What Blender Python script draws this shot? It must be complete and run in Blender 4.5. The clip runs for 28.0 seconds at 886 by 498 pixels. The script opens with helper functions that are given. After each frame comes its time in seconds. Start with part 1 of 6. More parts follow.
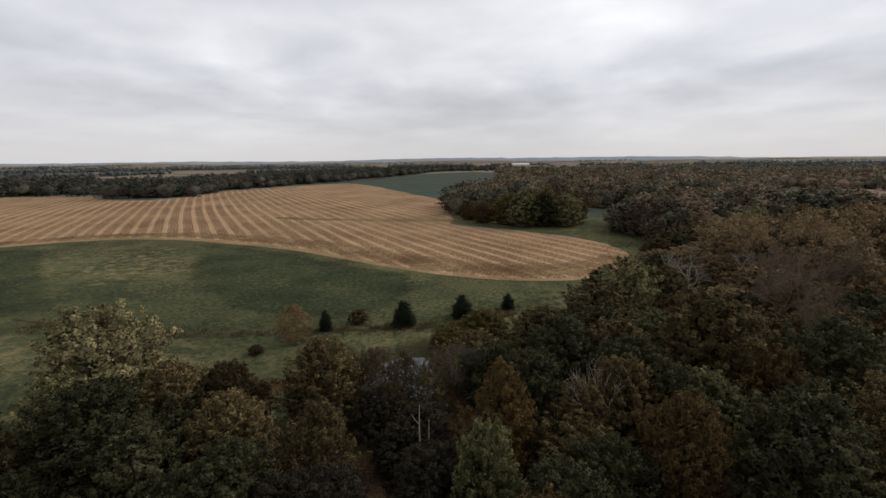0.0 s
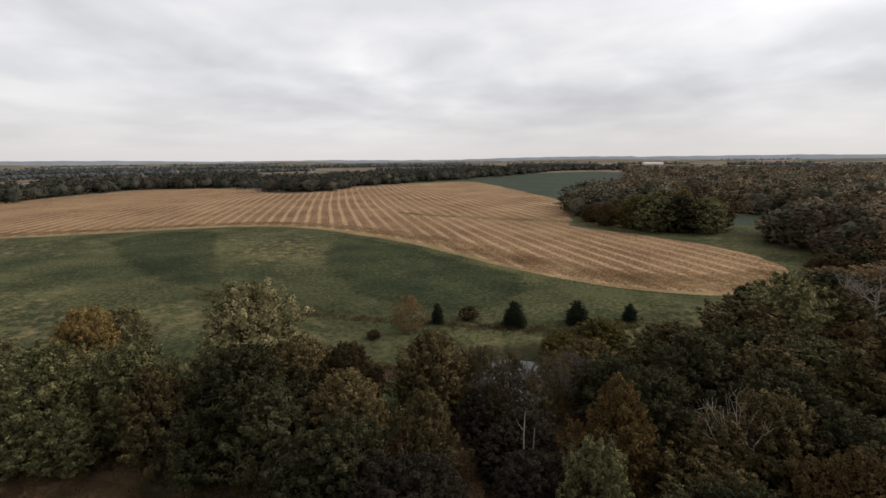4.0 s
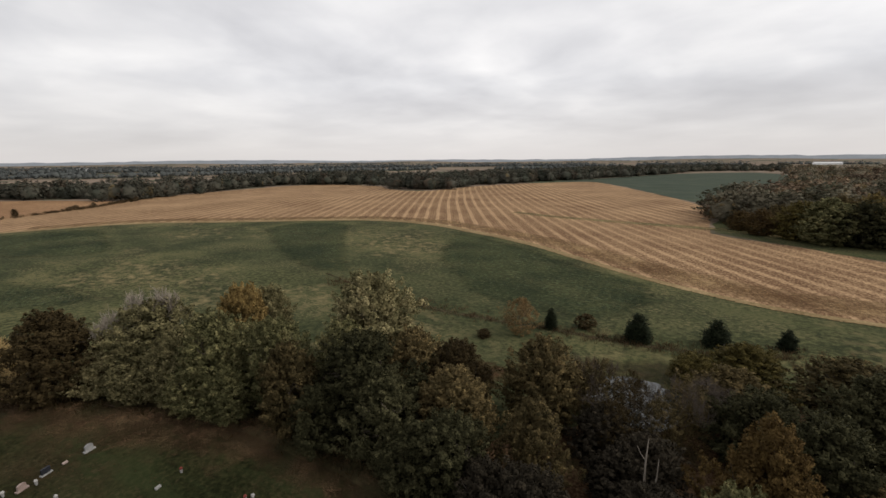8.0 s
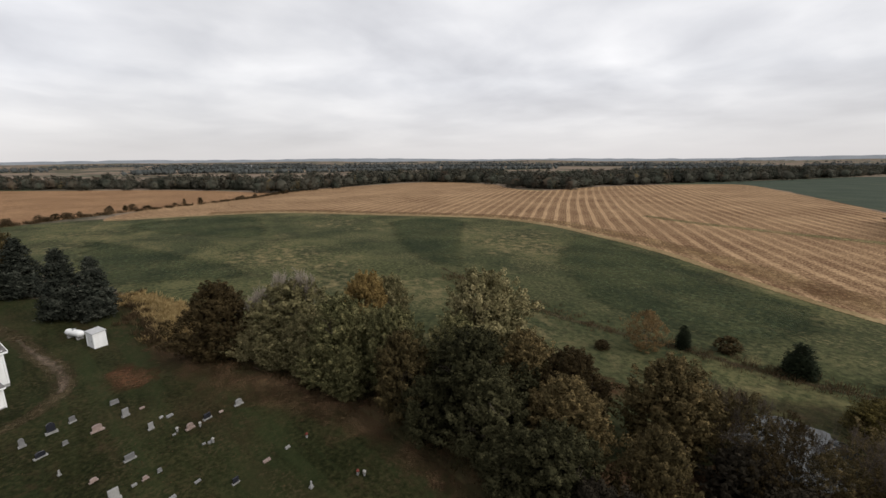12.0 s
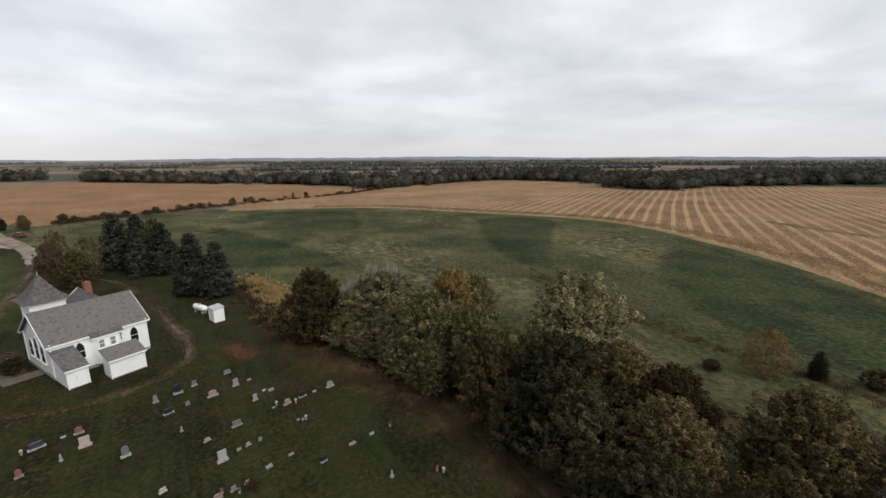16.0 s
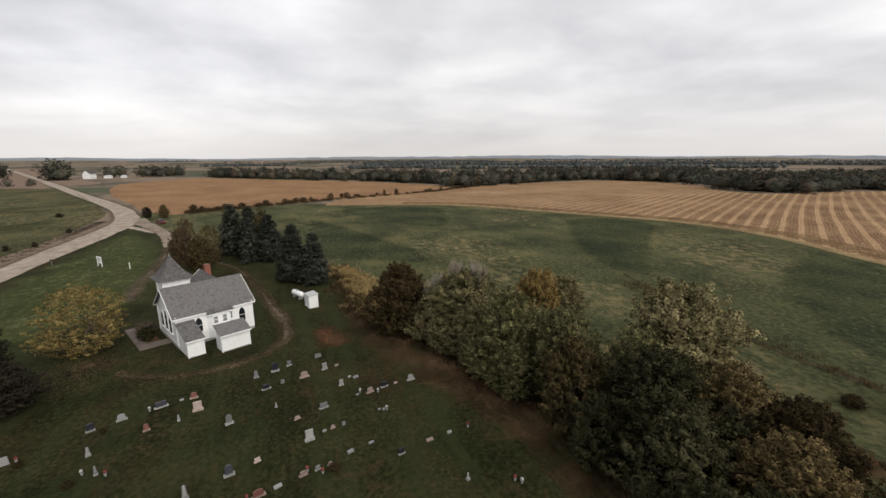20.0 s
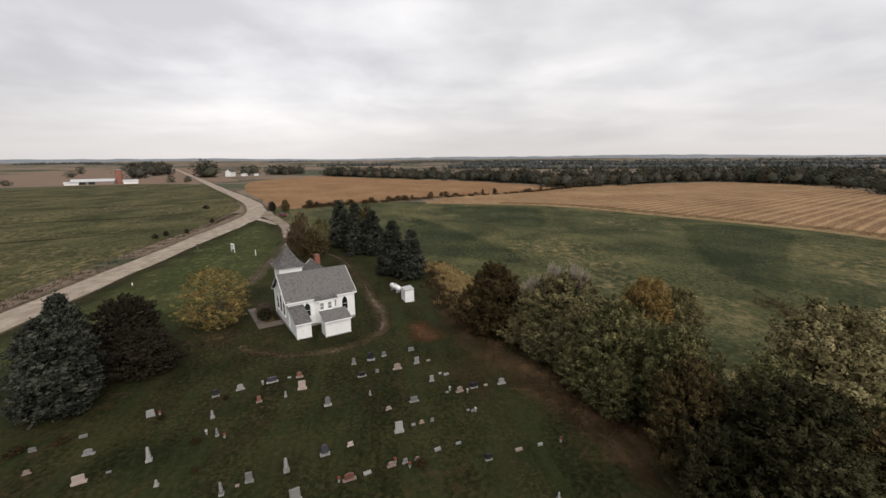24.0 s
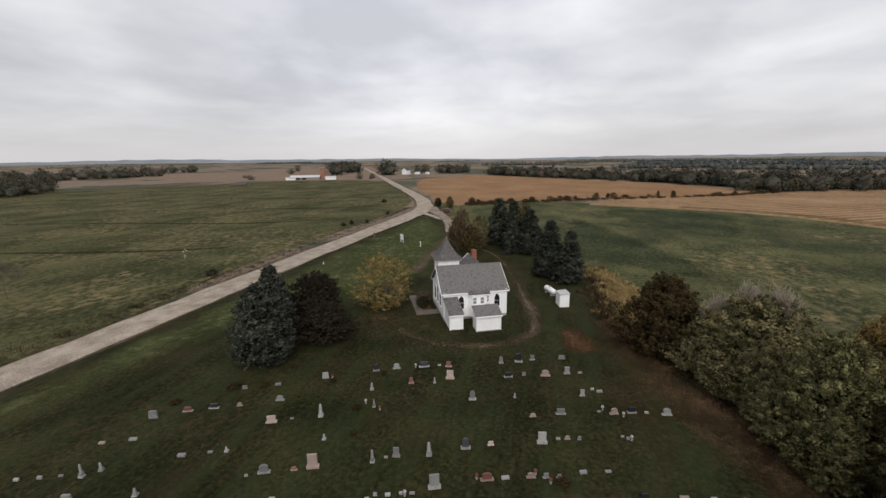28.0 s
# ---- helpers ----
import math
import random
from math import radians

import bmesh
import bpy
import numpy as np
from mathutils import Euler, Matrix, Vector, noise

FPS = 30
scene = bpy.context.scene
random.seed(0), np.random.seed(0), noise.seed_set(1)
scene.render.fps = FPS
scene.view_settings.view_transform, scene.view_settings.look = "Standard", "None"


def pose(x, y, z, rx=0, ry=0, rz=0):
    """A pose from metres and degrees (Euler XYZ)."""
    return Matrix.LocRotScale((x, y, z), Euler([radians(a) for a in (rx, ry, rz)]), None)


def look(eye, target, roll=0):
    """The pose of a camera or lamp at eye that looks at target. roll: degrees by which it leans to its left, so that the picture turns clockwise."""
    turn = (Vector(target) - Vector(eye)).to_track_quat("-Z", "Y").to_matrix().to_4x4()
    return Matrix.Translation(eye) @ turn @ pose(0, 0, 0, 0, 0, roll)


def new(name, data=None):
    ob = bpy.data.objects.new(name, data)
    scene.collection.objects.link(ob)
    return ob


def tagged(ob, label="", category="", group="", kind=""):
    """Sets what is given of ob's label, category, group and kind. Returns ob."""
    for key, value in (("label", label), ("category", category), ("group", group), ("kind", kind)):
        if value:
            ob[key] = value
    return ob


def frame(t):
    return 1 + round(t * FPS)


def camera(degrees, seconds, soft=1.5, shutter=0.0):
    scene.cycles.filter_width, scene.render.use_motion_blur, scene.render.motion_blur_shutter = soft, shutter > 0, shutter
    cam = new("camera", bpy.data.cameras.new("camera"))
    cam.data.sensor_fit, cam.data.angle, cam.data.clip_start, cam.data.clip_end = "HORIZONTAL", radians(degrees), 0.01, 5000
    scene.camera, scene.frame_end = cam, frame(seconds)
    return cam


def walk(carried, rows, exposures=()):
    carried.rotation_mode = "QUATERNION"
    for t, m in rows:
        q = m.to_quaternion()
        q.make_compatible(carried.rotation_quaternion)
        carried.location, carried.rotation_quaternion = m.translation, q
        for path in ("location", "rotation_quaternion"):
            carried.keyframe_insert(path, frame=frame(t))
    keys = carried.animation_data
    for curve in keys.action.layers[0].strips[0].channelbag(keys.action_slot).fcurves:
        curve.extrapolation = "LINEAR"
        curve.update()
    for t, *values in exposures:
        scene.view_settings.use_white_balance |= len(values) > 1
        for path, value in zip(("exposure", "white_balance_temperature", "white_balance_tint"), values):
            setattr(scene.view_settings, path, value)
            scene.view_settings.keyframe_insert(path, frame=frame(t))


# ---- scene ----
from mathutils.geometry import delaunay_2d_cdt

cam = camera(93.0, 28.0)
# seconds, place, and the turn about x, y and z: a slow pan to the left from a hovering height
ROWS = [
    (0.0, 1.19, -2.68, 23.11, 77.98, 0.55, -2.26),
    (0.5, 1.21, -2.61, 23.09, 77.98, 0.54, -0.28),
    (1.0, 1.22, -2.53, 23.07, 77.97, 0.52, 1.57),
    (1.5, 1.23, -2.45, 23.05, 77.96, 0.51, 3.39),
    (2.0, 1.22, -2.38, 23.04, 77.96, 0.50, 5.28),
    (2.5, 1.21, -2.30, 23.02, 77.95, 0.50, 7.25),
    (3.0, 1.18, -2.23, 23.00, 77.95, 0.50, 9.38),
    (3.5, 1.16, -2.16, 22.98, 77.95, 0.51, 11.52),
    (5.5, 1.00, -1.88, 22.91, 78.02, 0.55, 19.42),
    (6.0, 0.95, -1.81, 22.90, 78.03, 0.56, 21.45),
    (6.5, 0.90, -1.75, 22.88, 78.03, 0.57, 23.41),
    (7.0, 0.84, -1.68, 22.86, 78.03, 0.56, 25.31),
    (7.5, 0.78, -1.62, 22.84, 78.03, 0.55, 27.33),
    (8.0, 0.71, -1.56, 22.82, 78.02, 0.54, 29.32),
    (8.5, 0.63, -1.50, 22.80, 78.02, 0.51, 31.30),
    (9.0, 0.55, -1.44, 22.78, 78.01, 0.49, 33.25),
    (9.5, 0.47, -1.38, 22.75, 78.00, 0.46, 35.18),
    (10.0, 0.38, -1.33, 22.73, 77.99, 0.44, 37.26),
    (10.5, 0.29, -1.28, 22.70, 77.98, 0.41, 39.33),
    (11.0, 0.20, -1.23, 22.68, 77.98, 0.38, 41.19),
    (11.5, 0.10, -1.18, 22.65, 77.98, 0.35, 43.27),
    (12.0, 0.00, -1.13, 22.62, 77.97, 0.33, 45.09),
    (12.5, -0.09, -1.08, 22.59, 77.96, 0.32, 46.64),
    (14.5, -0.50, -0.90, 22.46, 77.85, 0.27, 52.57),
    (15.0, -0.60, -0.85, 22.43, 77.82, 0.27, 54.09),
    (15.5, -0.71, -0.81, 22.39, 77.80, 0.26, 55.75),
    (16.0, -0.81, -0.77, 22.36, 77.79, 0.25, 57.12),
    (16.5, -0.92, -0.73, 22.32, 77.78, 0.25, 58.61),
    (17.0, -1.03, -0.69, 22.29, 77.78, 0.24, 60.24),
    (17.5, -1.14, -0.65, 22.25, 77.77, 0.23, 61.61),
    (18.0, -1.25, -0.61, 22.21, 77.75, 0.23, 62.87),
    (18.5, -1.37, -0.58, 22.17, 77.73, 0.22, 64.35),
    (19.0, -1.49, -0.55, 22.13, 77.71, 0.22, 65.94),
    (19.5, -1.60, -0.52, 22.09, 77.70, 0.22, 67.36),
    (20.0, -1.72, -0.49, 22.05, 77.69, 0.23, 68.80),
    (20.5, -1.85, -0.46, 22.01, 77.70, 0.24, 70.42),
    (21.0, -1.97, -0.43, 21.97, 77.71, 0.25, 71.99),
    (21.5, -2.09, -0.41, 21.94, 77.72, 0.28, 73.35),
    (23.5, -2.60, -0.33, 21.78, 77.74, 0.37, 79.87),
    (24.0, -2.72, -0.32, 21.74, 77.76, 0.40, 82.03),
    (24.5, -2.85, -0.30, 21.70, 77.79, 0.42, 84.59),
    (25.0, -2.98, -0.29, 21.66, 77.84, 0.44, 87.69),
    (25.5, -3.11, -0.28, 21.62, 77.87, 0.47, 90.71),
    (26.0, -3.24, -0.28, 21.58, 77.90, 0.50, 93.11),
    (26.5, -3.37, -0.27, 21.54, 77.91, 0.53, 95.05),
    (27.0, -3.50, -0.27, 21.51, 77.91, 0.56, 97.41),
    (27.5, -3.64, -0.27, 21.47, 77.91, 0.59, 100.57),
    (28.0, -3.77, -0.28, 21.43, 77.89, 0.62, 103.60),
]
walk(cam, [(t, pose(x, y, z, rx, ry, rz)) for t, x, y, z, rx, ry, rz in ROWS],
     [(0.0, -0.16, 6380, 10), (2.0, -0.12, 6420, 10), (5.0, -0.04, 6600, 10), (8.0, -0.03, 6640, 10), (12.0, -0.02, 6500, 10), (15.0, -0.01, 6330, 9), (17.0, -0.02, 6330, 9),
      (19.0, 0.0, 6450, 9.5), (21.0, 0.0, 6720, 10), (25.0, -0.05, 6620, 10.5), (28.0, -0.12, 6440, 10)])

# ---- world and sun: an overcast autumn sky ----
scene.view_settings.exposure = 0.0
world = bpy.data.worlds.new("overcast_sky")
scene.world = world
world.use_nodes = True


def build_world():
    nt = world.node_tree
    nt.nodes.clear()
    N, L = nt.nodes.new, nt.links.new
    coord = N("ShaderNodeTexCoord")
    sep = N("ShaderNodeSeparateXYZ")
    L(coord.outputs["Generated"], sep.inputs[0])
    # clouds lie on a plane overhead: direction divided by its height
    up = N("ShaderNodeMath"); up.operation = "MAXIMUM"; up.inputs[1].default_value = 0.0
    L(sep.outputs["Z"], up.inputs[0])
    lift = N("ShaderNodeMath"); lift.operation = "ADD"; lift.inputs[1].default_value = 0.16
    L(up.outputs[0], lift.inputs[0])
    div = N("ShaderNodeVectorMath"); div.operation = "DIVIDE"
    comb = N("ShaderNodeCombineXYZ")
    for i in range(3):
        L(lift.outputs[0], comb.inputs[i])
    L(coord.outputs["Generated"], div.inputs[0])
    L(comb.outputs[0], div.inputs[1])
    n1 = N("ShaderNodeTexNoise"); n1.inputs["Scale"].default_value = 0.55; n1.inputs["Detail"].default_value = 6; n1.inputs["Roughness"].default_value = 0.5
    n2 = N("ShaderNodeTexNoise"); n2.inputs["Scale"].default_value = 1.7; n2.inputs["Detail"].default_value = 5; n2.inputs["Roughness"].default_value = 0.45
    for n in (n1, n2):
        n.inputs["Distortion"].default_value = 0.3
        L(div.outputs[0], n.inputs["Vector"])
    mix = N("ShaderNodeMath"); mix.operation = "MULTIPLY_ADD"; mix.inputs[1].default_value = 0.45
    L(n2.outputs["Fac"], mix.inputs[0]); L(n1.outputs["Fac"], mix.inputs[2])
    ramp = N("ShaderNodeValToRGB")
    e = ramp.color_ramp.elements
    e[0].position, e[0].color = 0.52, (0.508, 0.511, 0.543, 1)
    e[1].position, e[1].color = 0.98, (0.962, 0.953, 0.957, 1)
    m = e.new(0.72); m.color = (0.690, 0.692, 0.718, 1)
    L(mix.outputs[0], ramp.inputs["Fac"])
    # towards the horizon the cloud sheet evens out into a pale grey
    low = N("ShaderNodeMapRange"); low.inputs["From Min"].default_value = 0.0; low.inputs["From Max"].default_value = 0.16
    L(sep.outputs["Z"], low.inputs["Value"])
    hor = N("ShaderNodeMix"); hor.data_type = "RGBA"
    hor.inputs["A"].default_value = (0.672, 0.650, 0.650, 1)
    L(low.outputs[0], hor.inputs["Factor"]); L(ramp.outputs["Color"], hor.inputs["B"])
    bright = hor.outputs["Result"]
    for az, el, inner, gain in ((-31, 24, 0.84, 0.14), (30, 22, 0.76, 0.10), (106, 22, 0.84, 0.26)):
        aim = N("ShaderNodeVectorMath"); aim.operation = "DOT_PRODUCT"
        a, b = radians(az), radians(el)
        aim.inputs[1].default_value = (-math.sin(a) * math.cos(b), math.cos(a) * math.cos(b), math.sin(b))
        L(coord.outputs["Generated"], aim.inputs[0])
        thin = N("ShaderNodeMapRange"); thin.interpolation_type = "SMOOTHERSTEP"
        thin.inputs["From Min"].default_value, thin.inputs["From Max"].default_value = inner, 1.0
        thin.inputs["To Min"].default_value, thin.inputs["To Max"].default_value = 1.0, 1.0 + gain
        L(aim.outputs["Value"], thin.inputs["Value"])
        up_lit = N("ShaderNodeVectorMath"); up_lit.operation = "SCALE"
        L(bright, up_lit.inputs[0]); L(thin.outputs[0], up_lit.inputs["Scale"])
        bright = up_lit.outputs[0]
    sky = N("ShaderNodeTexSky"); sky.sky_type = "NISHITA"; sky.sun_disc = False
    sky.sun_elevation, sky.sun_rotation = radians(37), radians(70)
    bg_sky = N("ShaderNodeBackground"); bg_sky.inputs["Strength"].default_value = 0.006
    L(sky.outputs[0], bg_sky.inputs["Color"])
    bg = N("ShaderNodeBackground"); bg.inputs["Strength"].default_value = SKY
    L(bright, bg.inputs["Color"])
    add = N("ShaderNodeAddShader")
    L(bg.outputs[0], add.inputs[0]); L(bg_sky.outputs[0], add.inputs[1])
    out = N("ShaderNodeOutputWorld")
    L(add.outputs[0], out.inputs["Surface"])


SKY = 1.02
build_world()
sun = new("sun", bpy.data.lights.new("sun", "SUN"))
sun.data.energy, sun.data.angle, sun.data.color = 2.2, radians(40), (1.0, 0.96, 0.9)
# the sun stands behind cloud to the right of the first view, opposite the church
sun.matrix_world = look((90, 32, 72), (0, 0, 0))


# ---- materials ----
def noise_node(nt, vec, scale, detail=4, rough=0.55):
    n = nt.nodes.new("ShaderNodeTexNoise")
    n.inputs["Scale"].default_value, n.inputs["Detail"].default_value, n.inputs["Roughness"].default_value = scale, detail, rough
    nt.links.new(vec, n.inputs["Vector"])
    return n.outputs["Fac"]


def ramp_node(nt, fac, stops):
    r = nt.nodes.new("ShaderNodeValToRGB")
    e = r.color_ramp.elements
    e[0].position, e[0].color = stops[0][0], (*stops[0][1], 1)
    e[1].position, e[1].color = stops[-1][0], (*stops[-1][1], 1)
    for p, c in stops[1:-1]:
        k = e.new(p)
        k.color = (*c, 1)
    nt.links.new(fac, r.inputs["Fac"])
    return r.outputs["Color"]


def mix_node(nt, fac, a, b, mode="MIX"):
    m = nt.nodes.new("ShaderNodeMix")
    m.data_type, m.blend_type = "RGBA", mode
    for key, v in (("Factor", fac), ("A", a), ("B", b)):
        if isinstance(v, (int, float)):
            m.inputs[key].default_value = v
        elif isinstance(v, tuple):
            m.inputs[key].default_value = (*v, 1)
        else:
            nt.links.new(v, m.inputs[key])
    return m.outputs["Result"]


def math_node(nt, op, a, b=0.0, c=None):
    m = nt.nodes.new("ShaderNodeMath")
    m.operation = op
    for i, v in enumerate((a, b, c)):
        if v is None:
            continue
        if isinstance(v, (int, float)):
            m.inputs[i].default_value = v
        else:
            nt.links.new(v, m.inputs[i])
    return m.outputs[0]


def material(name, rough=0.8, metal=0.0, spec=0.3):
    m = bpy.data.materials.new(name)
    m.use_nodes = True
    nt = m.node_tree
    b = nt.nodes["Principled BSDF"]
    b.inputs["Roughness"].default_value, b.inputs["Metallic"].default_value = rough, metal
    b.inputs["Specular IOR Level"].default_value = spec
    pos = nt.nodes.new("ShaderNodeTexCoord").outputs["Object"]
    return m, nt, b, pos


def bump(nt, b, height, strength=0.4, dist=0.05):
    n = nt.nodes.new("ShaderNodeBump")
    n.inputs["Strength"].default_value, n.inputs["Distance"].default_value = strength, dist
    nt.links.new(height, n.inputs["Height"])
    nt.links.new(n.outputs[0], b.inputs["Normal"])


def stretch(nt, vec, sx, sy, sz, turn=0.0):
    m = nt.nodes.new("ShaderNodeMapping")
    m.inputs["Scale"].default_value = (sx, sy, sz)
    m.inputs["Rotation"].default_value = (0, 0, radians(turn))
    nt.links.new(vec, m.inputs["Vector"])
    return m.outputs[0]


def mottled(name, stops, fine=8.0, coarse=0.6, rough=0.85, metal=0.0, spec=0.3, relief=0.3, dist=0.03, own=0.0):
    """A surface whose colour wanders between the stops at two scales; own: how much objects differ."""
    m, nt, b, pos = material(name, rough, metal, spec)
    f = math_node(nt, "MULTIPLY_ADD", noise_node(nt, pos, fine, 5), 0.5, math_node(nt, "MULTIPLY", noise_node(nt, pos, coarse, 4), 0.5))
    if own:
        info = nt.nodes.new("ShaderNodeObjectInfo").outputs["Random"]
        f = math_node(nt, "ADD", f, math_node(nt, "MULTIPLY_ADD", info, own, -own / 2))
    nt.links.new(ramp_node(nt, f, stops), b.inputs["Base Color"])
    bump(nt, b, noise_node(nt, pos, fine * 2, 4), relief, dist)
    return m


def foliage(name, dark, mid, light, rough=0.75, patch=0.45, tone=None):
    """Leaves: every leaf differs a little, every tree a little more."""
    m, nt, b, pos = material(name, rough, 0, 0.045)
    isl = nt.nodes.new("ShaderNodeNewGeometry").outputs["Random Per Island"]
    big = noise_node(nt, pos, patch, 3)
    info = nt.nodes.new("ShaderNodeObjectInfo").outputs["Random"]
    f = math_node(nt, "MULTIPLY_ADD", isl, 0.08 if tone else 0.24, math_node(nt, "MULTIPLY", big, 0.4))
    f = math_node(nt, "MULTIPLY_ADD", noise_node(nt, pos, 1.4, 1), 0.2 if tone else 1.05, f)
    f = math_node(nt, "ADD", f, math_node(nt, "MULTIPLY_ADD", info, 0.2, 0.03 if tone else -0.455))
    col = ramp_node(nt, f, [(0.15, dark), (0.5, mid), (0.9, light)])
    if tone:
        # trees of other kinds among them
        for k, (colour, scale, lo, hi) in enumerate(tone):
            r = nt.nodes.new("ShaderNodeMapRange")
            r.inputs["From Min"].default_value, r.inputs["From Max"].default_value, r.inputs["To Max"].default_value = lo, hi, 0.8
            nt.links.new(noise_node(nt, stretch(nt, pos, 1, 1, 0.3, 31 * k + 10), scale, 2), r.inputs["Value"])
            leaf = mix_node(nt, isl, tuple(c * 0.8 for c in colour), tuple(c * 1.2 for c in colour))
            col = mix_node(nt, r.outputs[0], col, leaf)
    nt.links.new(col, b.inputs["Base Color"])
    # leaves let part of the light through
    thin = nt.nodes.new("ShaderNodeBsdfTranslucent")
    nt.links.new(col, thin.inputs["Color"])
    both = nt.nodes.new("ShaderNodeMixShader")
    both.inputs["Fac"].default_value = 0.24
    nt.links.new(b.outputs[0], both.inputs[1])
    nt.links.new(thin.outputs[0], both.inputs[2])
    nt.links.new(both.outputs[0], nt.nodes["Material Output"].inputs["Surface"])
    return m


def ground_cover(name, base, patches, fine=3.0, rough=0.9, flecks=(), relief=0.5):
    """Grass and soil: base colour stops, then patches [(colour, scale, threshold, softness, amount, sx, sy, turn)] over it,
    then flecks [(colour, cluster scale, lo, hi, fleck scale, lo, hi, amount, sx, sy, turn)] that gather in clusters."""
    m, nt, b, pos = material(name, rough, 0, 0.03)
    f = math_node(nt, "MULTIPLY_ADD", noise_node(nt, pos, fine, 6, 0.65), 0.6, math_node(nt, "MULTIPLY", noise_node(nt, pos, fine * 0.06, 4), 0.4))
    col = ramp_node(nt, f, base)
    for colour, scale, lo, hi, amount, sx, sy, turn in patches:
        v = stretch(nt, pos, sx, sy, 1, turn)
        r = nt.nodes.new("ShaderNodeMapRange")
        r.inputs["From Min"].default_value, r.inputs["From Max"].default_value, r.inputs["To Max"].default_value = lo, hi, amount
        nt.links.new(noise_node(nt, v, scale, 7, 0.62), r.inputs["Value"])
        col = mix_node(nt, r.outputs[0], col, colour)
    for colour, big, blo, bhi, small, slo, shi, amount, sx, sy, turn in flecks:
        v = stretch(nt, pos, sx, sy, 1, turn)
        both = []
        for scale, lo, hi in ((big, blo, bhi), (small, slo, shi)):
            r = nt.nodes.new("ShaderNodeMapRange")
            r.inputs["From Min"].default_value, r.inputs["From Max"].default_value = lo, hi
            nt.links.new(noise_node(nt, v, scale, 5, 0.65), r.inputs["Value"])
            both.append(r.outputs[0])
        col = mix_node(nt, math_node(nt, "MULTIPLY", math_node(nt, "MULTIPLY", both[0], both[1]), amount), col, colour)
    nt.links.new(col, b.inputs["Base Color"])
    bump(nt, b, noise_node(nt, pos, fine * 2.5, 4), relief, 0.12)
    return m


def soften(mat):
    """A copy of a ground cover that thins out into what lies under it where the mesh's fade falls to nothing."""
    m = mat.copy()
    m.name = "thinning_" + mat.name
    nt = m.node_tree
    b, out = nt.nodes["Principled BSDF"], nt.nodes["Material Output"]
    pos = nt.nodes.new("ShaderNodeTexCoord").outputs["Object"]
    att = nt.nodes.new("ShaderNodeAttribute")
    att.attribute_name = "fade"
    f = math_node(nt, "MULTIPLY_ADD", noise_node(nt, pos, 0.7, 8, 0.75), 2.6, math_node(nt, "MULTIPLY_ADD", att.outputs["Fac"], 1.25, -1.85))
    r = nt.nodes.new("ShaderNodeMapRange")
    r.inputs["From Min"].default_value, r.inputs["From Max"].default_value, r.inputs["To Max"].default_value = 0.0, 0.9, 0.92
    nt.links.new(f, r.inputs["Value"])
    mix = nt.nodes.new("ShaderNodeMixShader")
    nt.links.new(r.outputs[0], mix.inputs[0])
    nt.links.new(nt.nodes.new("ShaderNodeBsdfTransparent").outputs[0], mix.inputs[1])
    nt.links.new(b.outputs[0], mix.inputs[2])
    nt.links.new(mix.outputs[0], out.inputs["Surface"])
    return m


HAY = ground_cover("hay_field_grass", [(0.44, (0.0265, 0.0310, 0.0150)), (0.50, (0.0545, 0.0590, 0.0260)), (0.57, (0.101, 0.097, 0.044))],
                   [((0.0300, 0.0375, 0.0190), 0.016, 0.47, 0.55, 0.45, 1, 1.2, 30), ((0.061, 0.067, 0.029), 0.025, 0.52, 0.66, 0.4, 1, 2.2, 30)], fine=1.3,
                   flecks=[((0.23, 0.178, 0.092), 0.022, 0.5, 0.62, 0.4, 0.47, 0.64, 0.75, 1.0, 1.2, 22), ((0.19, 0.155, 0.078), 0.06, 0.46, 0.6, 1.6, 0.5, 0.62, 0.65, 1.0, 1.7, 22)])
LAWN = ground_cover("mown_lawn", [(0.41, (0.0090, 0.0110, 0.0043)), (0.5, (0.0190, 0.0208, 0.0081)), (0.60, (0.0375, 0.0362, 0.0152))],
                    [((0.028, 0.036, 0.014), 0.16, 0.46, 0.60, 0.6, 0.25, 2.2, 4), ((0.034, 0.024, 0.0125), 0.09, 0.52, 0.64, 0.5, 0.6, 1.4, 20)], fine=2.4,
                    flecks=[((0.060, 0.038, 0.021), 0.09, 0.48, 0.62, 0.9, 0.48, 0.62, 0.5, 1, 1, 0), ((0.065, 0.05, 0.026), 0.2, 0.45, 0.6, 3.0, 0.5, 0.62, 0.6, 1, 1, 0)])
LAWN_BRIGHT = ground_cover("bright_mown_lawn", [(0.44, (0.037, 0.047, 0.017)), (0.5, (0.068, 0.078, 0.030)), (0.57, (0.106, 0.110, 0.047))],
                           [((0.055, 0.068, 0.022), 0.14, 0.46, 0.58, 0.6, 0.2, 2.4, 14)], fine=2.4, flecks=[((0.07, 0.05, 0.026), 0.1, 0.5, 0.62, 1.2, 0.5, 0.62, 0.5, 1, 1, 0)])
PASTURE = ground_cover("grazed_pasture", [(0.44, (0.027, 0.030, 0.0125)), (0.50, (0.049, 0.051, 0.0215)), (0.57, (0.088, 0.083, 0.037))],
                       [((0.028, 0.032, 0.014), 0.11, 0.56, 0.66, 0.7, 0.05, 1.0, 6)], fine=1.1,
                       flecks=[((0.20, 0.155, 0.08), 0.03, 0.44, 0.58, 0.42, 0.49, 0.59, 0.75, 1, 1.4, 10), ((0.15, 0.12, 0.065), 0.05, 0.45, 0.6, 1.4, 0.5, 0.62, 0.6, 1, 2.2, 10)])
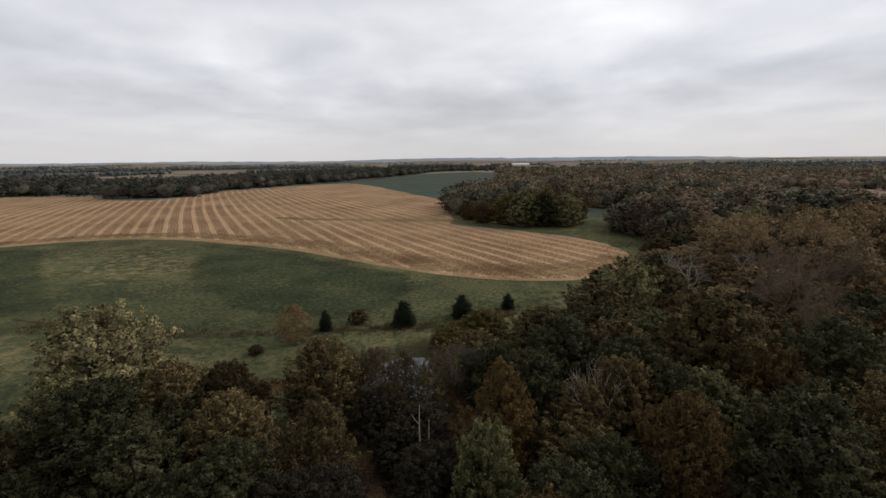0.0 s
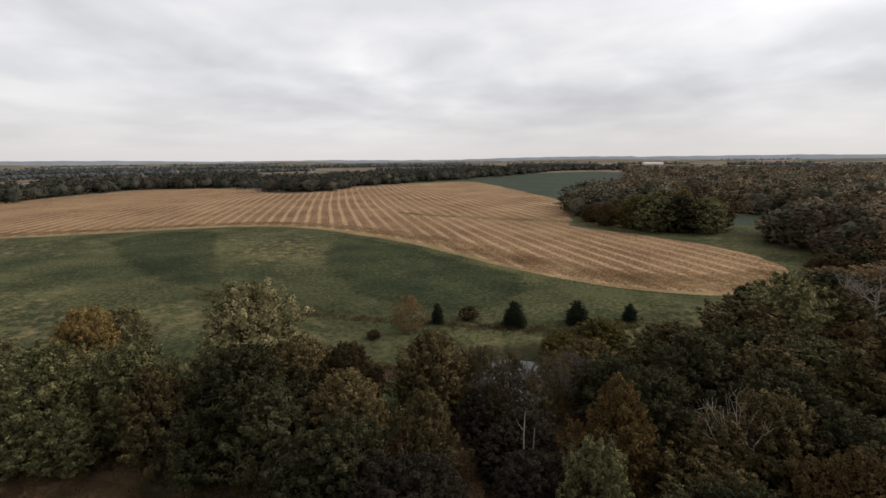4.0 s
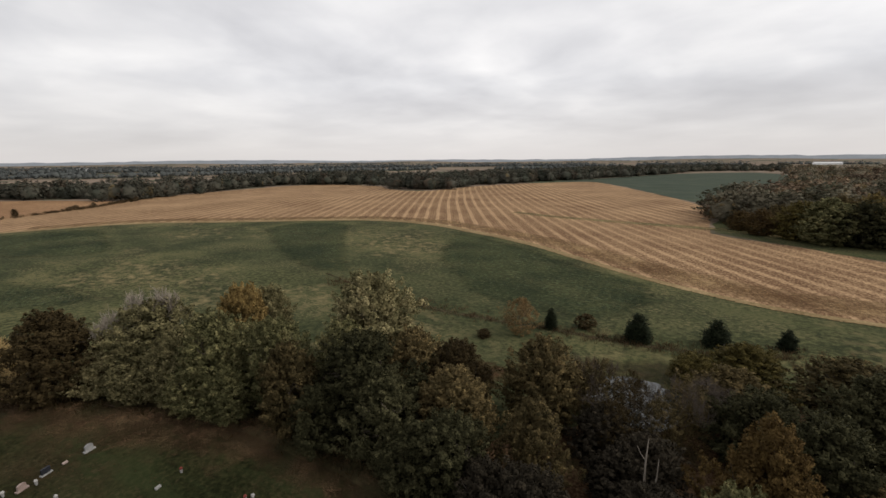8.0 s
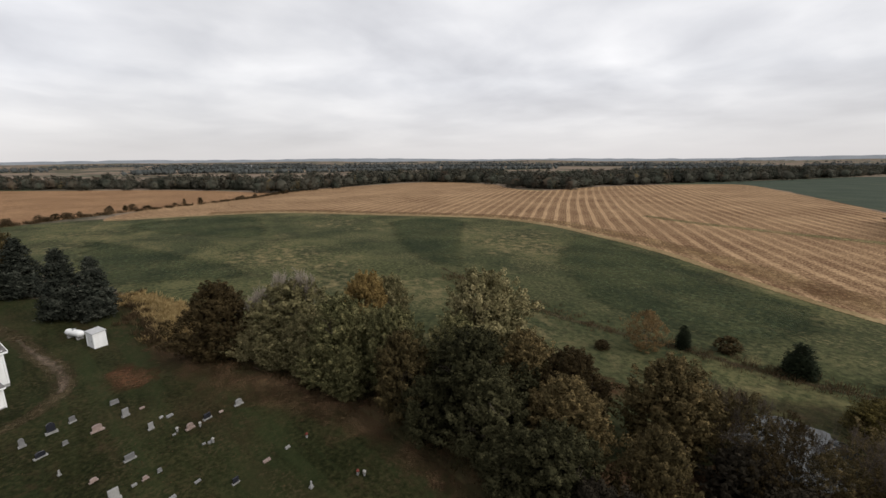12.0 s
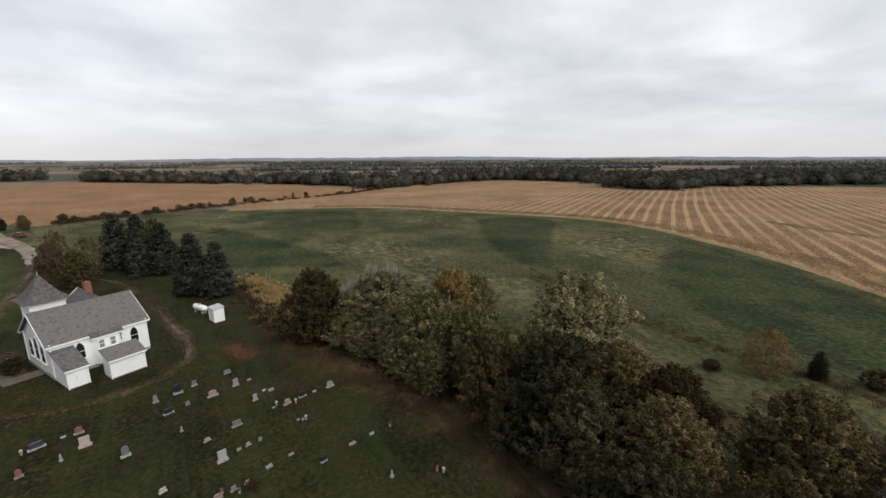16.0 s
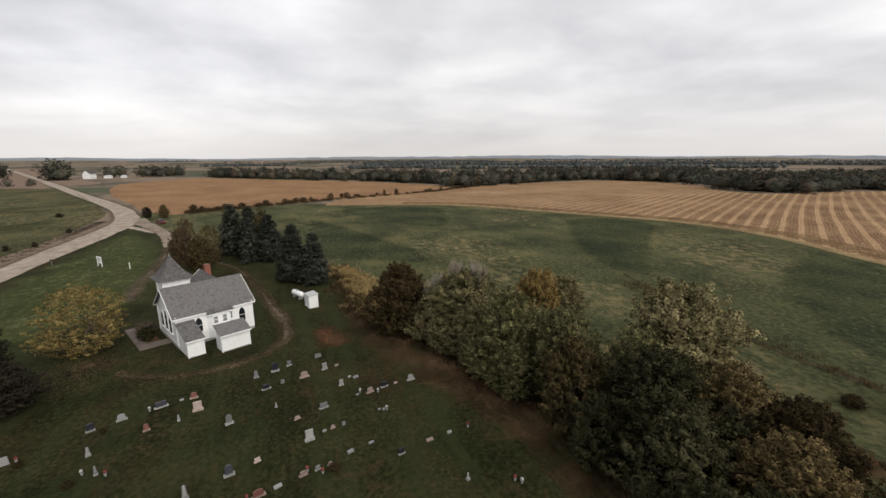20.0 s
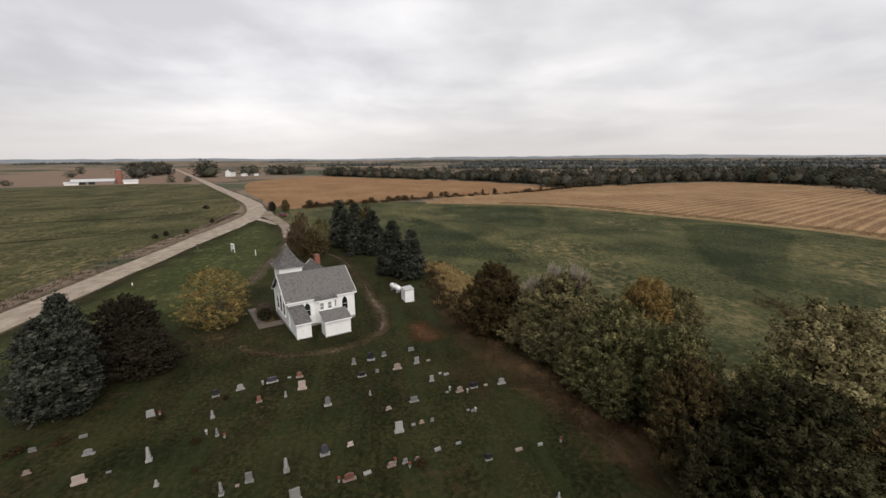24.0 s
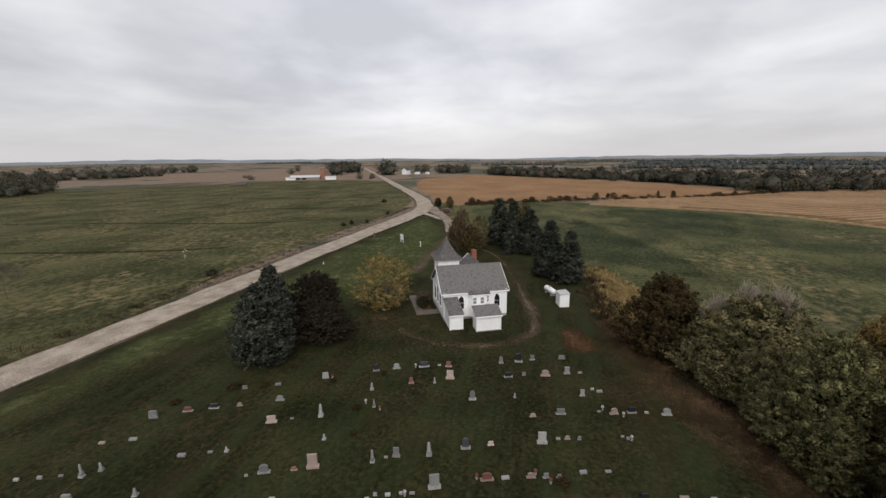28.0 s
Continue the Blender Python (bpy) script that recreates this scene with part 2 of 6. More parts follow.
FARMLAND = ground_cover("far_farmland", [(0.40, (0.058, 0.053, 0.036)), (0.50, (0.092, 0.08, 0.056)), (0.61, (0.14, 0.113, 0.083))],
                        [((0.20, 0.15, 0.112), 0.0042, 0.46, 0.49, 0.85, 1, 1.8, 12), ((0.045, 0.065, 0.035), 0.006, 0.55, 0.57, 0.8, 1.6, 1, 30)], fine=0.25)
WINTER_WHEAT = ground_cover("green_crop", [(0.40, (0.036, 0.047, 0.034)), (0.50, (0.047, 0.059, 0.042)), (0.61, (0.062, 0.073, 0.052))],
                            [((0.09, 0.095, 0.05), 0.02, 0.56, 0.7, 0.5, 1, 3, 20)], fine=0.8)
DIRT = ground_cover("bare_dirt", [(0.40, (0.065, 0.045, 0.03)), (0.50, (0.115, 0.085, 0.06)), (0.61, (0.18, 0.14, 0.105))],
                    [((0.04, 0.045, 0.02), 0.5, 0.5, 0.62, 0.8, 1, 1, 0)], fine=3)
LEAFY = ground_cover("leaf_litter_soil", [(0.43, (0.040, 0.0225, 0.0130)), (0.50, (0.080, 0.048, 0.027)), (0.57, (0.138, 0.088, 0.048))],
                     [((0.03, 0.035, 0.015), 0.35, 0.5, 0.66, 0.8, 1, 1, 0)], fine=5)
DRIVE = ground_cover("pale_packed_dirt", [(0.42, (0.16, 0.125, 0.095)), (0.50, (0.23, 0.185, 0.145)), (0.58, (0.31, 0.26, 0.21))], [((0.10, 0.07, 0.045), 0.3, 0.52, 0.62, 0.6, 1, 1, 0)], fine=3)
RUST = ground_cover("rust_brown_grass", [(0.40, (0.05, 0.025, 0.014)), (0.50, (0.085, 0.042, 0.022)), (0.61, (0.12, 0.065, 0.035))],
                    [((0.03, 0.036, 0.015), 0.3, 0.5, 0.62, 0.85, 1, 1, 0)], fine=4)
GRAVEL = ground_cover("crushed_limestone_gravel", [(0.44, (0.225, 0.182, 0.142)), (0.50, (0.325, 0.270, 0.216)), (0.57, (0.42, 0.356, 0.292))],
                      [((0.23, 0.2, 0.165), 0.4, 0.5, 0.7, 0.6, 0.08, 2.5, 0)], fine=6)
VERGE = ground_cover("rough_verge_grass", [(0.40, (0.028, 0.027, 0.014)), (0.50, (0.050, 0.044, 0.023)), (0.61, (0.092, 0.075, 0.043))],
                     [((0.06, 0.035, 0.022), 0.3, 0.5, 0.65, 0.6, 0.4, 2, 0)], fine=2)


HAY_DARK = soften(ground_cover("dark_regrown_hay", [(0.44, (0.0225, 0.0300, 0.0155)), (0.50, (0.0400, 0.0490, 0.0240)), (0.57, (0.0700, 0.0780, 0.0360))],
                                [((0.046, 0.054, 0.025), 0.05, 0.5, 0.64, 0.6, 1, 2.0, 30)], fine=1.3, flecks=[((0.17, 0.135, 0.07), 0.06, 0.5, 0.64, 1.6, 0.52, 0.64, 0.5, 1.0, 1.7, 22)]))
GRASSWAY = soften(ground_cover("pale_rank_grass", [(0.42, (0.05, 0.048, 0.02)), (0.5, (0.15, 0.135, 0.06)), (0.58, (0.26, 0.21, 0.105))], [((0.24, 0.17, 0.085), 0.12, 0.5, 0.58, 0.8, 1, 1, 0)], fine=1.0))
WORN_THIN = soften(ground_cover("worn_brown_grass", [(0.42, (0.034, 0.025, 0.013)), (0.50, (0.064, 0.047, 0.026)), (0.58, (0.115, 0.088, 0.052))], [((0.030, 0.034, 0.014), 0.5, 0.52, 0.64, 0.6, 1, 1, 0)], fine=3))
DIRT_THIN, LEAFY_THIN, RUST_THIN, VERGE_THIN, LAWN_THIN = (soften(m) for m in (DIRT, LEAFY, RUST, VERGE, LAWN_BRIGHT))


def stubble(name, turn, period, dark, light, bend=0.0):
    """Harvested maize: straw windrows between darker passes, with the fine planted rows inside them."""
    m, nt, b, pos = material(name, 0.95, 0, 0.03)
    sep = nt.nodes.new("ShaderNodeSeparateXYZ")
    nt.links.new(stretch(nt, pos, 1, 1, 1, turn), sep.inputs[0])
    x, y = sep.outputs["X"], sep.outputs["Y"]
    x = math_node(nt, "MULTIPLY_ADD", math_node(nt, "MULTIPLY", y, y), bend, x)
    x = math_node(nt, "MULTIPLY_ADD", noise_node(nt, pos, 0.012, 2), 4.0, x)
    wob = math_node(nt, "MULTIPLY_ADD", noise_node(nt, pos, 0.9, 5, 0.7), 0.7, x)
    wave = math_node(nt, "SINE", math_node(nt, "MULTIPLY", wob, 2 * math.pi / period))
    edge = nt.nodes.new("ShaderNodeMapRange")
    edge.interpolation_type = "SMOOTHSTEP"
    edge.inputs["From Min"].default_value, edge.inputs["From Max"].default_value = 0.05, 0.95
    nt.links.new(math_node(nt, "MULTIPLY_ADD", math_node(nt, "SUBTRACT", noise_node(nt, pos, 0.35, 4), 0.5), 1.4, wave), edge.inputs["Value"])
    show = nt.nodes.new("ShaderNodeMapRange")
    show.inputs["From Min"].default_value, show.inputs["From Max"].default_value, show.inputs["To Min"].default_value = 0.36, 0.60, 0.32
    nt.links.new(noise_node(nt, stretch(nt, pos, 1.6, 0.6, 1, turn), 0.02, 3), show.inputs["Value"])
    wave = math_node(nt, "MULTIPLY", math_node(nt, "SUBTRACT", edge.outputs[0], 0.33), show.outputs[0])
    fine = math_node(nt, "SINE", math_node(nt, "MULTIPLY", x, 2 * math.pi / 0.95))
    f = math_node(nt, "MULTIPLY_ADD", wave, 0.46, 0.42)
    f = math_node(nt, "MULTIPLY_ADD", fine, 0.07, f)
    f = math_node(nt, "MULTIPLY_ADD", math_node(nt, "SUBTRACT", noise_node(nt, stretch(nt, pos, 1.5, 0.6, 1, turn), 1.5, 7, 0.75), 0.5), 2.9, f)
    f = math_node(nt, "MULTIPLY_ADD", math_node(nt, "SUBTRACT", noise_node(nt, pos, 0.035, 5, 0.65), 0.5), 0.9, f)
    mid = tuple((a + c) / 2 for a, c in zip(dark, light))
    nt.links.new(ramp_node(nt, f, [(0.1, dark), (0.5, mid), (0.95, light)]), b.inputs["Base Color"])
    bump(nt, b, f, 0.6, 0.15)
    return m


STUBBLE = stubble("maize_stubble", -31, 4.7, (0.118, 0.065, 0.036), (0.44, 0.294, 0.166), -0.00012)
STUBBLE_FAR = stubble("tan_maize_stubble", -20, 5.0, (0.140, 0.074, 0.039), (0.375, 0.232, 0.125))
STRAW_EDGE = ground_cover("straw_field_edge", [(0.40, (0.15, 0.105, 0.052)), (0.50, (0.22, 0.158, 0.08)), (0.61, (0.30, 0.222, 0.118))],
                          [((0.10, 0.10, 0.045), 0.2, 0.55, 0.7, 0.7, 1, 1, 0)], fine=1.6)
HEADLAND = soften(ground_cover("trampled_maize_headland", [(0.43, (0.095, 0.052, 0.025)), (0.50, (0.17, 0.104, 0.05)), (0.57, (0.30, 0.20, 0.10))],
                               [((0.13, 0.078, 0.04), 0.11, 0.5, 0.6, 0.6, 1, 1, 0)], fine=1.5,
                               flecks=[((0.40, 0.285, 0.155), 0.07, 0.45, 0.58, 0.9, 0.5, 0.62, 0.8, 1, 1.6, -20)]))
BARE_FIELD = stubble("faded_maize_plain", 30, 9.0, (0.15, 0.105, 0.078), (0.26, 0.19, 0.145))
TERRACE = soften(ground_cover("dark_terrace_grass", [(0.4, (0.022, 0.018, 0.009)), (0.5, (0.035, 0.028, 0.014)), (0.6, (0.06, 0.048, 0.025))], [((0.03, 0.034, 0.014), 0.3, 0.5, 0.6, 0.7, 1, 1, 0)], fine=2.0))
TWIG = mottled("grey_brown_twigs", [(0.3, (0.085, 0.060, 0.038)), (0.7, (0.17, 0.124, 0.082))], 5, 0.8)
BARK = mottled("grey_brown_bark", [(0.3, (0.05, 0.038, 0.028)), (0.7, (0.13, 0.105, 0.085))], 6, 1.2)
DEADWOOD = mottled("bleached_dead_wood", [(0.3, (0.19, 0.160, 0.126)), (0.7, (0.36, 0.312, 0.255))], 5, 0.8)
GREY_LIMB = mottled("grey_bare_limbs", [(0.3, (0.14, 0.118, 0.094)), (0.7, (0.27, 0.232, 0.19))], 5, 0.8)
GREEN = foliage("dark_green_leaves", (0.0172, 0.0175, 0.0083), (0.0442, 0.0423, 0.0204), (0.1288, 0.1185, 0.0597))
GREY_GREEN = foliage("grey_green_leaves", (0.0593, 0.0542, 0.0251), (0.1747, 0.154, 0.0754), (0.468, 0.3922, 0.2071))
OLIVE = foliage("olive_autumn_leaves", (0.0331, 0.0269, 0.0124), (0.0882, 0.0675, 0.0307), (0.2619, 0.1900, 0.0863))
OCHRE_GREEN = foliage("olive_yellow_leaves", (0.035, 0.029, 0.010), (0.095, 0.076, 0.024), (0.21, 0.165, 0.056))
RUSSET = foliage("russet_brown_leaves", (0.022, 0.016, 0.008), (0.0496, 0.0356, 0.0164), (0.108, 0.0784, 0.0364))
BRONZE = foliage("bronze_brown_leaves", (0.0272, 0.0184, 0.0080), (0.0680, 0.0440, 0.0180), (0.1480, 0.1000, 0.0416))
ORANGE = foliage("burnt_orange_leaves", (0.0355, 0.0224, 0.0089), (0.0847, 0.0536, 0.02), (0.1857, 0.1232, 0.0459))
YELLOW = foliage("golden_yellow_leaves", (0.0558, 0.0421, 0.0155), (0.186, 0.1372, 0.0506), (0.3999, 0.3058, 0.1219))
DARK_BROWN = foliage("dull_purple_brown_leaves", (0.0165, 0.0140, 0.0100), (0.033, 0.0275, 0.0190), (0.072, 0.058, 0.039))
NEEDLES = foliage("blue_green_needles", (0.0177, 0.0206, 0.0159), (0.0429, 0.0472, 0.0361), (0.1555, 0.1599, 0.1256))
NEEDLES_DARK = foliage("dark_spruce_needles", (0.019, 0.0222, 0.016), (0.042, 0.047, 0.0345), (0.165, 0.172, 0.13))
CEDAR = foliage("dark_cedar_foliage", (0.011, 0.016, 0.009), (0.022, 0.028, 0.015), (0.042, 0.046, 0.024))
DRY_GRASS = foliage("dry_straw_grass", (0.27, 0.19, 0.085), (0.5, 0.37, 0.175), (0.66, 0.51, 0.27))
WEEDS_DARK = foliage("dark_brown_weeds", (0.030, 0.022, 0.014), (0.058, 0.043, 0.027), (0.105, 0.078, 0.048))
TWIG_LEAF = foliage("grey_brown_dry_shrub", (0.06, 0.047, 0.036), (0.12, 0.095, 0.072), (0.21, 0.17, 0.13))
WEEDS = foliage("brown_dry_weeds", (0.055, 0.038, 0.021), (0.11, 0.077, 0.043), (0.19, 0.135, 0.073))
# far tree rows: distance haze is put into the leaves as pale blue-grey
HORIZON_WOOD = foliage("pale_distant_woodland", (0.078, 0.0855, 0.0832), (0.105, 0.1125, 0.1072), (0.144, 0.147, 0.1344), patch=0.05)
# far autumn leaves, paler and greyer than near ones to imitate some haze
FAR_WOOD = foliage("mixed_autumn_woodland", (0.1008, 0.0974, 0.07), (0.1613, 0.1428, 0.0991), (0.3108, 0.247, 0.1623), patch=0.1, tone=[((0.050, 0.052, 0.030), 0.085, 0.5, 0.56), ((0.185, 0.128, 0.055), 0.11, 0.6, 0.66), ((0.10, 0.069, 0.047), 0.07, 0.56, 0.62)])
WOOD_GREEN = foliage("dull_green_grove_leaves", (0.0411, 0.0424, 0.0186), (0.1167, 0.1114, 0.0499), (0.3603, 0.314, 0.1494))
WOOD_BROWN = foliage("dull_brown_woodland_leaves", (0.0834, 0.0589, 0.0319), (0.1776, 0.123, 0.0655), (0.3715, 0.2599, 0.1378))
OCHRE = foliage("ochre_autumn_leaves", (0.0983, 0.0656, 0.0253), (0.2162, 0.1485, 0.0547), (0.3931, 0.2784, 0.1123))
TAN_LEAF = foliage("thin_orange_tan_leaves", (0.0840, 0.0518, 0.0238), (0.1750, 0.1120, 0.0504), (0.2800, 0.1890, 0.0910))
# belt greens are lightened in the base colour to stand for distance haze
BELT = foliage("dark_green_shelter_belt", (0.0646, 0.0647, 0.0528), (0.1023, 0.0963, 0.0733), (0.1794, 0.1526, 0.1056), patch=0.1, tone=[((0.055, 0.061, 0.046), 0.085, 0.48, 0.56), ((0.155, 0.115, 0.056), 0.11, 0.64, 0.70), ((0.108, 0.081, 0.057), 0.07, 0.58, 0.64)])
# far brown leaves, lightened in colour for haze as the mixed woods are
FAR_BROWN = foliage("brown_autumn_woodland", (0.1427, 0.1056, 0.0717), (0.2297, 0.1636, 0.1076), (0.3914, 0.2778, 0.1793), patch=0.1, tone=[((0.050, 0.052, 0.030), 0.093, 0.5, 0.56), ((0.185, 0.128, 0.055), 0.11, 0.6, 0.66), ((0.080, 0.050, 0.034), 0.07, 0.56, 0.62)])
SHINGLE = mottled("grey_asphalt_shingle", [(0.40, (0.062, 0.058, 0.056)), (0.5, (0.098, 0.092, 0.089)), (0.60, (0.15, 0.141, 0.136))], 11, 3.0, 0.95, own=0.2, relief=0.8)
BRICK = mottled("red_brick", [(0.3, (0.15, 0.052, 0.034)), (0.7, (0.25, 0.098, 0.064))], 5, 1, 0.85, own=0.4)
GLASS, _nt, _b, _p = material("dark_window_glass", 0.08, 0, 0.5)
_b.inputs["Base Color"].default_value = (0.012, 0.014, 0.017, 1)

CURTAINED = mottled("curtained_window_glass", [(0.3, (0.16, 0.165, 0.17)), (0.7, (0.26, 0.26, 0.255))], 4, 0.8, 0.12, spec=0.5, relief=0.02)


def clapboard(name, lo, hi, pitch=0.13):
    """Painted boards: each overlaps the one below, with a little grime."""
    m, nt, b, pos = material(name, 0.55, 0, 0.3)
    sep = nt.nodes.new("ShaderNodeSeparateXYZ")
    nt.links.new(pos, sep.inputs[0])
    saw = math_node(nt, "FRACT", math_node(nt, "DIVIDE", sep.outputs["Z"], pitch))
    f = math_node(nt, "MULTIPLY_ADD", noise_node(nt, stretch(nt, pos, 1, 1, 0.25), 2.0, 5), 0.6, math_node(nt, "MULTIPLY", noise_node(nt, pos, 0.5, 3), 0.4))
    col = ramp_node(nt, f, [(0.3, lo), (0.7, hi)])
    gap = math_node(nt, "GREATER_THAN", saw, 0.9)
    nt.links.new(mix_node(nt, math_node(nt, "MULTIPLY", gap, 0.35), col, (0.42, 0.42, 0.41)), b.inputs["Base Color"])
    bump(nt, b, saw, 0.5, 0.02)
    return m


SIDING = clapboard("white_clapboard_siding", (0.76, 0.76, 0.745), (0.88, 0.88, 0.87))
TRIM = mottled("white_trim_paint", [(0.3, (0.74, 0.74, 0.73)), (0.7, (0.85, 0.85, 0.84))], 4, 0.6, 0.5, relief=0.1)
FOUNDATION = mottled("grey_concrete", [(0.3, (0.24, 0.235, 0.225)), (0.7, (0.38, 0.375, 0.36))], 6, 0.8, 0.9)
PAD = mottled("stained_brown_concrete", [(0.3, (0.082, 0.066, 0.054)), (0.7, (0.15, 0.124, 0.104))], 5, 0.9, 0.92, own=0.3)
GRANITE = mottled("grey_granite", [(0.35, (0.13, 0.128, 0.126)), (0.65, (0.26, 0.257, 0.25))], 40, 2, 0.5, own=0.5, relief=0.1)
GRANITE_BLUE = mottled("dark_blue_grey_granite", [(0.35, (0.020, 0.021, 0.026)), (0.65, (0.058, 0.060, 0.070))], 40, 2, 0.25, own=0.5, relief=0.05)
GRANITE_RED = mottled("red_granite", [(0.35, (0.13, 0.058, 0.045)), (0.65, (0.25, 0.115, 0.09))], 40, 2, 0.35, own=0.4, relief=0.05)
GRANITE_PINK = mottled("pale_pink_granite", [(0.35, (0.29, 0.225, 0.195)), (0.65, (0.43, 0.35, 0.305))], 40, 2, 0.5, own=0.3, relief=0.1)
GRANITE_BROWN = mottled("brown_granite", [(0.35, (0.19, 0.14, 0.12)), (0.65, (0.31, 0.24, 0.21))], 40, 2, 0.4, own=0.4, relief=0.1)
MARBLE = mottled("weathered_white_marble", [(0.3, (0.17, 0.166, 0.156)), (0.7, (0.32, 0.315, 0.30))], 9, 1.5, 0.6, own=0.4)
TANK_WHITE = mottled("white_enamel", [(0.3, (0.74, 0.74, 0.73)), (0.7, (0.82, 0.82, 0.81))], 3, 0.6, 0.3, relief=0.03)
STEEL = mottled("galvanised_steel", [(0.3, (0.30, 0.31, 0.32)), (0.7, (0.45, 0.46, 0.47))], 6, 1, 0.45, 0.7)
CAR_RED = mottled("maroon_car_paint", [(0.3, (0.13, 0.025, 0.028)), (0.7, (0.17, 0.035, 0.038))], 3, 0.6, 0.25, 0.2, relief=0.02)
RUBBER = mottled("black_rubber", [(0.3, (0.015, 0.015, 0.015)), (0.7, (0.03, 0.03, 0.03))], 8, 1, 0.85)
POST_WOOD = mottled("weathered_wood", [(0.3, (0.12, 0.105, 0.09)), (0.7, (0.24, 0.215, 0.185))], 7, 1, 0.9)
SILO_RED = mottled("red_clay_tile", [(0.3, (0.20, 0.085, 0.06)), (0.7, (0.31, 0.145, 0.105))], 2, 0.3, 0.85)
TIN = mottled("pale_tin_roof", [(0.3, (0.46, 0.46, 0.46)), (0.7, (0.60, 0.60, 0.595))], 2, 0.2, 0.45, 0.2)
# grey-blue imitates the haze over the last woods
RIDGE = mottled("haze_blue_wooded_ridge", [(0.3, (0.16, 0.18, 0.20)), (0.7, (0.235, 0.25, 0.265))], 0.02, 0.003, 1.0)
POND, _nt, _b, _p = material("still_grey_water", 0.04, 0, 0.5)
_b.inputs["Base Color"].default_value = (0.035, 0.04, 0.04, 1)
bump(_nt, _b, noise_node(_nt, _p, 1.2, 3), 0.08, 0.02)


# ---- building helpers ----
def mesh_of(name, verts, faces, smooth=False, normals=None):
    me = bpy.data.meshes.new(name)
    v = np.asarray(verts, dtype=np.float32).reshape(-1, 3)
    f = np.asarray(faces, dtype=np.int32)
    k = f.shape[1]
    me.vertices.add(len(v)); me.vertices.foreach_set("co", v.ravel())
    me.loops.add(f.size); me.loops.foreach_set("vertex_index", f.ravel())
    me.polygons.add(len(f)); me.polygons.foreach_set("loop_start", np.arange(0, f.size, k, dtype=np.int32))
    if smooth:
        me.polygons.foreach_set("use_smooth", np.ones(len(f), dtype=bool))
    me.update(calc_edges=True)
    if normals is not None:
        me.polygons.foreach_set("use_smooth", np.ones(len(f), dtype=bool))
        me.normals_split_custom_set_from_vertices(normals)
    return me


def finish(bm, name):
    bmesh.ops.recalc_face_normals(bm, faces=bm.faces)
    me = bpy.data.meshes.new(name)
    bm.to_mesh(me)
    bm.free()
    return me


def part(name, data, mat, parent=None, label="", m=None):
    """One mesh object, as a part of its thing."""
    if isinstance(data, bmesh.types.BMesh):
        data = finish(data, name)
    ob = new(name, data)
    if not data.materials:
        data.materials.append(mat)
    elif data.materials[0] is not mat:
        ob.material_slots[0].link = "OBJECT"
        ob.material_slots[0].material = mat
    if parent is not None:
        ob.parent = parent
    if m is not None:
        ob.matrix_basis = m
    return tagged(ob, label)


def thing(name, m, label, category, group="", kind=""):
    ob = new(name)
    ob.matrix_basis = m
    ob.empty_display_size = 0.3
    return tagged(ob, label, category, group, kind)


def box(sx, sy, sz, x=0, y=0, z=0, bevel=0.0, bm=None):
    """A box standing on z, centred on x and y."""
    bm = bm or bmesh.new()
    r = bmesh.ops.create_cube(bm, size=1, matrix=Matrix.Translation((x, y, z + sz / 2)) @ Matrix.Diagonal((sx, sy, sz, 1)))
    if bevel:
        es = list({e for v in r["verts"] for e in v.link_edges})
        bmesh.ops.bevel(bm, geom=es, offset=bevel, segments=2, affect="EDGES", profile=0.6)
    return bm


def prism(points, depth, axis="Y"):
    """An outline in x and z pushed along y, centred."""
    bm = bmesh.new()
    a = [bm.verts.new((x, -depth / 2, z)) for x, z in points]
    c = [bm.verts.new((x, depth / 2, z)) for x, z in points]
    bm.faces.new(a)
    bm.faces.new(c[::-1])
    n = len(points)
    for i in range(n):
        bm.faces.new((a[i], a[(i + 1) % n], c[(i + 1) % n], c[i]))
    return bm


def tube(path, radii, sides=8):
    """A tapered tube along points: vertices and quads."""
    p = np.asarray(path, float)
    n = len(p)
    t = np.gradient(p, axis=0)
    t /= np.linalg.norm(t, axis=1)[:, None] + 1e-9
    ref = np.where(np.abs(t[:, 2:3]) > 0.9, [[1.0, 0, 0]], [[0, 0, 1.0]])
    u = np.cross(t, ref)
    u /= np.linalg.norm(u, axis=1)[:, None] + 1e-9
    w = np.cross(t, u)
    a = np.arange(sides) * 2 * np.pi / sides
    v = p[:, None] + (u[:, None] * np.cos(a)[:, None] + w[:, None] * np.sin(a)[:, None]) * np.asarray(radii)[:, None, None]
    i = np.arange(n - 1)[:, None] * sides
    j = np.arange(sides)[None]
    k = (j + 1) % sides
    f = np.stack([i + j, i + k, i + sides + k, i + sides + j], -1).reshape(-1, 4)
    return v.reshape(-1, 3), f


def join(pieces):
    vs, fs, n = [], [], 0
    for v, f in pieces:
        vs.append(v)
        fs.append(np.asarray(f) + n)
        n += len(v)
    return np.concatenate(vs), np.concatenate(fs)


def smooth_line(pts, per=8, closed=False):
    """A rounded line through a few plan points."""
    p = np.asarray(pts, float)
    n = len(p)
    out = []
    for i in range(n if closed else n - 1):
        if closed:
            a, b, c, d = p[i - 1], p[i], p[(i + 1) % n], p[(i + 2) % n]
        else:
            a, b, c, d = p[max(i - 1, 0)], p[i], p[i + 1], p[min(i + 2, n - 1)]
        for s in np.arange(per) / per:
            out.append(0.5 * (2 * b + (c - a) * s + (2 * a - 5 * b + 4 * c - d) * s * s + (3 * b - a - 3 * c + d) * s ** 3))
    if not closed:
        out.append(p[-1])
    return np.array(out)


